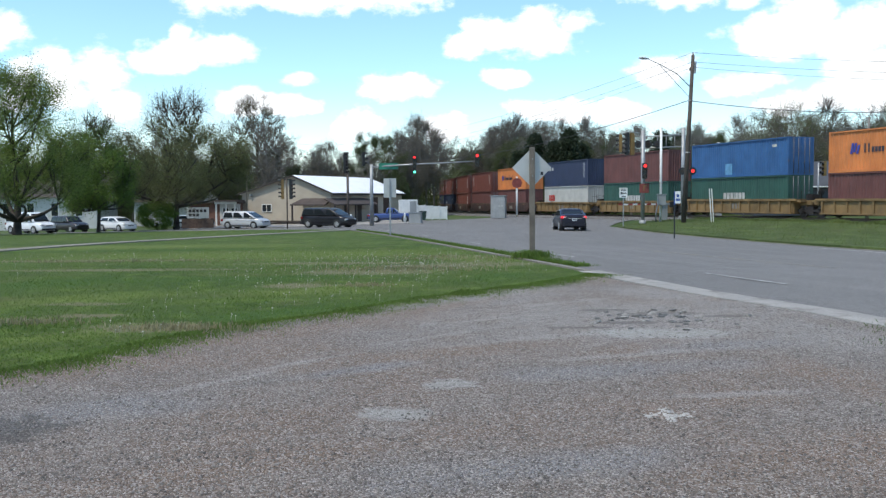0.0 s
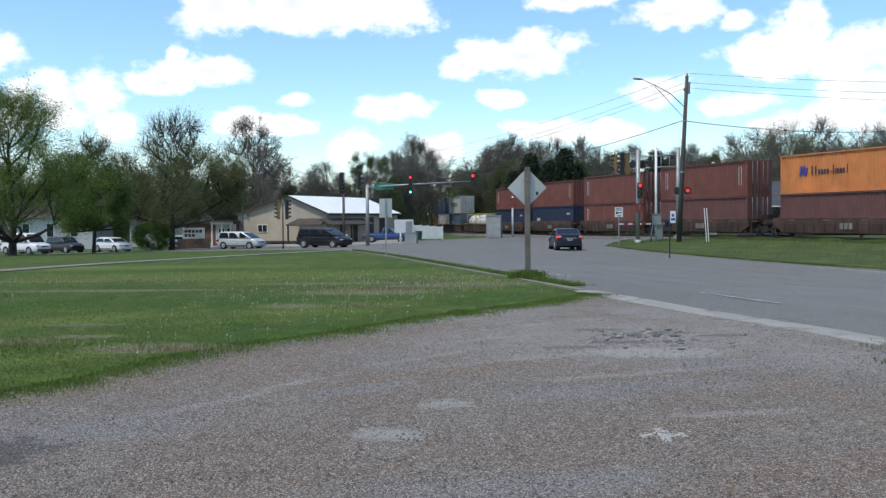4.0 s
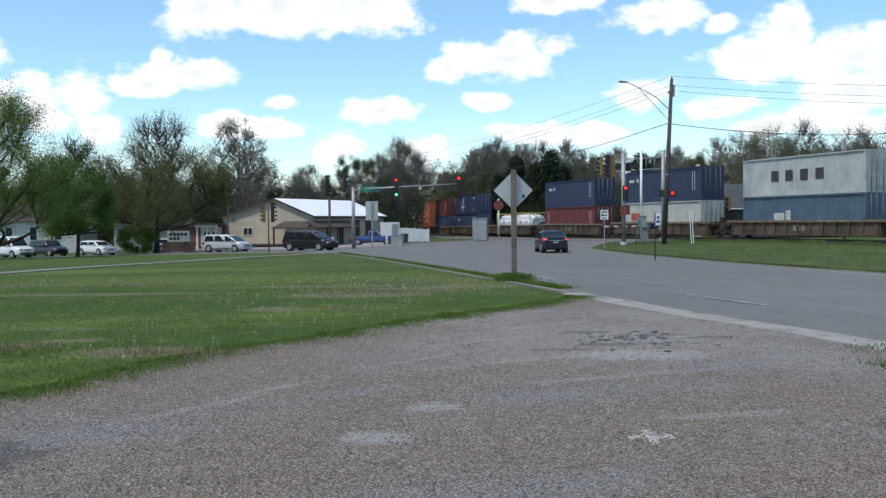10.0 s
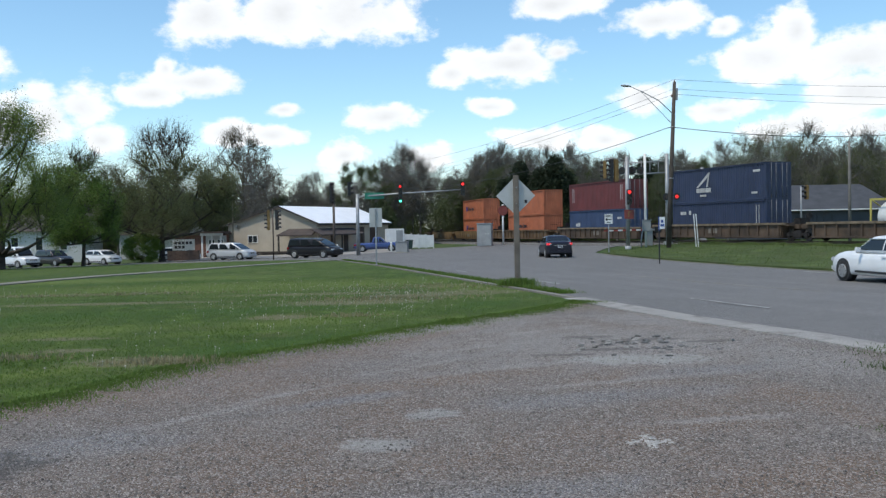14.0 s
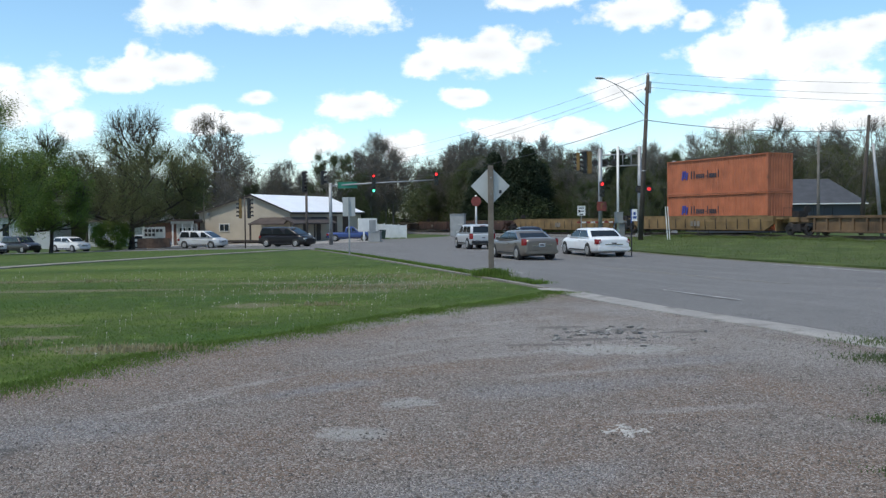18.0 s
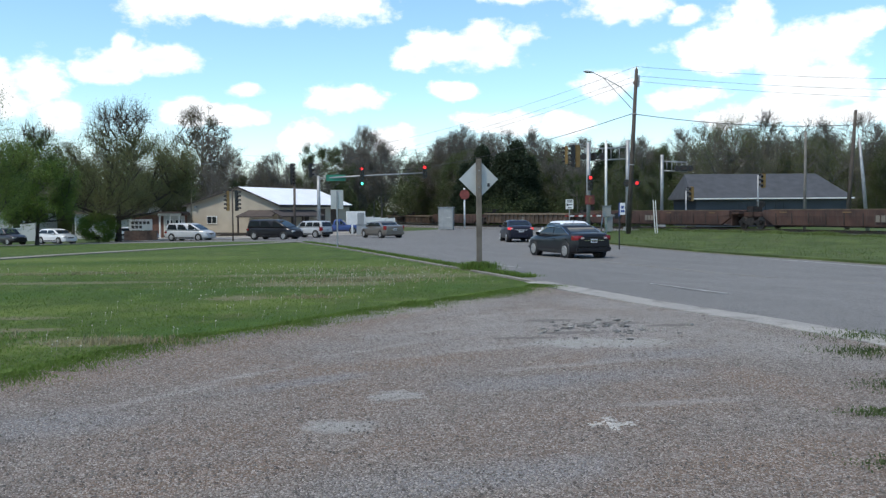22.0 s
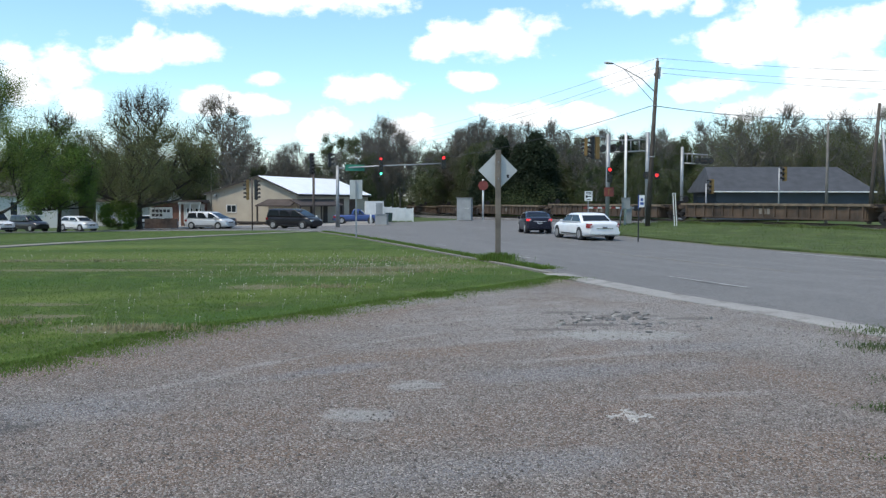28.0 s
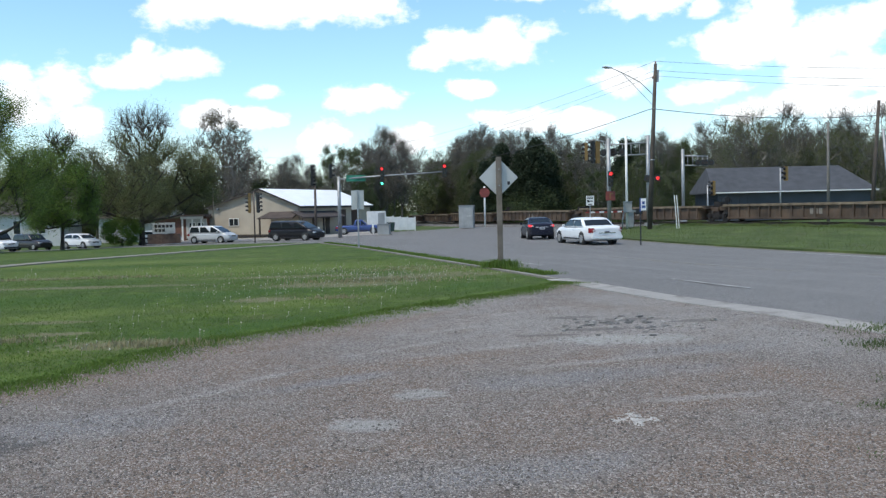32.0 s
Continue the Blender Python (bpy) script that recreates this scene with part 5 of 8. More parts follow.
# ---- poles, signs and signals ----
def signal_head(parent, m, lit=None, back=False, body=None, lamps=3):
    """A three-lamp head; its lamps look along -y."""
    head = part("signal_head", Shape().box(-0.17, 0.17, -0.12, 0.12, 0.0, 0.35 * lamps, bevel=0.03), body or (SIGNAL_YELLOW if back else SIGNAL_BLACK), parent, at=m)
    for k in range(lamps):
        z = 0.35 * lamps - 0.18 - k * 0.35
        glow = {None: DARK_LENS, "red": RED_GLOW if k == 0 else DARK_LENS, "green": GREEN_GLOW if k == 2 else DARK_LENS, "both": {0: RED_GLOW, lamps - 1: GREEN_GLOW}.get(k, DARK_LENS)}[lit]
        part("lens", Shape().tube([(0, -0.125, z), (0, -0.15, z)], 0.112, 14), glow, head)
        v = Shape()
        n = 10
        ring = lambda y, r: [(math.cos(math.pi * q / n) * r, y, z + math.sin(math.pi * q / n) * r) for q in range(n + 1)] + [(math.cos(math.pi * q / n) * (r - 0.012), y, z + math.sin(math.pi * q / n) * (r - 0.012)) for q in range(n, -1, -1)]
        v.loft([ring(-0.125, 0.155), ring(-0.36, 0.155)])
        part("visor", v, SIGNAL_BLACK, head)
    return head


def sign_post():
    """The diamond warning sign, seen from behind, on a timber post."""
    x, y = 2.36, 24.3
    s = thing("warning_sign", "bare aluminium back of a diamond road sign on a timber post", "road sign", at=pose(x, y, land(x, y) + 0.02, 0, 0, 3))
    sh = Shape().box(-0.072, 0.072, -0.05, 0.05, -0.25, 2.98, bevel=0.008)
    part("post", sh, WOOD, s)
    d = Shape().box(-0.381, 0.381, 0.055, 0.062, -0.381, 0.381)
    d.moved(Matrix.Translation((0, 0, 2.42)) @ Matrix.Rotation(radians(45), 4, "Y"))
    plate = part("sign_plate", d, SIGN_BACK, s)
    part("sticker", Shape().box(0.24, 0.31, 0.048, 0.054, 2.22, 2.31), BLACK_PAINT, plate)
    for z in (2.2, 2.65):
        part("bolt", Shape().tube([(0, -0.07, z), (0, -0.05, z)], 0.018, 6), GALV, s)


def back_sign():
    x, y = -2.9, 47.0
    s = thing("road_sign", "grey back of a rectangular road sign on a steel post", "road sign", at=pose(x, y, land(x, y), 0, 0, 4))
    part("post", Shape().box(-0.04, 0.04, -0.03, 0.03, -0.2, 2.95), GALV, s)
    part("sign_plate", Shape().box(-0.33, 0.33, 0.032, 0.04, 1.98, 2.98, bevel=0.0), SIGN_BACK, s)


def utility_pole(x, y, h, lean, label, paint=None, thick=1.0):
    z = land(x, y)
    p = thing("utility_pole", label, "utility pole", "poles along the railway", at=pose(x, y, z, 0, lean, 0))
    part("pole", Shape().tube([(0, 0, -0.4), (0, 0, h * 0.5), (0, 0, h)], [0.2 * thick, 0.165 * thick, 0.125 * thick], 14), paint or POLE_WOOD, p)
    return p


def big_pole():
    p = utility_pole(18.23, 68.0, 12.65, 2.75, "tall leaning wooden utility pole with a street lamp arm")
    arm = Shape().tube([(-0.1, 0, 10.3), (-1.2, -0.2, 11.2), (-2.5, -0.5, 11.75), (-3.55, -0.8, 12.1)], [0.035, 0.035, 0.03, 0.03], 8)
    arm.tube([(-0.1, 0, 9.5), (-1.5, -0.3, 10.75), (-2.6, -0.5, 11.75)], 0.022, 6)
    part("lamp_arm", arm, GALV, p)
    head = Shape().loft([[(-3.5 - 0.8 * k, -0.8 - 0.19 * k + math.cos(a) * r, 12.12 + math.sin(a) * r * 0.55) for a in [2 * math.pi * q / 12 for q in range(12)]] for k, r in ((0.0, 0.06), (0.3, 0.14), (0.7, 0.18), (1.0, 0.08))])
    part("lamp_head", head, GREY_BOX, p)
    for z, dx in ((12.6, 0.0), (11.9, 0.16), (11.5, -0.16)):
        part("insulator", Shape().tube([(dx, 0, z), (dx, 0, z + 0.12), (dx, 0, z + 0.25)], [0.06, 0.07, 0.03], 8), mat("porcelain", (0.2, 0.13, 0.1), 0.3), p)
    part("bracket", Shape().box(0.1, 0.28, -0.06, 0.06, 11.3, 12.2), GALV, p)
    for z in (5.3, 9.2):
        part("band", Shape().tube([(0, 0, z), (0, 0, z + 0.07)], 0.185, 14), GALV, p)


def signal_mast():
    """Steel post at the corner with a signal, a hand sign and two side heads."""
    x, y = 15.55, 70.0
    z = land(x, y)
    p = thing("traffic_signal", "galvanised signal post with a lit red signal and side heads", "traffic light", "signals at the junction", at=pose(x, y, z))
    part("post", Shape().tube([(0, 0, -0.2), (0, 0, 7.3)], 0.16, 16), GALV, p)
    part("base", Shape().tube([(0, 0, -0.2), (0, 0, 0.25)], 0.26, 16), GREY_BOX, p)
    signal_head(p, pose(0.06, -0.32, 3.5, 0, 0, 0), "red").scale = (1.1, 1.1, 1.15)
    no_turn = part("turn_sign", Shape().box(-0.3, 0.45, -0.2, -0.17, 2.4, 3.12, bevel=0.0), RED_SIGN, p)
    arrow = Shape().box(0.0, 0.08, -0.212, -0.201, 2.55, 2.9).box(0.0, 0.25, -0.212, -0.201, 2.9, 2.98)
    part("arrow", arrow, SIGNAL_YELLOW, no_turn)
    side = part("side_bracket", Shape().tube([(0, 0, 7.0), (-1.0, 0, 7.2), (-1.8, 0, 7.15)], 0.04, 8), GALV, p)
    signal_head(p, pose(-0.85, 0.05, 5.35, 0, 0, 200), None, True, lamps=5)
    signal_head(p, pose(-1.25, 0.0, 5.35, 0, 0, -80), None, lamps=5)
    signal_head(p, pose(-1.75, 0.1, 5.6, 0, 0, -95), None, True, lamps=4)


def white_post():
    x, y = 17.2, 71.0
    p = thing("metering_post", "white steel post with a grey meter cabinet", "post", at=pose(x, y, land(x, y)))
    part("post", Shape().tube([(0, 0, -0.2), (0, 0, 7.5)], 0.1, 12), WHITE, p)
    c = part("cabinet", Shape().box(-0.32, 0.32, -0.42, -0.11, 1.3, 2.15, bevel=0.03), GREY_BOX, p)
    part("conduit", Shape().tube([(-0.3, -0.2, 1.3), (-0.42, -0.2, 0.6), (-0.42, -0.2, 0.0)], 0.05, 8), GALV, c)
    part("cap", Shape().box(-0.36, 0.36, -0.46, -0.1, 2.155, 2.21), GALV, c)


def lane_sign():
    x, y = 12.92, 64.5
    p = thing("lane_sign", "white lane-use sign with a black arrow on a steel post", "road sign", at=pose(x, y, land(x, y) - 0.05))
    part("post", Shape().box(-0.035, 0.035, -0.03, 0.03, -0.2, 2.4), GALV, p)
    pl = part("sign_plate", Shape().box(-0.36, 0.36, -0.05, -0.035, 2.05, 2.93, bevel=0.0), WHITE, p)
    part("mark", Shape().box(-0.26, 0.26, -0.06, -0.052, 2.66, 2.72).box(-0.26, 0.26, -0.06, -0.052, 2.78, 2.84), BLACK_PAINT, pl)
    part("arrow", Shape().box(-0.1, 0.26, -0.06, -0.052, 2.4, 2.48).box(-0.27, -0.1, -0.06, -0.052, 2.33, 2.55), BLACK_PAINT, pl)
    part("mark", Shape().box(-0.18, 0.18, -0.06, -0.052, 2.12, 2.2), BLACK_PAINT, pl)
    pl.matrix_basis = pose(0, 0, 0.5) @ Matrix.Diagonal((0.8, 1, 0.8, 1))


def notice_post():
    x, y = 12.0, 46.6
    p = thing("notice_post", "thin black post with a small blue and white notice", "road sign", at=pose(x, y, land(x, y)))
    part("post", Shape().box(-0.03, 0.03, -0.025, 0.025, -0.2, 2.3), BLACK_PAINT, p)
    pl = part("sign_plate", Shape().box(0.02, 0.3, -0.05, -0.034, 1.72, 2.35), WHITE, p)
    part("mark", Shape().box(0.06, 0.26, -0.06, -0.052, 1.85, 1.98).box(0.09, 0.22, -0.06, -0.052, 2.05, 2.2), BLUE_SIGN, pl)
    part("edge", Shape().box(-0.045, 0.015, -0.05, -0.034, 1.65, 2.38), BLUE_SIGN, p)


def stakes():
    for k, (dx, dy) in enumerate(((0.0, 0.0), (0.2, 0.1))):
        x, y = 19.9 + dx, 66.5 + dy
        s = thing("marker_stake", "thin white leaning marker stake in the verge", "stake", "white stakes", at=pose(x, y, land(x, y), 0, -4, 0))
        part("stake", Shape().box(-0.03, 0.03, -0.02, 0.02, -0.2, 2.5), WHITE, s)


def cantilever(x, y, h, reach, z_arm, turn, flash, label):
    """A railway crossing gantry: mast, trussed arm and paired flashing lamps."""
    g = thing("crossing_signal", label, "crossing signal", "railway crossing signals", at=pose(x, y, land(x, y), 0, 0, turn))
    part("mast", Shape().tube([(0, 0, -0.2), (0, 0, h)], 0.16, 14), GALV, g)
    part("base", Shape().box(-0.3, 0.3, -0.3, 0.3, -0.2, 0.3, bevel=0.05), GREY_BOX, g)
    truss = Shape()
    for zz in (z_arm, z_arm + 0.95):
        truss.tube([(0, 0, zz), (-reach, 0, zz - 0.12)], 0.06, 8)
    n = 5
    for k in range(n + 1):
        xx = -reach * k / n
        truss.tube([(xx, 0, z_arm), (xx, 0, z_arm + 0.9)], 0.035, 6)
    part("truss_arm", truss, GALV, g)
    for xx in (-reach * 0.75, -reach * 0.95):
        pair(g, xx, z_arm + 0.2, flash)
    if reach > 0:
        pair(g, 0.3, 3.95, True)


def crossing_gate():
    """The lowered barrier: a striped arm on its drive, weighted behind."""
    x, y = 18.0, 73.2
    g = thing("crossing_gate", "lowered railway gate arm with red and white stripes", "barrier", at=pose(x, y, land(x, y), 0, 0, 12))
    part("drive_box", Shape().box(-0.25, 0.25, -0.2, 0.2, 0.0, 1.45, bevel=0.04), GREY_BOX, g)
    z = 1.32
    part("counterweight", Shape().box(0.35, 1.0, -0.3, -0.2, z - 0.25, z + 0.22, bevel=0.04), SIGNAL_BLACK, g)
    part("arm_root", Shape().box(-0.45, 0.7, -0.27, -0.215, z - 0.07, z + 0.09), GALV, g)
    for k in range(9):
        part("stripe", Shape().box(-0.45 - 0.4 * (k + 1), -0.451 - 0.4 * k, -0.26, -0.225, z - 0.06, z + 0.07), WHITE if k % 2 else mat("gate_red", (0.32, 0.05, 0.04), 0.6), g)
    for k in (2, 5, 8):
        part("lamp", Shape().tube([(-0.65 - 0.4 * k, -0.245, z + 0.07), (-0.65 - 0.4 * k, -0.245, z + 0.2)], 0.05, 8), RED_SIGN, g)


def pair(g, x, z, lit):
    bar = part("lamp_bar", Shape().tube([(x - 0.45, -0.2, z), (x + 0.45, -0.2, z)], 0.03, 6), GALV, g)
    for k, s in enumerate((-1, 1)):
        disc = part("lamp_disc", Shape().tube([(x + s * 0.42, -0.24, z), (x + s * 0.42, -0.22, z)], 0.3, 20), SIGNAL_BLACK, bar)
        part("lens", Shape().tube([(x + s * 0.42, -0.3, z), (x + s * 0.42, -0.245, z)], 0.15, 14), FLASH_GLOW if lit and k == 1 else DARK_LENS, bar)


def mast_arm():
    """Signals of the far corner: tall post, long arm with two lit heads and a street name plate."""
    x, y = -7.05, 86.0
    z = land(x, y) - 0.1
    p = thing("traffic_signal", "steel mast arm over the junction with two lit signals", "traffic light", "signals at the junction", at=pose(x, y, z, 0, 0, 0))
    part("mast", Shape().tube([(0, 0, -0.2), (0, 0, 5.9)], [0.2, 0.14], 14), GALV, p)
    part("arm", Shape().tube([(0, 0, 5.65), (4.0, -0.6, 5.85), (10.3, -1.5, 6.1)], [0.09, 0.075, 0.05], 10), GALV, p)
    signal_head(p, pose(4.2, -0.75, 4.95, 0, 0, -3), "both", lamps=5)
    signal_head(p, pose(10.15, -1.6, 5.55, 0, 0, -3), "red").scale = (1.15, 1.15, 1.2)
    part("street_name_plate", Shape().box(0.75, 2.6, -0.24, -0.22, 5.4, 6.0), GREEN_SIGN, p)
    signal_head(p, pose(-0.75, 0.0, 5.75, 0, 0, 100), None).scale = (1.2, 1.2, 1.3)
    part("bracket", Shape().tube([(0, 0, 5.8), (-0.75, 0, 6.3)], 0.03, 6), GALV, p)
    x2, y2 = -9.4, 86.5
    q = thing("traffic_signal", "dark steel post with a black signal head on top", "traffic light", "signals at the junction", at=pose(x2, y2, land(x2, y2) - 0.1))
    part("post", Shape().tube([(0, 0, -0.2), (0, 0, 5.2)], 0.12, 12), mat("brown_post", (0.09, 0.07, 0.06), 0.6, 0.2), q)
    signal_head(q, pose(-0.22, 0, 5.1, 0, 0, 70), None)
    signal_head(q, pose(-0.22, 0, 6.1, 0, 0, 70), None)
    part("bracket", Shape().tube([(0, 0, 5.2), (0, 0, 7.2)], 0.04, 8), SIGNAL_BLACK, q)
    x3, y3 = -13.9, 78.5
    s = thing("traffic_signal", "steel post with two yellow-backed signals seen from behind", "traffic light", "signals at the junction", at=pose(x3, y3, land(x3, y3)))
    part("post", Shape().tube([(0, 0, -0.2), (0, 0, 4.35)], 0.06, 10), mat("brown_post", (0.09, 0.07, 0.06), 0.6, 0.2), s)
    signal_head(s, pose(-0.38, 0, 2.5, 0, 0, -75), None, True, lamps=5)
    signal_head(s, pose(0.36, 0, 2.5, 0, 0, 85), None, lamps=5)
    part("bracket", Shape().box(-0.4, 0.4, -0.04, 0.04, 4.2, 4.28), SIGNAL_BLACK, s)
    # thin posts by the beige building
    x4, y4 = -21.2, 95.5
    u = thing("lamp_post", "slim tan steel lamp post with a short arm", "lamp post", at=pose(x4, y4, land(x4, y4)))
    part("post", Shape().tube([(0, 0, -0.2), (0, 0, 9.1)], [0.09, 0.06], 10), mat("tan_steel", (0.3, 0.26, 0.2), 0.6, 0.2), u)
    part("arm", Shape().tube([(0, 0, 7.9), (2.2, 0, 7.85)], 0.03, 8), GALV, u)


def small_things():
    x, y = 6.3, 104.0
    c = thing("control_cabinet", "tall grey railway control cabinet with a flat cap", "cabinet", at=pose(x, y, land(x, y) - 0.05, 0, 0, -12))
    part("body", Shape().box(-0.85, 0.85, -0.6, 0.6, 0, 2.55, bevel=0.03), GREY_BOX, c)
    part("cap", Shape().box(-0.92, 0.92, -0.67, 0.67, 2.555, 2.65), GALV, c)
    part("door", Shape().box(-0.75, 0.75, -0.625, -0.602, 0.25, 2.4), GREY_BOX, c)
    part("label", Shape().box(0.1, 0.3, -0.632, -0.626, 1.35, 1.45).box(0.4, 0.6, -0.632, -0.626, 1.35, 1.45), INK["white"], c)
    x, y = 8.6, 106.0
    s = thing("crossing_sign", "red octagonal sign on a white post by the tracks", "road sign", at=pose(x, y, land(x, y)))
    part("post", Shape().tube([(0, 0, -0.2), (0, 0, 4.7)], 0.11, 10), WHITE, s)
    part("sign_plate", Shape().tube([(0, -0.14, 3.95), (0, -0.11, 3.95)], 0.62, 8), RED_SIGN, s)
    x, y = -3.05, 93.0
    b = thing("utility_box", "low grey utility box on a concrete pad", "utility box", at=pose(x, y, land(x, y) - 0.1, 0, 0, -8))
    part("pad", Shape().box(-0.75, 0.75, -0.6, 0.6, -0.1, 0.08), CONCRETE, b)
    part("body", Shape().box(-0.62, 0.62, -0.48, 0.48, 0.085, 1.1, bevel=0.03), GREY_BOX, b)
    part("lid", Shape().box(-0.66, 0.66, -0.52, 0.52, 1.105, 1.18), GALV, b)
    # white fence panels and an equipment box behind the junction
    f = thing("white_fence", "white panel fence with square posts beside the crossing", "fence", at=pose(-4.2, 108.5, land(-4, 108) - 0.05, 0, 0, 8))
    for k in range(6):
        part("post", Shape().box(k * 0.9 - 0.06, k * 0.9 + 0.06, -0.06, 0.06, 0, 2.0 - 0.06 * k), WHITE, f)
        if k < 5:
            part("panel", Shape().box(k * 0.9 + 0.062, k * 0.9 + 0.838, -0.025, 0.025, 0.12, 1.85 - 0.06 * k), WHITE, f)
    e = thing("storage_box", "white metal equipment cabinet with a grey door", "cabinet", at=pose(-4.6, 107.2, land(-4, 107) - 0.05, 0, 0, 8))
    part("body", Shape().box(-0.9, 1.3, -0.5, 0.6, 0, 2.5, bevel=0.03), WHITE, e)
    part("door", Shape().box(0.35, 1.15, -0.525, -0.502, 0.1, 2.3), GREY_BOX, e)
    bin_ = thing("trash_bin", "dark green wheeled rubbish bin with its lid closed", "bin", at=pose(-2.6, 105.5, land(-2.6, 105.5) - 0.08, 0, 0, 8))
    part("body", Shape().loft([[(-0.3, -0.3, 0.05), (0.3, -0.3, 0.05), (0.3, 0.3, 0.05), (-0.3, 0.3, 0.05)], [(-0.4, -0.4, 1.05), (0.4, -0.4, 1.05), (0.4, 0.4, 1.05), (-0.4, 0.4, 1.05)]], smooth=False), mat("bin_green", (0.02, 0.05, 0.04), 0.5), bin_)
    part("lid", Shape().box(-0.43, 0.43, -0.43, 0.43, 1.055, 1.14, bevel=0.03), mat("bin_green", (0.02, 0.05, 0.04), 0.5), bin_)
    for x, y in ((-15.6, 100.5), (-10.6, 100.5), (-4.5, 100.0)):
        b = thing("bollard", "short white steel bollard", "bollard", "bollards by the building", at=pose(x, y, land(x, y) - 0.1))
        part("post", Shape().tube([(0, 0, -0.1), (0, 0, 1.0), (0, 0, 1.08)], [0.1, 0.1, 0.05], 10), WHITE, b)
    lot = [(-30, 92), (-17, 90.5), (-12.2, 93.5), (-3.2, 97.5), (-2.2, 108), (-6, 126), (-30, 126)]
    sheet("car_park", lot, -0.085, 6.0, CONCRETE, "pale concrete forecourt around the beige building")
    # signals and posts beyond the tracks
    for (t_x, t_y, h, head_z, turn) in ((36.85, 88.0, 5.2, 3.9, 200), (28.8, 86.0, 3.6, 2.6, 170)):
        p = thing("traffic_signal", "yellow-backed signal on a slim steel post beyond the tracks", "traffic light", "signals at the junction", at=pose(t_x, t_y, land(t_x, t_y)))
        part("post", Shape().tube([(0, 0, -0.2), (0, 0, h)], 0.08, 10), GALV, p)
        h_ = signal_head(p, pose(0.55, 0, head_z, 0, 0, -70), None, True)
        h_.scale = (1.25, 1.25, 1.35)
        part("bracket", Shape().tube([(0, 0, head_z + 1.2), (0.55, 0, head_z + 1.2)], 0.03, 6), GALV, p)


def wires():
    """Overhead lines hung between the poles."""
    black = mat("wire_black", (0.03, 0.03, 0.03), 0.6, bump=0)
    top = Vector((18.8, 68.0, 12.5))
    spans = [(top + Vector((-0.3, 0, -3.6)), Vector((40.4, 76.0, 8.8)), 0.45, 0.028), (top + Vector((-0.3, 0, -3.6)), Vector((-8.0, 142.0, 8.0)), 1.6, 0.028),
             (top, Vector((62.0, 66.0, 12.0)), 0.8, 0.012), (top + Vector((0, 0, -0.7)), Vector((62.0, 66.0, 11.0)), 0.8, 0.012), (top + Vector((0, 0, -1.1)), Vector((62.0, 66.0, 10.4)), 0.9, 0.012),
             (top, Vector((-25.0, 150.0, 11.0)), 2.4, 0.012), (top + Vector((0, 0, -0.7)), Vector((-25.0, 150.0, 10.0)), 2.6, 0.012), (top + Vector((0, 0, -1.1)), Vector((-25.0, 150.0, 9.0)), 2.4, 0.012)]
    for a, b, sag, r in spans:
        pts = []
        for k in range(17):
            f = k / 16
            p = a.lerp(b, f)
            p.z -= sag * 4 * f * (1 - f)
            pts.append(p)
        tagged(part("overhead_wire", Shape().tube(pts, r, 5), black), "black overhead cable sagging between poles", "cable", "overhead cables")


sign_post()
back_sign()
big_pole()
utility_pole(37.3, 78.7, 8.7, 0, "plain grey wooden pole behind the railway", mat("grey_pole_wood", (0.2, 0.185, 0.165), 0.85, 0, 0.25, 1.0, fine=30, streak=0.5, bump=0.4), 0.75)
utility_pole(39.85, 76.0, 10.3, 3.6, "wooden utility pole behind the railway")
utility_pole(38.4, 70.0, 7.4, -6.0, "grey steel pole leaning against the sky behind the railway", GALV, 0.8)
signal_mast()
white_post()
lane_sign()
notice_post()
stakes()
cantilever(19.5, 73.0, 7.5, 3.5, 5.95, 0, False, "galvanised crossing gantry with flashing red lamps by the road")
cantilever(27.0, 88.0, 7.3, -2.5, 5.7, 0, False, "galvanised crossing gantry with dark lamps beyond the tracks")
crossing_gate()
mast_arm()
small_things()
wires()

# ---- vehicles ----
TYRE = mat("tyre_rubber", (0.02, 0.02, 0.02), 0.85, 0, 0.1)
RIM = mat("alloy_rim", (0.4, 0.4, 0.4), 0.45, 0.5, 0.1)
CAR_GLASS = glass_mat("car_glass", (0.015, 0.018, 0.02), 0.03)
TRIM = mat("black_trim", (0.02, 0.02, 0.022), 0.5)
TAIL = mat("tail_lamp_red", (0.2, 0.012, 0.014), 0.15, var=0.05, bump=0)
TAIL_LIT = mat("tail_lamp_lit", (0.75, 0.03, 0.035), 0.2, var=0.0, bump=0, glow=0.55)
LENS = mat("clear_lens", (0.6, 0.5, 0.5), 0.15, 0.2, var=0.0, bump=0)
HEADLAMP = mat("head_lamp", (0.6, 0.62, 0.65), 0.1, 0.3, var=0.05, bump=0)
PLATE = mat("number_plate", (0.6, 0.62, 0.66), 0.5)
CHROME = mat("chrome", (0.7, 0.7, 0.72), 0.12, 1.0, var=0.0, bump=0)


def car_paint(name, color, metal=0.25):
    return mat("car_paint_" + name, color, 0.35, metal, 0.04, 1.5, fine=200, bump=0.0, coat=0.55 if max(color) > 0.1 else 0.3, spec=0.5 if max(color) > 0.1 else 0.3)


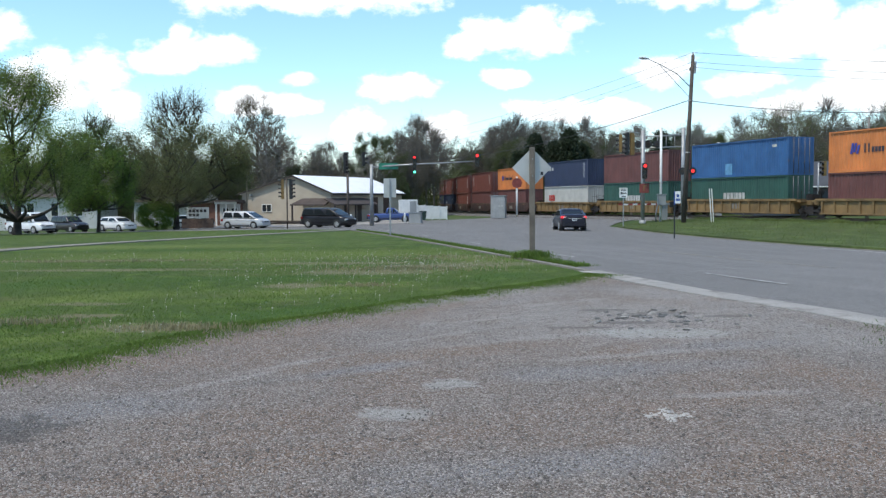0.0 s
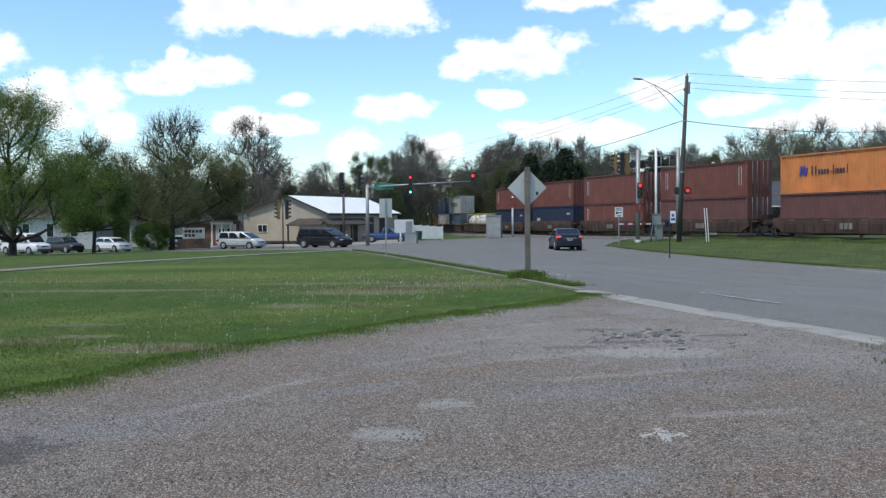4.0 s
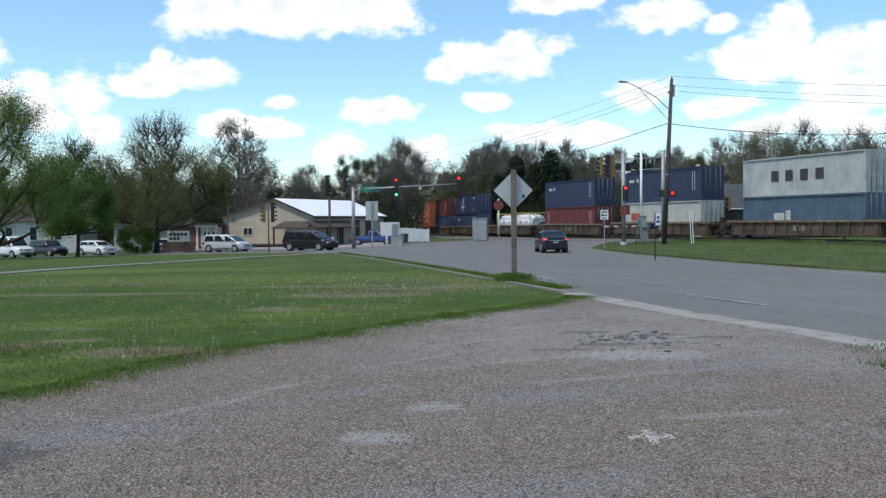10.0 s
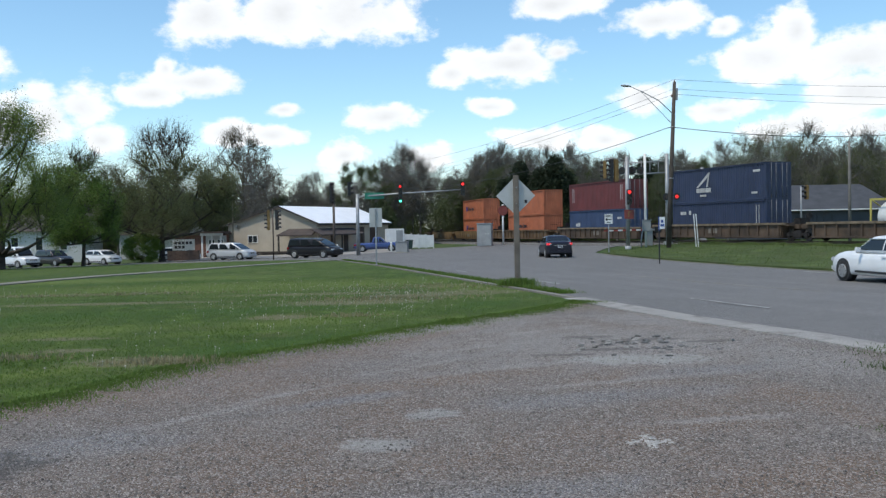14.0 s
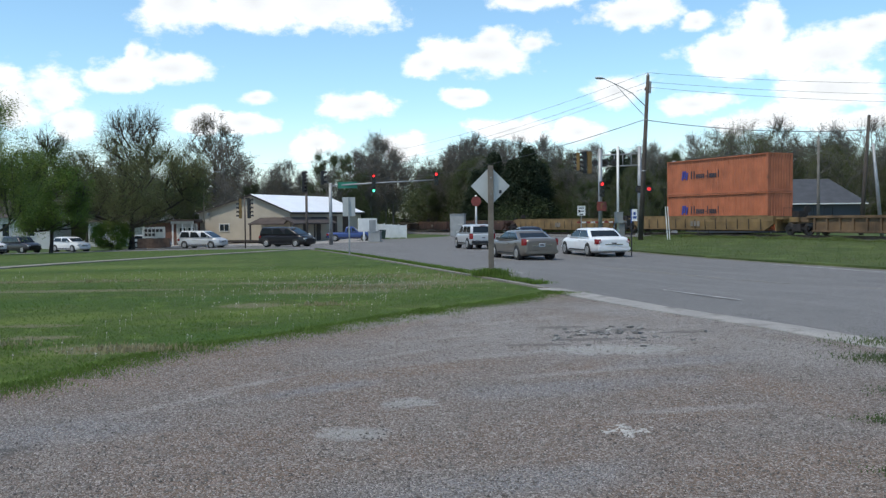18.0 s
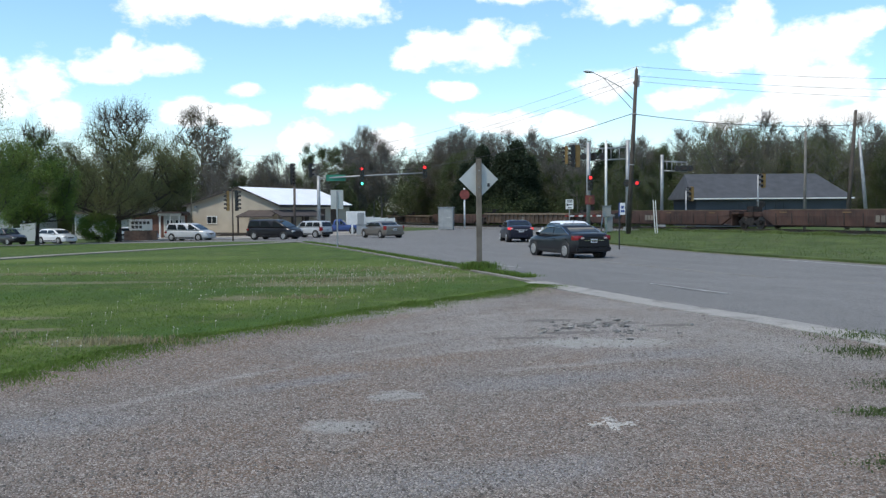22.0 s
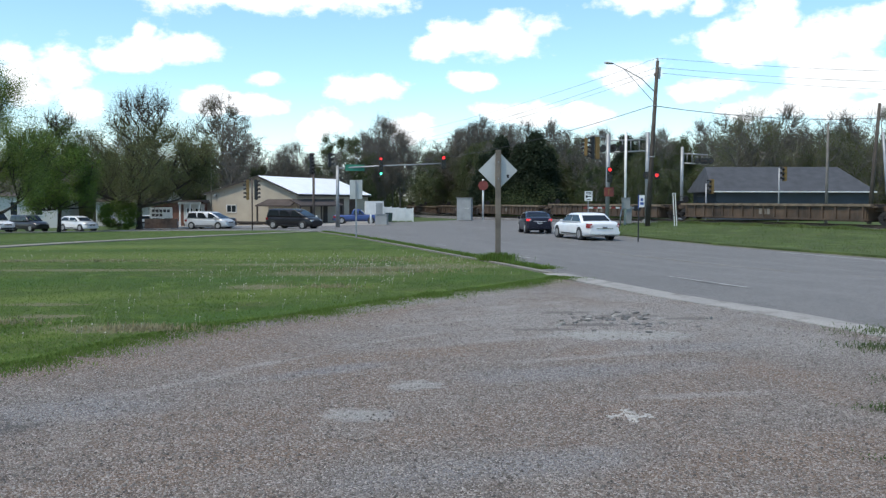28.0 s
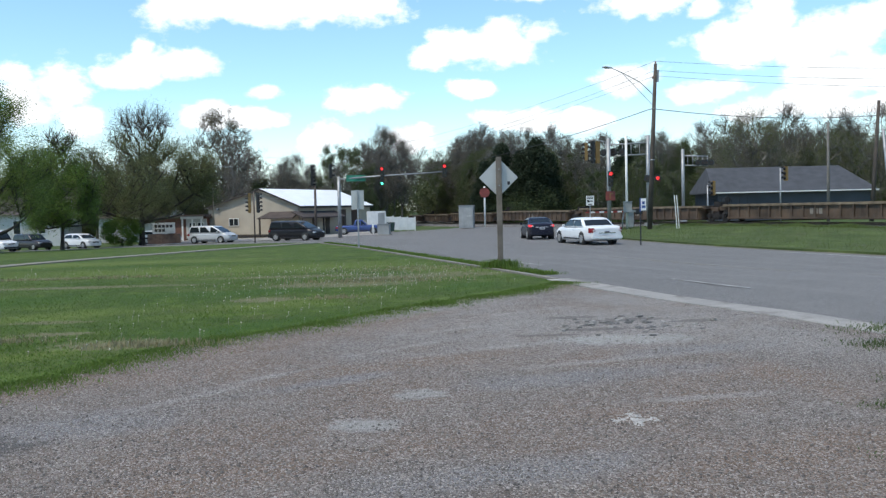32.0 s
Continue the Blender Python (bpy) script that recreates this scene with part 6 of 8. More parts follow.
def car(kind, label, paint, at, L, W, H, belt, hood, deck, base, roof, ground=0.2, wheel=0.33, axles=(0.3, 0.32), nose=0.55, lit=False, third=False, group="cars on the road", rails=False, boxy=0.0, bed=False, lamp=(0.6, 0.97, 0.2), drop=0.12, bright=False):
    """A road vehicle, y forward, origin on the road under its middle. lamp: tail lamps from and to (shares of the half width) and height; drop: below the deck. belt, hood, deck: heights; base, roof: (rear, front) of the cabin's foot and top along y."""
    c = thing(kind, label, "car" if kind != "pickup_truck" else "truck", group, at=at)
    hl, hw = L / 2, W / 2
    # lower body: smooth sections from the tail to the nose
    b0, b1 = base
    top = [(-hl, deck - 0.17), (-hl + 0.07, deck - 0.04), (-hl + 0.3, deck), (-hl + 0.7, deck + 0.01), (b0 + 0.1, max(deck, belt) if deck > belt - 0.15 else belt), (0.0, belt), (b1 - 0.2, belt), (b1 + 0.15, (belt + hood) / 2 + 0.02),
           ((b1 + hl) / 2 + 0.1, hood), (hl - 0.45, hood - 0.07), (hl - 0.14, hood - 0.17), (hl, hood - 0.34)]
    low = [(-hl, ground + 0.2), (-hl + 0.12, ground + 0.08), (-hl + 0.6, ground), (hl - 0.5, ground), (hl - 0.12, ground + 0.05), (hl, ground + 0.16)]
    wide = [(-hl, 0.8), (-hl + 0.07, 0.87), (-hl + 0.3, 0.955), (-hl + 0.9, 0.995), (b1, 1.0), (hl - 0.8, 0.975), (hl - 0.35, 0.92), (hl - 0.1, 0.82), (hl, 0.72)]

    def eased(rows, y):
        ys, vs = zip(*sorted(rows))
        k = min(0.14, (hl - abs(y)) * 0.8)
        return sum(float(np.interp(y + o * k, ys, vs)) for o in (-1, -0.5, 0, 0.5, 1)) / 5

    def ring(y):
        w, zb, zt = hw * eased(wide, y), eased(low, y), eased(top, y)
        pts = [(0.8, 0.0), (0.93, 0.03), (0.985, 0.13), (1.0, 0.4), (0.992, 0.66), (0.965, 0.83), (0.905, 0.94), (0.78, 0.99), (0.4, 1.012)]
        return [(w * x, y, zb + (zt - zb) * q) for x, q in pts] + [(-w * x, y, zb + (zt - zb) * q) for x, q in reversed(pts)]
    stations = [-hl, -hl + 0.03, -hl + 0.08, -hl + 0.16, -hl + 0.3] + [-hl + 0.3 + (L - 0.6) * k / 22 for k in range(1, 22)] + [hl - 0.3, hl - 0.16, hl - 0.07, hl - 0.02, hl]
    part("body", Shape().loft([ring(y) for y in stations]), paint, c)
    # cabin: raked and bowed screens, sides that lean in, a crowned roof
    r0, r1 = roof
    tw = hw * (0.75 + 0.1 * boxy)
    bw = hw * 0.93

    def cab(z):
        """Cabin outline at height z: rear and front y, half width."""
        f = clamp((z - belt) / (H - belt), 0.0, 1.0)
        return b0 + (r0 - b0) * f ** 1.12, b1 + (r1 - b1) * f ** 1.16, bw + (tw - bw) * f ** 1.3
    rings = []
    for z, inset in ((belt - 0.05, 0.0), (belt + 0.06, 0.0), (belt + (H - belt) * 0.3, 0.0), (belt + (H - belt) * 0.55, 0.0), (H - 0.13, 0.0), (H - 0.085, 0.035), (H - 0.045, 0.11), (H - 0.016, 0.26), (H, 0.5)):
        y0, y1, w = cab(min(z, H - 0.13))
        y0, y1, w = y0 + inset * 1.3, y1 - inset * 1.5, w - inset * 0.85
        k = 0.13
        q = [(w - k + k * math.sin(g), y1 - k + k * math.cos(g)) for g in (0.0, 0.52, 1.05, 1.57)]
        q += [(w - k + k * math.cos(g), y0 + k - k * math.sin(g)) for g in (0.0, 0.52, 1.05, 1.57)]
        rings.append([(x, y, z) for x, y in q] + [(-x, y, z) for x, y in reversed(q)])
    part("cabin", Shape().loft(rings), paint, c)
    z0, z1 = belt + 0.05, H - 0.14
    rungs = [z0 + (z1 - z0) * k / 4 for k in range(5)]

    def pane(name, y00, y10, y01, y11, side):
        rows = []
        for k, z in enumerate(rungs):
            f, w = k / 4, cab(z)[2]
            ya, yb = y00 + (y01 - y00) * f, y10 + (y11 - y10) * f
            rows.append([(side * (w + 0.012), ya, z), (side * (w + 0.012), yb, z), (side * (w - 0.02), yb, z), (side * (w - 0.02), ya, z)])
        part(name, Shape().loft(rows, smooth=False), CAR_GLASS, c)
    a0, a1, _ = cab(z0)
    e0, e1, _ = cab(z1)
    cuts = 3 if third else 2
    for side in (-1, 1):
        for k in range(cuts):
            f0, f1 = k / cuts, (k + 1) / cuts
            lo0, lo1 = a0 + 0.2 + (a1 - a0 - 0.35) * f0, a0 + 0.2 + (a1 - a0 - 0.35) * f1
            hi0, hi1 = e0 + 0.16 + (e1 - e0 - 0.28) * f0, e0 + 0.16 + (e1 - e0 - 0.28) * f1
            m0, m1 = (lo0 + 0.03, lo1 - 0.03)
            pane("side_window", m0, m1, hi0 + 0.03 if k == 0 else max(m0, hi0), hi1 - 0.03 if k == cuts - 1 else min(m1, hi1), side)
    for name, which, sgn in (("rear_window", 0, -1), ("windshield", 1, 1)):
        rows = []
        for z in rungs:
            y, w = cab(z)[which], cab(z)[2] - 0.125
            rows.append([(-w, y + 0.014 * sgn, z), (w, y + 0.014 * sgn, z), (w, y - 0.03 * sgn, z), (-w, y - 0.03 * sgn, z)])
        part(name, Shape().loft(rows, smooth=False), CAR_GLASS, c)
    # wheels
    for fy in (-hl + L * axles[0] * 0.62 + 0.0, hl - L * axles[1] * 0.6):
        for side in (-1, 1):
            x0, x1 = side * (hw - 0.21), side * (hw + 0.012)
            # body is uncut: a black disc stands in for the shaded wheel well
            arch = Shape().tube([(side * (hw - 0.3), fy, wheel + 0.03), (side * (hw + 0.003), fy, wheel + 0.03)], wheel + 0.045, 24)
            part("wheel_arch", arch, TRIM, c)
            t = Shape().loft([[(x, fy + math.cos(a) * r, wheel + math.sin(a) * r) for a in [2 * math.pi * q / 24 for q in range(24)]] for x, r in ((x0, wheel * 0.62), (x0, wheel * 0.93), (x0 + side * 0.03, wheel), (x1 - side * 0.03, wheel), (x1, wheel * 0.93), (x1, wheel * 0.64))])
            w = part("wheel", t, TYRE, c)
            rim = Shape()
            for q in range(6):
                a = 2 * math.pi * q / 6
                mm = Matrix.Translation((x1 + side * 0.004, fy, wheel)) @ Matrix.Rotation(a, 4, "X")
                rim.box(-0.012, 0.012, -0.055, 0.055, 0.03, wheel * 0.6, mm)
            rim.tube([(x1 - side * 0.02, fy, wheel), (x1 + side * 0.02, fy, wheel)], wheel * 0.17, 12)
            ringpts = [(wheel * 0.56), (wheel * 0.66)]
            rim.loft([[(x1 + side * dx, fy + math.cos(a) * r, wheel + math.sin(a) * r) for a in [2 * math.pi * q / 24 for q in range(24)]] for dx, r in ((0.0, ringpts[0]), (0.014, ringpts[0]), (0.014, ringpts[1]), (0.0, ringpts[1]))], caps=False)
            part("rim", rim, RIM, w)
            part("hub_back", Shape().tube([(x1 - side * 0.05, fy, wheel), (x1 - side * 0.03, fy, wheel)], wheel * 0.6, 20), TRIM, w)
    # lamps, plate, bumper, mirrors, handles
    zt = deck - 0.14
    for side in (-1, 1):
        xi, xo, hgt = hw * lamp[0], hw * lamp[1], lamp[2]
        brow = deck - drop

        def outline(z, back):
            """The lamp wraps round the body's corner."""
            return [(side * xi, -hl - 0.012 + back, z), (side * min(xo, hw * 0.83), -hl - 0.006 + back, z), (side * xo * 0.985, -hl + 0.12 + back, z), (side * (xo + 0.012), -hl + 0.34, z), (side * (xo - 0.1), -hl + 0.34, z), (side * xi, -hl + 0.2, z)]
        lens = part("tail_lamp", Shape().loft([outline(brow - hgt, 0.02), outline(brow - hgt * 0.5, 0.0), outline(brow, 0.03)], smooth=False), TAIL_LIT if lit else TAIL, c)
        if hgt < 0.3:
            part("reversing_lens", Shape().box(*sorted((side * (xi - 0.06), side * (xi + 0.1))), -hl - 0.018, -hl + 0.05, brow - hgt * 0.72, brow - hgt * 0.34, bevel=0.01), LENS, lens)
        x0, x1 = sorted((side * hw * 0.45, side * hw * 0.84))
        part("head_lamp", Shape().box(x0, x1, hl - 0.3, hl - 0.045, hood - 0.36, hood - 0.2, bevel=0.03), HEADLAMP, c)
        m = Shape().box(side * (hw + 0.11) - 0.09, side * (hw + 0.11) + 0.09, b1 - 0.55, b1 - 0.43, belt - 0.01, belt + 0.14, bevel=0.03)
        part("mirror", m, paint, c)
        for yy in ((a0 + a1) / 2 - 0.1, a0 + 0.45):
            part("door_handle", Shape().box(*sorted((side * hw * 0.985, side * (hw + 0.022))), yy - 0.1, yy + 0.1, belt - 0.16, belt - 0.12), paint, c)
        part("sill_trim", Shape().box(*sorted((side * (hw - 0.04), side * (hw + 0.008))), -hl * 0.45, hl * 0.4, ground + 0.1, ground + 0.17), TRIM, c)
        if rails:
            part("roof_rail", Shape().tube([(side * (tw - 0.12), r0 + 0.25, H + 0.0), (side * (tw - 0.12), r0 + 0.35, H + 0.06), (side * (tw - 0.12), r1 - 0.45, H + 0.06), (side * (tw - 0.12), r1 - 0.35, H)], 0.02, 6), TRIM, c)
    part("rear_bumper", Shape().box(-hw * 0.9, hw * 0.9, -hl - 0.05, -hl + 0.12, ground + 0.12, ground + 0.34, bevel=0.05), TRIM if boxy > 0.5 else paint, c)
    part("front_bumper", Shape().box(-hw * 0.8, hw * 0.8, hl - 0.1, hl + 0.03, ground + 0.08, ground + 0.3, bevel=0.05), TRIM if boxy > 0.8 else paint, c)
    part("grille", Shape().box(-hw * 0.4, hw * 0.4, hl - 0.12, hl - 0.0, hood - 0.42, hood - 0.26, bevel=0.02), TRIM, c)
    plate = part("number_plate", Shape().box(-0.16, 0.16, -hl - 0.012, -hl + 0.05, deck - 0.42, deck - 0.26), PLATE, c)
    part("lettering", Shape().box(-0.12, 0.12, -hl - 0.016, -hl - 0.012, deck - 0.37, deck - 0.31), INK["dark"], plate)
    part("brake_lamp", Shape().box(-0.18, 0.18, a0 - 0.02 if boxy <= 0.5 else e0 - 0.03, a0 + 0.03 if boxy <= 0.5 else e0 + 0.02, (z0 - 0.02 if boxy <= 0.5 else z1 + 0.02), (z0 + 0.03 if boxy <= 0.5 else z1 + 0.06)), TAIL_LIT if lit else TAIL, c)
    part("antenna", Shape().tube([(0, r0 + 0.3, H), (0, r0 + 0.12, H + 0.12)], 0.012, 5), TRIM, c)
    if bright:
        # bright strips: over the windows, and across the boot lid
        _, _, w1 = cab(z1)
        for side in (-1, 1):
            part("window_trim", Shape().tube([(side * (cab(z0)[2] + 0.015), a0 + 0.16, z0), (side * (w1 + 0.015), e0 + 0.14, z1 + 0.01), (side * (w1 + 0.015), e1 - 0.1, z1 + 0.01), (side * (cab(z0)[2] + 0.015), a1 - 0.13, z0)], 0.02, 5), CHROME, c)
        part("boot_trim", Shape().box(-hw * 0.5, hw * 0.5, -hl - 0.02, -hl + 0.06, deck - drop - lamp[2] - 0.03, deck - drop - lamp[2] + 0.005, bevel=0.008), CHROME, c)
    if bed:
        part("bed_liner", Shape().box(-hw * 0.8, hw * 0.8, -hl + 0.15, b0 - 0.05, deck + 0.012, deck + 0.03), TRIM, c)
    return c




def spot(x, y, heading):
    """Pose on the road; heading in degrees to the right of the view's axis."""
    return pose(x, y, land(x, y) - 0.11, 0, 0, -heading)


sedan = car("sedan", "dark blue compact sedan with lit brake lamps at the junction", car_paint("dark_blue", (0.01, 0.01, 0.022), 0.1), spot(8.3, 59.6, -1.0), 4.5, 1.72, 1.45, 0.95, 0.92, 1.09, (-1.85, 1.15), (-0.85, 0.2), lit=True, lamp=(0.7, 0.97, 0.14), bright=True)
limo = car("sedan", "long white luxury sedan waiting behind the blue one", car_paint("white", (0.72, 0.73, 0.74), 0.0), spot(9.9, 50.2, -9.5), 5.47, 1.98, 1.49, 0.97, 0.95, 1.04, (-1.75, 1.25), (-0.95, 0.35), axles=(0.36, 0.3), lamp=(0.74, 0.95, 0.25), drop=0.12, bright=True)
jeep = car("suv", "silver boxy SUV with roof rails", car_paint("silver", (0.5, 0.51, 0.52), 0.25), spot(8, 43, -14), 4.41, 1.76, 1.64, 1.05, 1.02, 1.1, (-2.15, 1.0), (-1.95, 0.3), ground=0.26, wheel=0.35, boxy=1.0, third=True, rails=True, lamp=(0.8, 0.97, 0.36), drop=0.06)
caddy = car("sedan", "large beige-grey sedan with upright red tail lamps", car_paint("taupe", (0.17, 0.15, 0.13), 0.4), spot(10, 31, -14), 5.27, 1.9, 1.46, 0.96, 0.94, 1.1, (-1.95, 1.25), (-0.95, 0.25), lamp=(0.85, 0.97, 0.32), drop=0.04, bright=True)
malibu = car("sedan", "dark grey mid-size sedan with alloy wheels", car_paint("dark_grey", (0.009, 0.01, 0.014), 0.1), spot(12, 28, -14), 4.87, 1.85, 1.47, 0.98, 0.94, 1.12, (-2.05, 1.35), (-0.75, 0.15), lamp=(0.58, 0.97, 0.19), wheel=0.34, bright=True)
van = car("minivan", "black minivan waiting at the cross street's stop line", car_paint("black", (0.007, 0.006, 0.009), 0.0), spot(-10.6, 81.0, 118), 5.1, 1.95, 1.8, 1.1, 1.04, 1.12, (-2.42, 1.85), (-2.2, 0.5), third=True, boxy=0.8, wheel=0.34, group="cars at the stop line")
mini = car("minivan", "silver minivan waiting behind the black one", car_paint("silver", (0.5, 0.51, 0.52), 0.25), spot(-19.7, 88.0, 110), 4.75, 1.9, 1.72, 1.02, 1.0, 1.05, (-2.25, 1.65), (-2.0, 0.4), third=True, boxy=0.75, group="cars at the stop line")
white_van = car("passenger_van", "white full-size passenger van with dark windows", car_paint("white", (0.72, 0.73, 0.74), 0.0), spot(-41.0, 88.0, 119), 5.6, 2.0, 2.1, 1.15, 1.12, 1.2, (-2.75, 1.75), (-2.6, 0.95), third=True, boxy=1.0, wheel=0.37, ground=0.28, group="parked cars")
dark_suv = car("suv", "dark grey SUV parked beyond the trees", car_paint("charcoal", (0.045, 0.04, 0.045), 0.4), spot(-40.3, 95.5, 124), 4.8, 1.85, 1.75, 1.08, 1.05, 1.12, (-2.3, 1.1), (-2.0, 0.4), boxy=0.8, ground=0.26, wheel=0.36, third=True, group="parked cars")
white_car = car("hatchback", "white hatchback waiting on the cross street", car_paint("white", (0.72, 0.73, 0.74), 0.0), spot(-33.2, 90.2, 124), 4.3, 1.75, 1.5, 0.98, 0.95, 1.05, (-2.0, 1.2), (-1.5, 0.2), group="parked cars")
pickup = car("pickup_truck", "blue pickup truck parked beside the beige building", car_paint("blue", (0.03, 0.06, 0.2), 0.3), spot(-6.2, 103.0, 92), 5.4, 1.9, 1.72, 1.05, 1.05, 1.02, (-0.6, 1.0), (-0.4, 0.3), ground=0.3, wheel=0.37, boxy=0.7, group="parked cars", bed=True)
wagon = car("hatchback", "small pale car parked behind the tree", car_paint("white", (0.72, 0.73, 0.74), 0.0), spot(-28.2, 100.5, 100), 4.2, 1.7, 1.48, 0.96, 0.94, 1.02, (-2.0, 1.2), (-1.6, 0.2), group="parked cars")


def drive(points):
    """Poses along a driven line: rows of (seconds, x, y); the heading follows the line."""
    rows = []
    for i, (t, x, y) in enumerate(points):
        j, k = max(i - 1, 0), min(i + 1, len(points) - 1)
        while math.hypot(points[k][1] - points[j][1], points[k][2] - points[j][2]) < 0.8 and (j > 0 or k < len(points) - 1):
            if j > 0:
                j -= 1
            elif k < len(points) - 1:
                k += 1
        dx, dy = points[k][1] - points[j][1], points[k][2] - points[j][2]
        rows.append((t, spot(x, y, math.degrees(math.atan2(dx, dy)))))
    return rows


DRIVES = [
    (limo, drive([(0.0, 26.0, -130.0), (10.0, 17.6, -18.0), (13.0, 15.6, 17.5), (14.0, 14.63, 27.2), (14.5, 13.7, 32.4), (15.5, 12.3, 39.4), (16.5, 11.0, 44.6), (17.2, 10.6, 46.4), (18.0, 10.25, 47.9), (18.5, 10.15, 48.8), (19.0, 10.1, 49.5), (20.0, 9.85, 50.2), (32.0, 9.85, 50.2001)])),
    (jeep, drive([(0.0, 30.0, -155.0), (10.0, 20.0, -50.0), (13.5, 15.4, 7.0), (14.5, 13.0, 21.0), (15.5, 10.3, 33.5), (16.5, 8.0, 43.6), (17.0, 6.9, 50.2), (18.0, 4.7, 60.0), (18.5, 3.8, 65.0), (19.0, 2.8, 69.6), (20.0, 0.75, 77.0), (21.0, -2.9, 82.3), (22.0, -8.0, 87.0), (23.0, -16.0, 91.5), (23.5, -20.0, 92.4), (24.0, -24.6, 93.0), (25.0, -34.0, 94.4), (27.0, -54.0, 97.0), (32.0, -120.0, 106.0)])),
    (caddy, drive([(0.0, 34.0, -170.0), (11.0, 19.6, -52.0), (14.5, 14.6, 6.0), (15.5, 12.4, 19.5), (16.5, 9.9, 31.2), (17.0, 8.2, 36.2), (18.0, 6.0, 45.2), (18.5, 5.05, 49.2), (19.0, 4.4, 53.0), (20.0, 3.3, 61.0), (21.0, 1.75, 68.6), (22.0, -0.95, 77.0), (23.0, -5.6, 83.5), (23.5, -8.2, 86.6), (24.0, -11.6, 89.0), (25.0, -20.6, 92.2), (26.0, -30.5, 93.8), (28.0, -50.0, 96.6), (32.0, -100.0, 103.0)])),
    (malibu, drive([(0.0, 38.0, -190.0), (14.0, 20.6, -60.0), (19.0, 16.0, -3.0), (20.0, 14.4, 13.0), (21.0, 11.9, 28.0), (21.5, 9.8, 34.2), (22.0, 7.85, 39.8), (22.5, 6.2, 46.0), (23.0, 5.1, 54.0), (23.5, 4.05, 60.6), (24.0, 3.0, 66.2), (25.0, 0.35, 76.6), (26.0, -4.0, 83.0), (27.0, -11.0, 88.6), (28.0, -20.5, 92.2), (29.0, -31.0, 93.8), (32.0, -66.0, 98.6)])),
]

# ---- trees ----
def leaf_mat(name, a, b_):
    m = bpy.data.materials.new(name)
    m.use_nodes = True
    nt = m.node_tree
    n, ln = nt.nodes.new, nt.links.new
    bs = nt.nodes["Principled BSDF"]
    bs.inputs["Roughness"].default_value = 0.6
    bs.inputs["Specular IOR Level"].default_value = 0.25
    geo = n("ShaderNodeNewGeometry")
    mix = n("ShaderNodeMix")
    mix.data_type = "RGBA"
    ln(geo.outputs["Random Per Island"], mix.inputs[0])
    mix.inputs[6].default_value, mix.inputs[7].default_value = (*a, 1), (*b_, 1)
    tc = n("ShaderNodeTexCoord")
    no = n("ShaderNodeTexNoise")
    no.inputs["Scale"].default_value = 0.7
    ln(tc.outputs["Object"], no.inputs["Vector"])
    mul = n("ShaderNodeMix")
    mul.data_type, mul.blend_type = "RGBA", "MULTIPLY"
    mul.inputs[0].default_value = 0.8
    ln(mix.outputs[2], mul.inputs[6])
    ln(no.outputs[0], mul.inputs[7])
    bright = n("ShaderNodeMix")
    bright.data_type, bright.blend_type = "RGBA", "ADD"
    bright.inputs[0].default_value = 0.55
    ln(mul.outputs[2], bright.inputs[6])
    ln(mix.outputs[2], bright.inputs[7])
    ln(bright.outputs[2], bs.inputs["Base Color"])
    tr = n("ShaderNodeBsdfTranslucent")
    ln(bright.outputs[2], tr.inputs[0])
    ms = n("ShaderNodeMixShader")
    ms.inputs[0].default_value = 0.3
    ln(bs.outputs[0], ms.inputs[1])
    ln(tr.outputs[0], ms.inputs[2])
    ln(ms.outputs[0], nt.nodes["Material Output"].inputs[0])
    return m


BARK = mat("tree_bark", (0.06, 0.05, 0.042), 0.95, 0, 0.3, 2.0, fine=20, bump=0.5)
PALE_BARK = mat("pale_bark", (0.175, 0.163, 0.145), 0.95, 0, 0.25, 2.0, fine=20, bump=0.5)
LEAVES = {
    "fresh": leaf_mat("fresh_leaves", (0.1, 0.15, 0.032), (0.155, 0.205, 0.052)),
    "dense": leaf_mat("dense_leaves", (0.07, 0.125, 0.022), (0.115, 0.175, 0.036)),
    "olive": leaf_mat("olive_leaves", (0.088, 0.102, 0.042), (0.125, 0.138, 0.06)),
    "clump": leaf_mat("clumped_leaves", (0.05, 0.07, 0.026), (0.075, 0.095, 0.04)),
    "buds": leaf_mat("budding_twigs", (0.085, 0.078, 0.052), (0.12, 0.112, 0.072)),
    "dark": leaf_mat("conifer_needles", (0.018, 0.028, 0.015), (0.03, 0.044, 0.022)),
    "wood": leaf_mat("woodland_leaves", (0.052, 0.068, 0.026), (0.08, 0.093, 0.038)),
    "shrub": leaf_mat("undergrowth_leaves", (0.048, 0.068, 0.024), (0.07, 0.09, 0.036)),
}


def leaf_cloud(rng, tips, count, spread, size):
    """Many small leaves round the twig ends, as one mesh of quads bent along their rib."""
    tips = np.array(tips)
    at = tips[rng.integers(0, len(tips), count)] + rng.normal(0, 1, (count, 3)) * spread
    d = rng.normal(0, 1, (count, 3))
    d[:, 2] *= 0.6
    d /= np.linalg.norm(d, axis=1)[:, None]
    e = np.cross(d, rng.normal(0, 1, (count, 3)))
    e /= np.linalg.norm(e, axis=1)[:, None] + 1e-9
    s = size * rng.uniform(0.5, 1.35, count)[:, None]
    p = np.stack([at - d * s, at + e * s * 0.45, at + d * s, at - e * s * 0.45], 1).reshape(-1, 3)
    faces = np.arange(count * 4).reshape(-1, 4)
    me = bpy.data.meshes.new("crown")
    me.from_pydata(p.tolist(), [], faces.tolist())
    return me


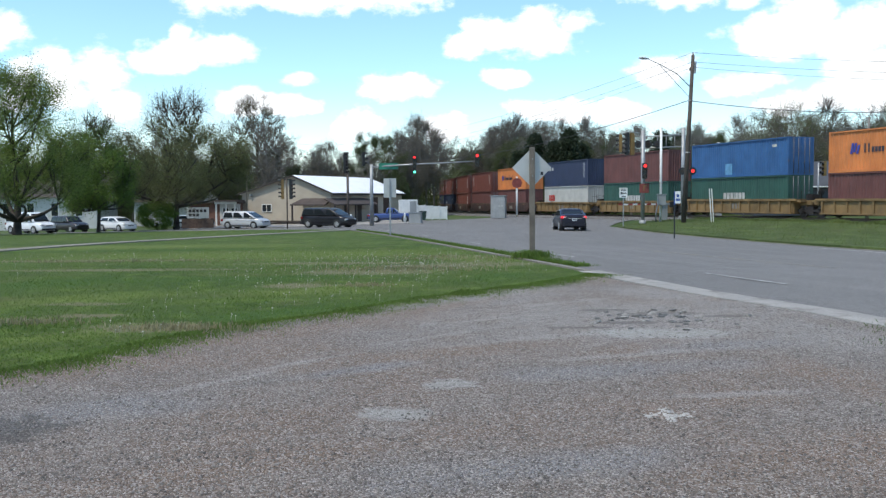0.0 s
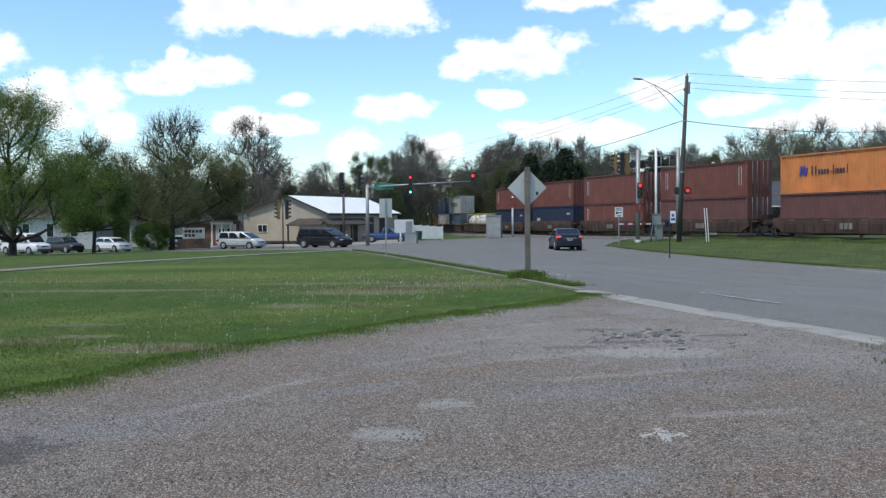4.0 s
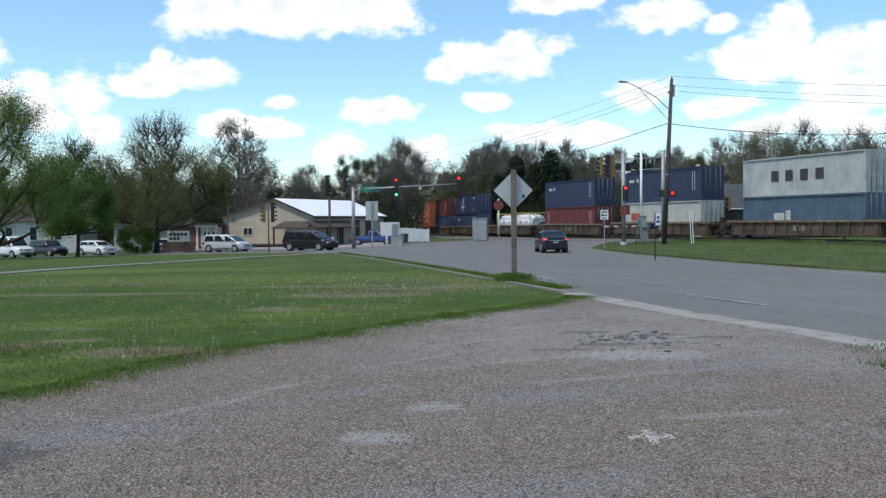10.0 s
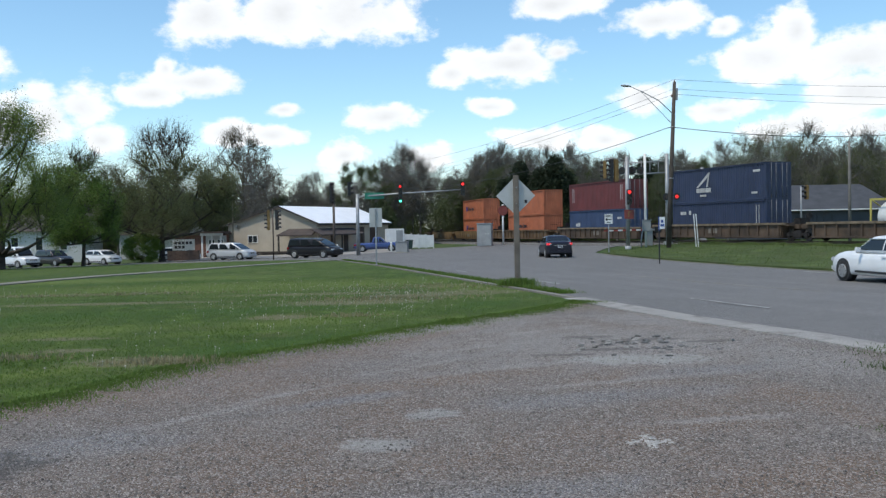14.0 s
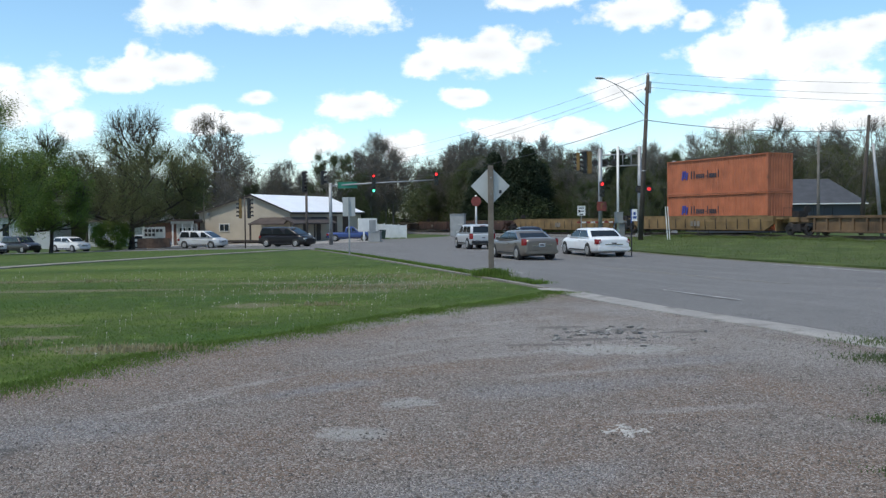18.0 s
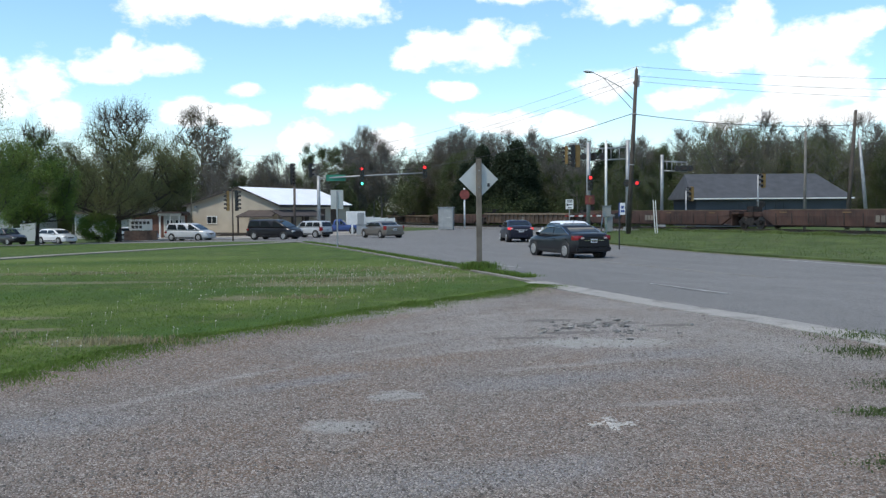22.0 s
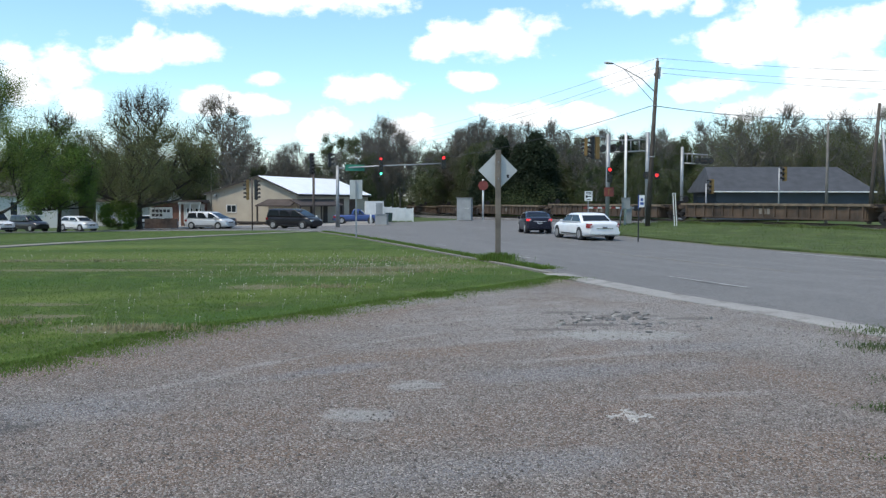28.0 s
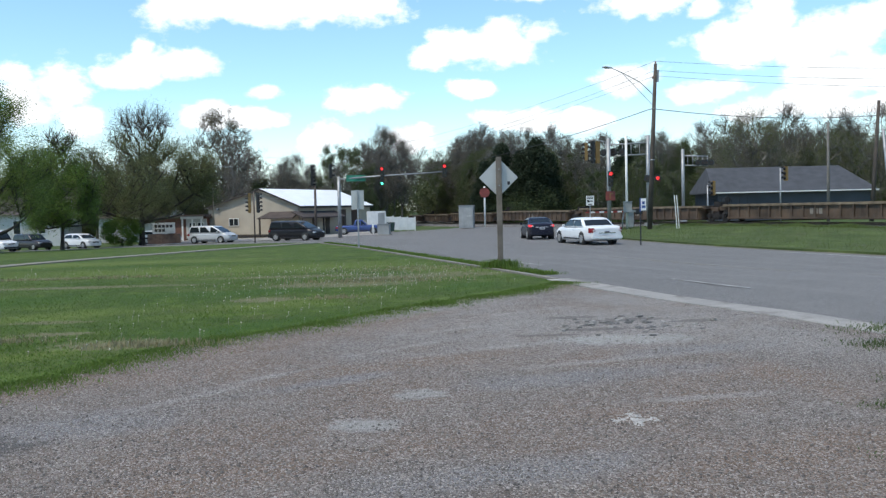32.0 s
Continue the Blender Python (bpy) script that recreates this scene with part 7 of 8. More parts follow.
def grow(rng, height, trunk_r, base, radius, profile, boughs, twigs, twig_r, lean=0.0, top=0.75, limbs=11, reach=1.0):
    """A trunk with limbs and boughs that reach into a crown of the given outline, and sprays of twigs that strive outwards and up.
    base: where the crown starts (share of height); profile: its half width at five heights (shares of radius); top: the trunk's end; reach: the sprays' length.
    Returns the mesh and the twig points."""
    pieces, tips = [], []
    crown_top = height - 0.6 * reach

    def inside(shell):
        f = rng.uniform(0.02, 1.0)
        r = radius * float(np.interp(f, [0, 0.25, 0.5, 0.75, 1.0], profile)) * (rng.uniform(0, 1) ** shell)
        a = rng.uniform(0, 2 * math.pi)
        z = crown_top * (base + (1 - base) * f)
        return Vector((math.cos(a) * r + lean * z, math.sin(a) * r, z))

    def bough(p, q, r0, r1, sides, n, bend):
        side = Vector(rng.normal(0, 1, 3)) * (q - p).length * bend
        flat = Vector((q.x - p.x, q.y - p.y, 0)) * 0.16
        pts = []
        for k in range(n + 1):
            f = k / n
            pts.append(p.lerp(q, f) + (side + flat) * math.sin(math.pi * f) + Vector(rng.normal(0, 0.03, 3)) * (0 < k < n))
        pieces.append((pts, [r0 + (r1 - r0) * k / n for k in range(n + 1)], sides))
        return pts

    trunk = [Vector((lean * z + 0.12 * math.sin(z * 0.6), 0.1 * math.sin(z * 0.45), z)) for z in np.linspace(-0.3, height * top, 8)]
    pieces.append((trunk, [trunk_r * (1.25 if k == 0 else 1 - 0.8 * k / 7) for k in range(8)], 8))
    nodes = [(p, trunk_r * (1 - 0.8 * k / 7)) for k, p in enumerate(trunk) if p.z > height * base * 0.5]

    def level(count, shell, r_far, sides, rise, n):
        made = []
        for _ in range(count):
            q = inside(shell)
            p, r = min(nodes, key=lambda nd: (nd[0] - q).length + max(0.0, nd[0].z + rise * (nd[0] - q).length - q.z) * 2.5)
            pts = bough(p, q, min(r * 0.7, r_far * 3.4), r_far * (0.3 if sides == 6 else 0.7), sides, n, 0.07)
            made += [(v, r_far * (2.4 - 1.4 * k / n)) for k, v in enumerate(pts) if k > 0]
        nodes.extend(made)
        return made

    level(limbs, 0.55, trunk_r * 0.24, 6, 1.0, 5)
    m = level(boughs, 0.45, max(trunk_r * 0.08, twig_r * 1.4), 4, 0.75, 4)
    starts = [v for v, _ in m]
    for _ in range(twigs):
        p = starts[int(rng.integers(0, len(starts)))]
        out = Vector((p.x - lean * p.z, p.y, 0)) / max(radius, 0.1)
        d = (out * 0.9 + Vector((0, 0, rng.uniform(0.1, 1.0))) + Vector(rng.normal(0, 0.42, 3))).normalized()
        length = reach * rng.uniform(0.5, 1.25)
        q = p + d * length * 0.55 + Vector(rng.normal(0, 0.06, 3)) * reach
        e = q + (d + Vector(rng.normal(0, 0.3, 3)) + Vector((0, 0, 0.25))).normalized() * length * 0.5
        pieces.append(([p, q, e], [twig_r, twig_r * 0.8, twig_r * 0.5], 3))
        g = q + (d + Vector(rng.normal(0, 0.55, 3)) + Vector((0, 0, 0.2))).normalized() * length * 0.42
        pieces.append(([q, g], [twig_r * 0.75, twig_r * 0.45], 3))
        tips += [q, e, g]
    v, f = [], []
    for pts, rad, sides in pieces:
        before = None
        for i, p in enumerate(pts):
            d = (pts[min(i + 1, len(pts) - 1)] - pts[max(i - 1, 0)]).normalized()
            a = d.orthogonal().normalized() if sides < 6 else (d.cross(Vector((0.3, 1, 0)))).normalized()
            b = d.cross(a)
            n0 = len(v)
            for k in range(sides):
                g = 6.2832 * k / sides
                w = p + (a * math.cos(g) + b * math.sin(g)) * rad[i]
                v.append((w.x, w.y, w.z))
            if before is not None:
                f += [(before + k, before + (k + 1) % sides, n0 + (k + 1) % sides, n0 + k) for k in range(sides)]
            before = n0
    me = bpy.data.meshes.new("trunk")
    me.from_pydata(v, [], f)
    for p in me.polygons:
        p.use_smooth = True
    return me, np.array([tuple(t) for t in tips])


def tree_template(seed, height, trunk_r, base, radius, profile, boughs, twigs, twig_r, leaves, count, leaf_size, leaf_spread, bark, cover=(0.6, 0.85, 0.15), lean=0.0, label="", top=0.75, limbs=11, reach=1.0, patchy=0.0):
    """cover: full leaf up to the first share of the height, thinning to the second, and how much is left at the top; patchy: share of the sprays that stay bare, in clumps."""
    rng = np.random.default_rng(seed)
    wood, ends = grow(rng, height, trunk_r, base, radius, profile, boughs, twigs, twig_r, lean, top, limbs, reach)
    t = thing("tree", label, "tree", "trees")
    wood.materials.append(bark)
    part("trunk", wood, None, t)
    keep = np.interp(ends[:, 2] / height, [cover[0], cover[1]], [1.0, cover[2]])
    if patchy:
        keep = keep * np.array([1.0 if noise.noise(Vector(p) * 0.75) > patchy - 0.45 else 0.06 for p in ends])
    tips = ends[rng.uniform(0, 1, len(ends)) < keep]
    me = leaf_cloud(rng, tips, count, leaf_spread, leaf_size)
    me.materials.append(LEAVES[leaves])
    part("crown", me, None, t)
    return t


def conifer_template(seed, height, radius, count):
    rng = np.random.default_rng(seed)
    t = thing("conifer", "dark evergreen cedar with a ragged pointed crown", "tree", "trees")
    part("trunk", Shape().tube([(0, 0, -0.2), (0, 0, height * 0.95)], [0.25, 0.03], 8), BARK, t)
    tips = []
    for k in range(260):
        f = rng.uniform(0, 1) ** 1.4
        z = 0.6 + f * (height - 0.6)
        r = radius * (1 - f) ** 0.75 * rng.uniform(0.35, 1.05) + 0.1
        a = rng.uniform(0, 2 * math.pi)
        tips.append((math.cos(a) * r, math.sin(a) * r, z + 0.15 * r))
    me = leaf_cloud(rng, tips, count, 0.3, 0.13)
    me.materials.append(LEAVES["dark"])
    part("crown", me, None, t)
    return t


def behind_track(x, y):
    """Shift a place beyond the crossing to the railway's far side."""
    if x > -0.012 * y and 95 < y < 175:
        near = track_near(x, y)[0]
        if near > -7.0:
            x += near + 7.0 + (y * 7.3) % 3.0
    return x


def place(t, x, y, turn, k, label=""):
    """Stand a copy of a tree; k is its size."""
    x = behind_track(x, y)
    ob = copy_thing(t, pose(x, y, land(x, y) - 0.12, 0, 0, turn))
    ob.scale = (k, k, k)
    if label:
        ob["label"] = label
    return ob


def stand(t, x, y, turn):
    t.matrix_basis = pose(x, y, land(x, y) - 0.1, 0, 0, turn)


def build_trees():
    big = tree_template(11, 12.8, 0.3, 0.17, 6.2, (0.8, 1.0, 0.95, 0.72, 0.35), 80, 2000, 0.01, "fresh", 120000, 0.06, 0.3, BARK, (0.85, 1.0, 0.6), reach=1.3, label="large spring tree with thin fresh green leaves on the lawn")
    stand(big, -32.9, 68.3, 40)
    maple = tree_template(12, 10.9, 0.17, 0.17, 3.5, (0.8, 1.0, 0.85, 0.6, 0.25), 70, 1500, 0.015, "dense", 75000, 0.062, 0.22, BARK, (0.6, 0.88, 0.06), reach=1.1, label="upright dense green maple beside the street")
    stand(maple, -31.4, 80.5, 0)
    spread = tree_template(13, 14.6, 0.36, 0.22, 7.2, (0.92, 1.08, 0.95, 0.58, 0.22), 110, 2300, 0.015, "olive", 135000, 0.062, 0.4, BARK, (0.58, 0.8, 0.03), lean=0.04, top=0.4, limbs=14, reach=1.5, label="old spreading tree with dark forked limbs and sparse olive leaves")
    stand(spread, -28.4, 94.0, 60)
    sparse = tree_template(14, 18.6, 0.36, 0.4, 5.4, (0.5, 0.85, 1.0, 0.9, 0.5), 60, 900, 0.026, "buds", 22000, 0.085, 0.2, BARK, (0.95, 1.0, 0.9), limbs=8, reach=1.3, label="tall sparse tree with budding twigs behind the houses")
    stand(sparse, -27.6, 132.0, 0)
    clump = tree_template(15, 13.0, 0.28, 0.3, 4.6, (0.6, 0.95, 1.0, 0.8, 0.45), 46, 700, 0.024, "clump", 52000, 0.075, 0.24, PALE_BARK, (0.95, 1.0, 0.8), limbs=8, patchy=0.35, label="tree with dark green clumps of leaves on pale limbs")
    stand(clump, -10.2, 132.0, 30)
    wood_a = tree_template(16, 13.0, 0.2, 0.14, 3.7, (0.8, 1.0, 0.9, 0.7, 0.35), 60, 1000, 0.02, "wood", 44000, 0.08, 0.34, PALE_BARK, (0.75, 0.95, 0.3), label="woodland tree with young yellow-green leaves")
    stand(wood_a, 12.0, 146.0, 0)
    wood_b = tree_template(17, 15.2, 0.19, 0.3, 3.0, (0.5, 0.9, 1.0, 0.85, 0.5), 55, 1000, 0.02, "buds", 5000, 0.07, 0.3, PALE_BARK, (0.5, 0.8, 0.3), top=0.85, reach=1.6, label="nearly bare woodland tree with grey upright twigs")
    stand(wood_b, 16.0, 148.0, 0)
    wood_c = tree_template(27, 15.2, 0.2, 0.1, 3.5, (0.8, 1.0, 0.9, 0.75, 0.4), 65, 1100, 0.02, "wood", 30000, 0.075, 0.4, PALE_BARK, (0.4, 0.62, 0.05), top=0.85, reach=1.6, label="woodland tree, leafy below and bare-twigged above")
    stand(wood_c, 19.0, 151.0, 0)
    round_ = tree_template(44, 13.8, 0.3, 0.2, 6.6, (0.7, 1.0, 1.0, 0.9, 0.6), 130, 1700, 0.014, "olive", 34000, 0.065, 0.34, PALE_BARK, (0.9, 1.0, 0.8), limbs=16, reach=1.3, top=0.42, label="broad tree with fine twigs and small new leaves")
    stand(round_, 42.6, 110.0, 0)
    cedar = conifer_template(19, 9.0, 2.6, 30000)
    stand(cedar, 11.0, 134.0, 0)
    rng = np.random.default_rng(5)
    # dark cedars beyond the crossing
    for x, y, k in ((13.6, 134, 1.28), (16.2, 132, 1.15), (18.2, 130, 1.32), (20.5, 133, 1.1), (31.0, 128, 1.25), (34.0, 130, 1.2)):
        place(cedar, x, y, rng.uniform(0, 360), k)
    # the wood behind the railway, row on row
    kinds = [wood_b, wood_c, wood_a, wood_b, wood_c, wood_b, clump]
    for row, (y0, k0) in enumerate(((138, 0.78), (147, 0.9), (156, 0.98), (168, 1.06))):
        for i in range(24):
            az = -2 + i * 1.6 + rng.uniform(-0.6, 0.6)
            y = y0 + rng.uniform(-4, 4) - max(0, az - 14) * 1.6
            x = y * math.tan(radians(az))
            place(kinds[int(rng.integers(0, 7))], x, y, rng.uniform(0, 360), k0 * rng.uniform(0.8, 1.15))
    # the wood closes behind the railway where it bends away
    for x, y, k in ((8.0, 150, 0.95), (10.5, 158, 1.0), (7.5, 165, 1.05), (12.5, 167, 1.0), (6.5, 178, 1.0), (9.5, 185, 1.1), (5.8, 195, 1.05), (4.6, 205, 1.1), (5.4, 216, 1.15), (14.5, 160, 1.0), (16.5, 172, 1.1), (-7.0, 190, 1.1), (-4.5, 200, 1.1), (2.0, 232, 1.25), (-2.5, 236, 1.25)):
        place((wood_a, wood_b, wood_c)[int(rng.integers(0, 3))], x, y, rng.uniform(0, 360), k)
    # left: trees behind the street and the beige building
    for row, (y0, k0) in enumerate(((128, 0.58), (142, 0.7), (160, 0.84))):
        for i in range(17):
            az = -31 + i * 1.75 + rng.uniform(-0.6, 0.6)
            y = y0 + rng.uniform(-4, 4)
            x = y * math.tan(radians(az))
            if -13 < az < -5 and row == 0:
                y += 8
            place(kinds[int(rng.integers(0, 7))], x, y, rng.uniform(0, 360), k0 * rng.uniform(0.8, 1.2))
    for x, y, k in ((-24.0, 120.0, 0.9), (-35.5, 118.0, 0.8), (-19.0, 134.0, 0.75)):
        place((wood_a, maple, spread, round_, wood_b)[int(rng.integers(0, 5))], x, y, rng.uniform(0, 360), k)
    # grey and olive crowns that fill the gaps between the trees of the street
    for i in range(22):
        az = -29.5 + i * 0.72 + rng.uniform(-0.3, 0.3)
        y = 127 + rng.uniform(-4, 9)
        place((wood_c, wood_a, wood_c, wood_b)[int(rng.integers(0, 4))], y * math.tan(radians(az)), y, rng.uniform(0, 360), rng.uniform(0.68, 0.86))
    # tall bare ones over the beige building's roof
    for i in range(15):
        az = -3.0 + i * 0.95 + rng.uniform(-0.3, 0.3)
        y = 158 + rng.uniform(-4, 6)
        place(wood_b, y * math.tan(radians(az)), y, rng.uniform(0, 360), rng.uniform(0.98, 1.14))
    for az, k in ((-12.6, 0.74), (-11.2, 0.8), (-9.6, 0.78), (-8.3, 0.72), (-7.2, 0.82), (-3.0, 0.8), (-1.6, 0.85)):
        place(wood_b, 146 * math.tan(radians(az)), 146, rng.uniform(0, 360), k)
    # behind the grey-roofed house
    for x, y, k in ((37.0, 122.0, 0.85), (44.0, 119.0, 0.9), (48.0, 116.0, 0.85), (50.5, 119.0, 1.0), (55.0, 112.0, 0.9), (66.0, 104.0, 0.95), (70.0, 98.0, 0.95), (33.0, 118.0, 0.8), (29.5, 112.0, 0.72)):
        place((wood_c, wood_a, wood_b)[int(rng.integers(0, 3))], x, y, rng.uniform(0, 360), k)
    place(round_, 52.0, 104.0, 40, 0.75)
    place(wood_a, 58.0, 100.0, 80, 0.8)
    place(wood_a, 63.0, 92.0, 10, 0.8)
    place(wood_b, 60.0, 112.0, 80, 0.95)
    place(wood_a, 27.0, 108.0, 10, 0.6)
    place(wood_a, 26.0, 100.0, 130, 0.5)
    place(clump, 23.5, 112.0, 10, 0.55)
    place(wood_a, 25.4, 91.0, 50, 0.4)
    place(wood_a, 27.8, 94.0, 200, 0.44)
    # undergrowth at the wood's foot, and the depth of the wood behind it, each one mass of leaves
    pts = []
    for i in range(1750):
        az = rng.uniform(-34, 38)
        y = rng.uniform(124, 150) if az < 14 else rng.uniform(106, 130)
        x = y * math.tan(radians(az))
        if -27 < x < -1 and y < 128:
            continue
        if x > -2.5 and track_near(x, y)[0] > -4.5:
            x += track_near(x, y)[0] + rng.uniform(4.5, 11.0)
        h = rng.uniform(0.4, 5.0)
        pts.append((x, y, land(x, y) + h * rng.uniform(0.1, 1.0)))
    me = leaf_cloud(rng, pts, 170000, 0.8, 0.11)
    me.materials.append(LEAVES["shrub"])
    tagged(new("undergrowth", me), "tangled green undergrowth along the wood's edge", "undergrowth", "", "stuff")
    pts = []
    for i in range(2600):
        az = rng.uniform(-40, 44)
        y = rng.uniform(175, 205)
        x = y * math.tan(radians(az))
        pts.append((x, y, land(x, y) + rng.uniform(0.0, 1.0) ** 0.8 * (7.0 + 1.5 * math.sin(az * 0.7))))
    me = leaf_cloud(rng, pts, 150000, 0.9, 0.24)
    me.materials.append(LEAVES["wood"])
    tagged(new("far_wood", me), "dense far woodland in young leaf", "wood", "", "stuff")
    # the round dark bush by the street
    bush_pts = []
    for i in range(240):
        v = Vector(rng.normal(0, 1, 3)).normalized() * rng.uniform(0.75, 1.0)
        bush_pts.append((v.x * 2.0 * (1 + 0.12 * math.sin(i)), v.y * 1.6, 1.45 + v.z * 1.45 * (1 + 0.1 * math.cos(i * 1.7))))
    b = thing("bush", "round dark green clipped bush beside the street", "bush")
    x, y = -29.8, 92.0
    b.matrix_basis = pose(x, y, land(x, y))
    me = leaf_cloud(rng, bush_pts, 16000, 0.16, 0.07)
    me.materials.append(LEAVES["dense"])
    part("foliage", me, None, b)
    stems, _ = grow(rng, 1.9, 0.06, 0.1, 0.9, (0.6, 1.0, 1.0, 0.8, 0.4), 12, 60, 0.008, reach=0.4)
    stems.name = "stems"
    stems.materials.append(BARK)
    part("stems", stems, None, b)


build_trees()

# ---- grass, stones and weeds underfoot ----
BLADE = leaf_mat("grass_blades", (0.068, 0.122, 0.017), (0.112, 0.165, 0.034))
VERGE_BLADE = leaf_mat("verge_blades", (0.08, 0.115, 0.028), (0.128, 0.16, 0.052))
DRY_BLADE = leaf_mat("dry_blades", (0.2, 0.17, 0.09), (0.28, 0.25, 0.15))
LAWN_EDGE = [(2.95, 18.6), (2.6, 17.8), (1.8, 16.95), (0.65, 15.56), (-0.45, 14.3), (-1.72, 12.4), (-2.75, 11.2), (-3.4, 10.2), (-3.7, 9.1), (-4.2, 8.35), (-5.4, 7.0), (-9, 4.5)]


def along(line, f):
    """A point at the share f of a line's length, and its direction."""
    seg = [math.hypot(b[0] - a[0], b[1] - a[1]) for a, b in zip(line, line[1:])]
    d = f * sum(seg)
    for (a, b), s in zip(zip(line, line[1:]), seg):
        if d <= s:
            return a[0] + (b[0] - a[0]) * d / s, a[1] + (b[1] - a[1]) * d / s, (b[0] - a[0]) / s, (b[1] - a[1]) / s
        d -= s
    a, b = line[-2:]
    return b[0], b[1], (b[0] - a[0]) / seg[-1], (b[1] - a[1]) / seg[-1]


def blades(name, spots, label, material, width=0.006, lean=0.5):
    """Grass blades as bent two-piece strips; spots: (x, y, height)."""
    rng = np.random.default_rng(len(spots))
    s = np.array(spots)
    n = len(s)
    z = np.array([land(x, y) for x, y in s[:, :2]]) - 0.03
    h = s[:, 2]
    a, b = rng.uniform(0, 6.2832, n), rng.uniform(0, 6.2832, n)
    w = width * rng.uniform(0.7, 1.5, n) * (1 + h * 3)
    k = lean * h * rng.uniform(0.2, 1.0, n)
    dx, dy, bx, by = np.cos(a) * w, np.sin(a) * w, np.cos(b) * k, np.sin(b) * k
    x, y = s[:, 0], s[:, 1]
    rows = [(x - dx, y - dy, z), (x + dx, y + dy, z), (x + dx * 0.8 + bx * 0.4, y + dy * 0.8 + by * 0.4, z + h * 0.65), (x - dx * 0.8 + bx * 0.4, y - dy * 0.8 + by * 0.4, z + h * 0.65), (x + bx, y + by, z + h)]
    v = np.stack([np.stack(r, 1) for r in rows], 1).reshape(-1, 3)
    i = np.arange(n)[:, None] * 5
    f = (i + np.array([[0, 1, 2, 3]])).tolist() + (i + np.array([[3, 2, 4]])).tolist()
    me = bpy.data.meshes.new(name)
    me.from_pydata(v.tolist(), [], f)
    me.materials.append(material)
    tagged(new(name, me), label, "grass", "", "stuff")


LAWN_LIMIT = ([4.5, 7.0, 8.35, 9.1, 10.2, 11.2, 12.3, 14.2, 15.56, 16.95, 18.6, 19.5, 32.1, 46.8], [-9, -5.4, -4.2, -3.7, -3.15, -2.4, -1.45, -0.31, 0.65, 1.8, 2.9, 3.0, 0.2, -2.9])
BARE = [(-3.7, 11.0, 1.0, 0.5), (-2.8, 16.3, 0.7, 0.5), (-1.7, 19.3, 1.6, 0.7), (-7.5, 20.4, 3.0, 0.4), (-0.4, 21.2, 1.2, 0.6), (-4.9, 12.2, 0.5, 0.25)]


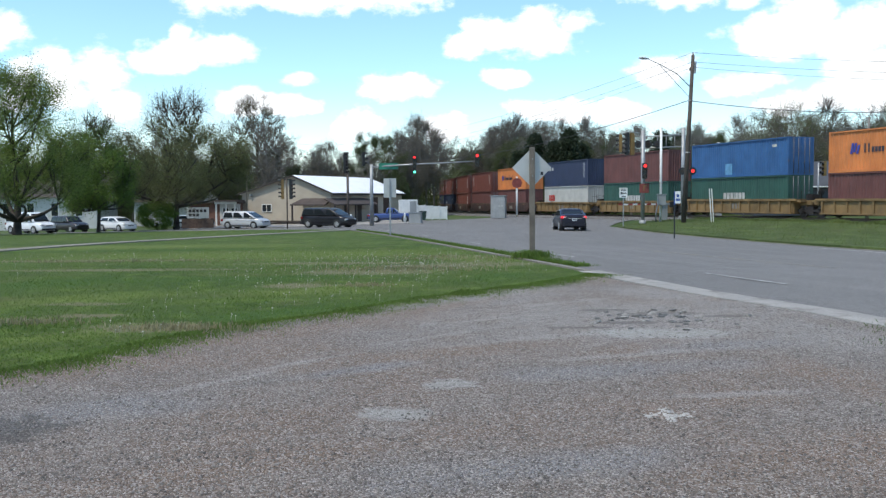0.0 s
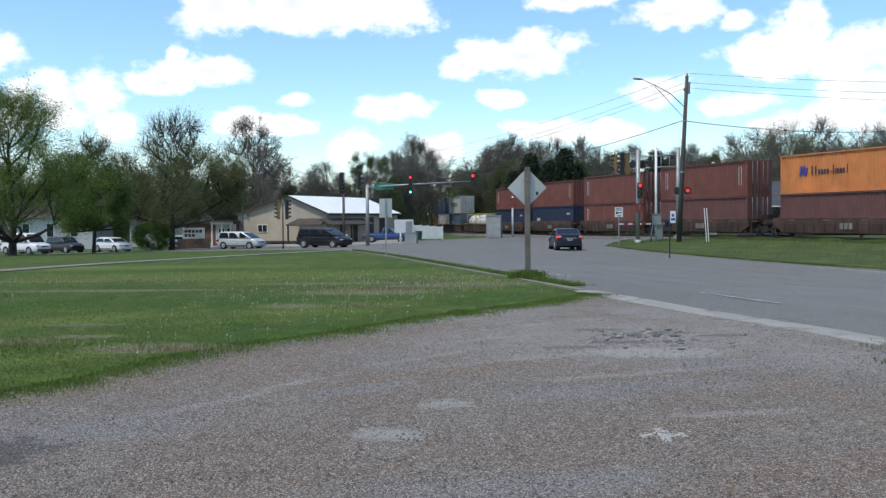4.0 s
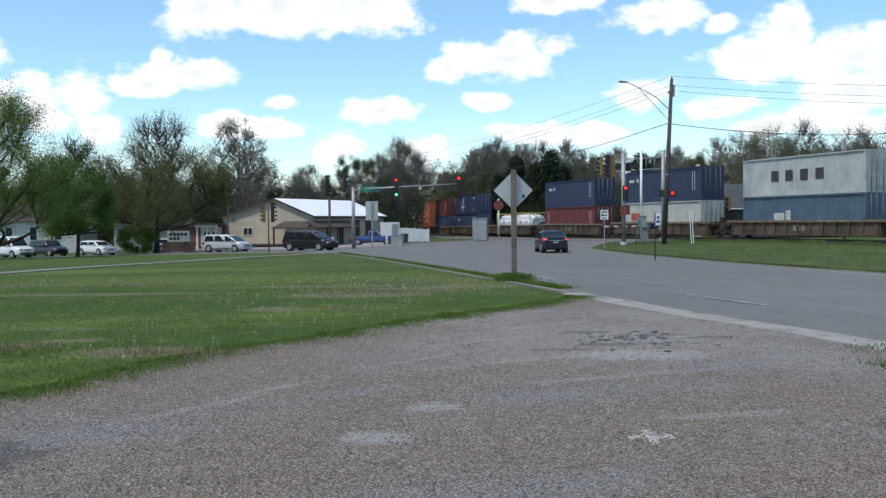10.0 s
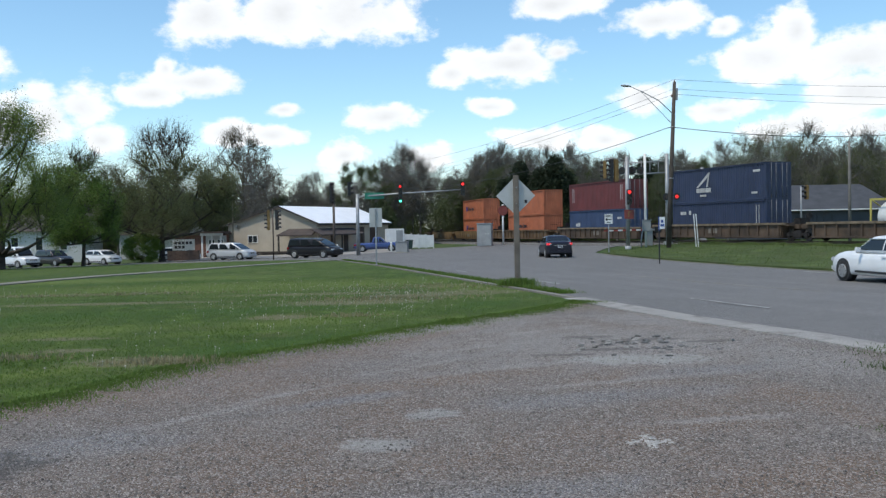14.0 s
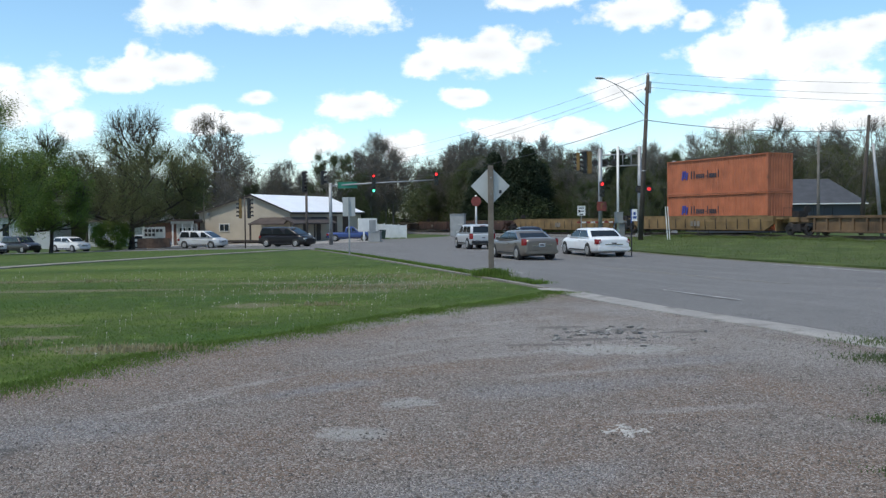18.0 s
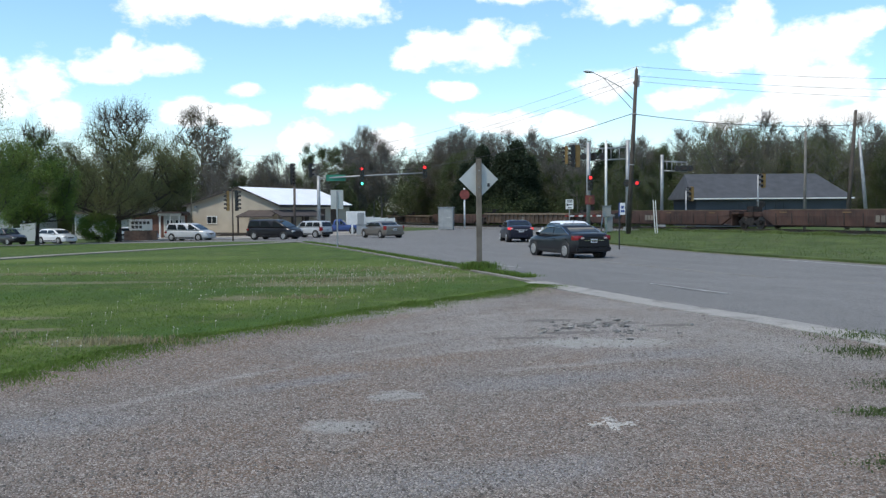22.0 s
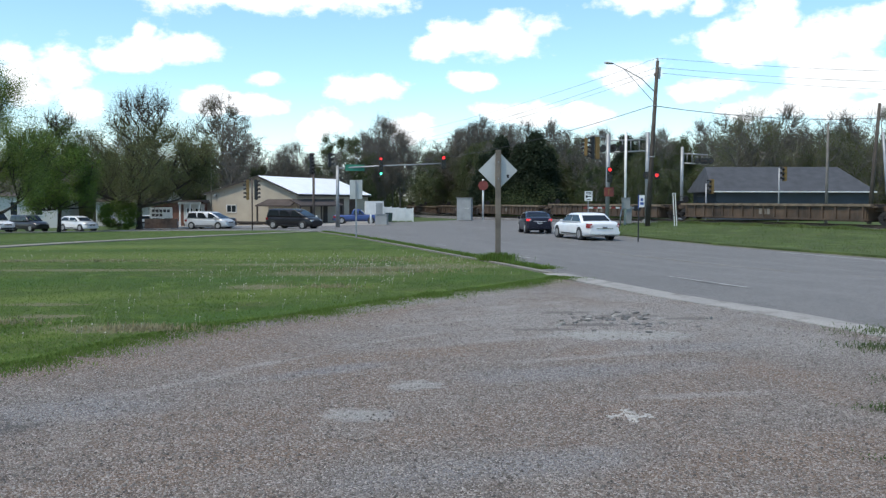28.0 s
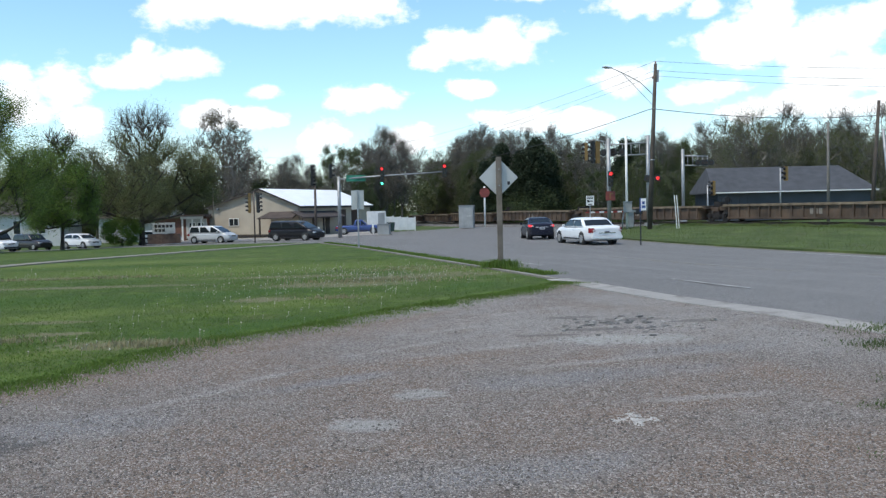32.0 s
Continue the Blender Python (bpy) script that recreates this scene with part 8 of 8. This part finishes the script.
def build_grass():
    rng = np.random.default_rng(8)
    spots = []
    # ragged fringe along the gravel: lush clumps, thin between them
    while len(spots) < 34000:
        f = rng.uniform(0, 1)
        x, y, dx, dy = along(LAWN_EDGE, f)
        n = noise.noise(Vector((x * 1.1, y * 1.1, 0)))
        o = -abs(rng.normal(0.0, 0.34)) + 0.05 + n * 0.16 + rng.normal(0, 0.03)
        lush = noise.noise(Vector((x * 2.1 + 5, y * 2.1, 4)))
        if lush < -0.15 and rng.uniform(0, 1) < 0.5:
            continue
        spots.append((x + dy * o, y - dx * o, rng.uniform(0.012, 0.04) + max(0.0, lush) * 0.055 * math.exp(-((o + 0.12) / 0.22) ** 2)))
    # lawn, thinner with distance
    while len(spots) < 105000:
        y = 7.0 + 26.0 * rng.uniform(0, 1) ** 2.0
        x = y * rng.uniform(-0.56, 0.16)
        if x > np.interp(y, *LAWN_LIMIT) - 0.1:
            continue
        bare = min(math.hypot((x - cx) / rx, (y - cy) / ry) for cx, cy, rx, ry in BARE)
        if bare < 1.0 and rng.uniform(0, 1) > 0.12 + 0.5 * bare:
            continue
        spots.append((x, y, rng.uniform(0.016, 0.034) + 0.02 * max(0.0, noise.noise(Vector((x * 0.8, y * 0.5, 9))))))
    blades("lawn_blades", spots, "short green grass blades of the lawn", BLADE, 0.0034, 1.0)
    # rank grass outside the kerb and round the sign's foot
    rank = []
    for _ in range(15000):
        x, y, dx, dy = along([(2.9, 20.6), (0.36, 32.1), (-2.8, 46.8), (-6.3, 61.5)], rng.uniform(0, 1) ** 1.3)
        o = 0.1 + abs(rng.normal(0.05, 0.2))
        rank.append((x + dy * o, y - dx * o, rng.uniform(0.04, 0.1)))
    for _ in range(1500):
        a, r = rng.uniform(0, 6.28), abs(rng.normal(0, 0.28))
        rank.append((2.36 + math.cos(a) * r, 24.3 + math.sin(a) * r, rng.uniform(0.1, 0.26)))
    blades("rank_grass", rank, "rank uncut grass outside the kerb", BLADE, 0.005)
    # verge by the railway
    v = []
    for _ in range(20000):
        y = rng.uniform(24, 74)
        x0 = np.interp(y, [18, 28.5, 33.4, 37, 42, 47.5, 54, 60, 66, 70, 74], [18.5, 17.1, 16.5, 15.8, 15.0, 13.9, 12.7, 12.4, 12.7, 14.2, 17.5])
        x1 = float(np.interp(y, [24, 46, 53, 61.5, 68, 74], [37.2, 30.9, 29.1, 26.9, 24.0, 21.4]))
        x = rng.uniform(x0 + 0.05, max(x1, x0 + 1.0))
        v.append((x, y, rng.uniform(0.05, 0.14)))
    # long grass along the verge's crest
    for _ in range(9000):
        y = rng.uniform(45, 74)
        x = float(np.interp(y, [46, 53, 61.5, 68, 74], [30.9, 29.1, 26.9, 24.0, 21.4])) - abs(rng.normal(0, 0.5)) - 0.1
        v.append((x, y, rng.uniform(0.12, 0.26) * (1.0 + 0.7 * noise.noise(Vector((x, y * 0.4, 1))))))
    blades("verge_blades", v, "long green grass of the railway verge", VERGE_BLADE, 0.006, 1.0)
    # tufts at the lot's far side
    t = []
    for cx, cy, rx, ry, tall in ((5.1, 9.4, 0.6, 0.5, 0.05), (3.75, 6.6, 0.45, 0.2, 0.03), (5.8, 10.6, 0.9, 0.6, 0.05), (4.5, 7.6, 0.5, 0.35, 0.036), (3.2, 5.3, 0.4, 0.2, 0.028)):
        for _ in range(700):
            t.append((cx + rng.normal(0, 0.4) * rx, cy + rng.normal(0, 0.4) * ry, rng.uniform(0.0, tall)))
    blades("lot_weeds", t, "low green weeds creeping over the gravel", leaf_mat("weed_leaves", (0.045, 0.075, 0.022), (0.08, 0.105, 0.04)), 0.0045, 1.2)
    # dry stalks in the lawn's bare strips
    d = []
    for cx, cy, rx, ry, k in ((-3.2, 10.9, 0.9, 0.3, 500), (-1.0, 20.0, 2.2, 0.9, 900), (-9.0, 24.0, 4.5, 0.7, 800), (-1.5, 16.2, 0.6, 0.25, 250), (0.2, 24.5, 2.2, 1.6, 700), (-5.4, 11.5, 0.8, 0.3, 350)):
        for _ in range(k):
            d.append((cx + rng.normal(0, 0.5) * rx, cy + rng.normal(0, 0.5) * ry, rng.uniform(0.03, 0.09)))
    blades("dry_stalks", d, "dry straw-coloured stalks in the lawn", DRY_BLADE, 0.006)


def build_dandelions():
    """Seed heads on stalks, too many to count."""
    rng = np.random.default_rng(21)
    sh = Shape()
    for _ in range(620):
        k = rng.uniform(0, 1)
        if k < 0.5:
            x, y = rng.normal(-0.8, 1.6), rng.normal(21.5, 2.6)
        elif k < 0.75:
            x, y = rng.uniform(-14, -2), rng.normal(25, 2.5)
        else:
            x, y = rng.uniform(-4.6, 0), rng.uniform(10, 19)
        ex = np.interp(y, [8.35, 10.2, 12.3, 15.56, 18.6, 19.5, 32.1], [-4.2, -3.15, -1.45, 0.65, 2.9, 3.0, 0.2])
        if x > ex - 0.4:
            continue
        h, z = rng.uniform(0.045, 0.1), land(x, y) - 0.02
        r = rng.uniform(0.007, 0.015)
        sh.tube([(x, y, z), (x + 0.01, y, z + h)], 0.0014, 3)
        p = Vector((x + 0.01, y, z + h + r))
        q = [p + Vector(o) * r for o in ((1, 0, 0), (-1, 0, 0), (0, 1, 0), (0, -1, 0), (0, 0, 1), (0, 0, -1))]
        vs = [sh.bm.verts.new(o) for o in q]
        for a, b, c in ((0, 2, 4), (2, 1, 4), (1, 3, 4), (3, 0, 4), (2, 0, 5), (1, 2, 5), (3, 1, 5), (0, 3, 5)):
            sh.bm.faces.new((vs[a], vs[b], vs[c]))
    tagged(part("dandelions", sh, mat("seed_down", (0.46, 0.44, 0.36), 0.9, bump=0)), "white dandelion seed heads scattered over the lawn", "flowers", "", "stuff")


def build_stones():
    """Loose stones on the lot."""
    rng = np.random.default_rng(33)
    v, f = [], []
    tris = ((0, 2, 4), (2, 1, 4), (1, 3, 4), (3, 0, 4), (2, 0, 5), (1, 2, 5), (3, 1, 5), (0, 3, 5))
    k = 0
    while k < 30000:
        y = 3.9 + 11.0 * rng.uniform(0, 1) ** 1.7
        x = y * rng.uniform(-0.62, 0.6)
        ex = np.interp(y, [4.5, 7.0, 8.35, 9.1, 10.2, 11.2, 12.3, 14.2, 15.56], [-9, -5.4, -4.2, -3.7, -3.15, -2.4, -1.45, -0.31, 0.65])
        if x < ex or x > np.interp(y, [3, 6, 12.2, 15], [7.2, 6.6, 5.0, 4.0]):
            continue
        r = 0.006 + 0.009 * rng.uniform(0, 1) ** 2.2
        a = rng.uniform(0, 6.28)
        c, s = math.cos(a), math.sin(a)
        z = land(x, y) - 0.05 + r * 0.25
        n = len(v)
        for px_, py_, pz_ in ((1, 0, 0), (-1, 0, 0), (0, 1, 0), (0, -1, 0), (0, 0, 0.7), (0, 0, -0.7)):
            j = rng.uniform(0.7, 1.2)
            v.append((x + (px_ * c - py_ * s) * r * j, y + (px_ * s + py_ * c) * r * 0.8 * j, z + pz_ * r * j))
        f += [(n + p, n + q, n + w) for p, q, w in tris]
        k += 1
    me = bpy.data.meshes.new("loose_stones")
    me.from_pydata(v, [], f)
    me.materials.append(mat("stone_bits", (0.25, 0.225, 0.205), 0.9, 0, 0.25, 3.0, island=0.55, bump=0))
    tagged(new("loose_stones", me), "loose crushed stones of grey and reddish tones", "gravel", "", "stuff")


def build_rubble():
    rng = np.random.default_rng(4)
    lump = thing("broken_asphalt", "crumbled lumps of old asphalt at the lot's mouth", "rubble")
    for k in range(60):
        x, y = rng.normal(2.75, 0.6), rng.normal(11.9, 0.4)
        r = rng.uniform(0.015, 0.06)
        sh = Shape().box(-r, r, -r * 0.8, r * 0.8, 0, r * 0.5, bevel=r * 0.2)
        sh.moved(pose(x, y, land(x, y) - 0.055, rng.uniform(-12, 12), rng.uniform(-12, 12), rng.uniform(0, 360)))
        part("lump", sh, ASPHALT if k % 3 else PALE_GRAVEL, lump)


def build_crumbs():
    """Crumbled plaster strewn over the stones in a rough cross."""
    rng = np.random.default_rng(12)
    sh = Shape()
    for k in range(130):
        if k < 60:
            x, y = rng.uniform(1.42, 1.76), 6.5 + rng.normal(0, 0.035)
        elif k < 110:
            x, y = 1.6 + rng.normal(0, 0.025), rng.uniform(6.32, 6.72)
        else:
            x, y = rng.normal(1.66, 0.07), rng.normal(6.6, 0.07)
        r = rng.uniform(0.005, 0.013)
        z = land(x, y) - 0.052
        sh.box(-r, r, -r * 0.8, r * 0.8, 0.0, r * 0.7, pose(x, y, z, rng.uniform(-20, 20), rng.uniform(-20, 20), rng.uniform(0, 360)))
    tagged(part("plaster_crumbs", sh, mat("plaster_white", (0.5, 0.48, 0.45), 0.9, 0, 0.15, 8.0, bump=0)), "crumbled white plaster strewn over the gravel", "debris", "", "stuff")


build_grass()
build_crumbs()
build_dandelions()
build_stones()
build_rubble()


# ---- what moves ----
def motions():
    times = [0.0] + [1.0 * k for k in range(1, 32)] + [32.0]
    for ob, u, lift in ROLLING:
        walk(ob, [(t, roll_pose(u, lift, t)) for t in times])
    for ob, rows in DRIVES:
        walk(ob, rows)


motions()
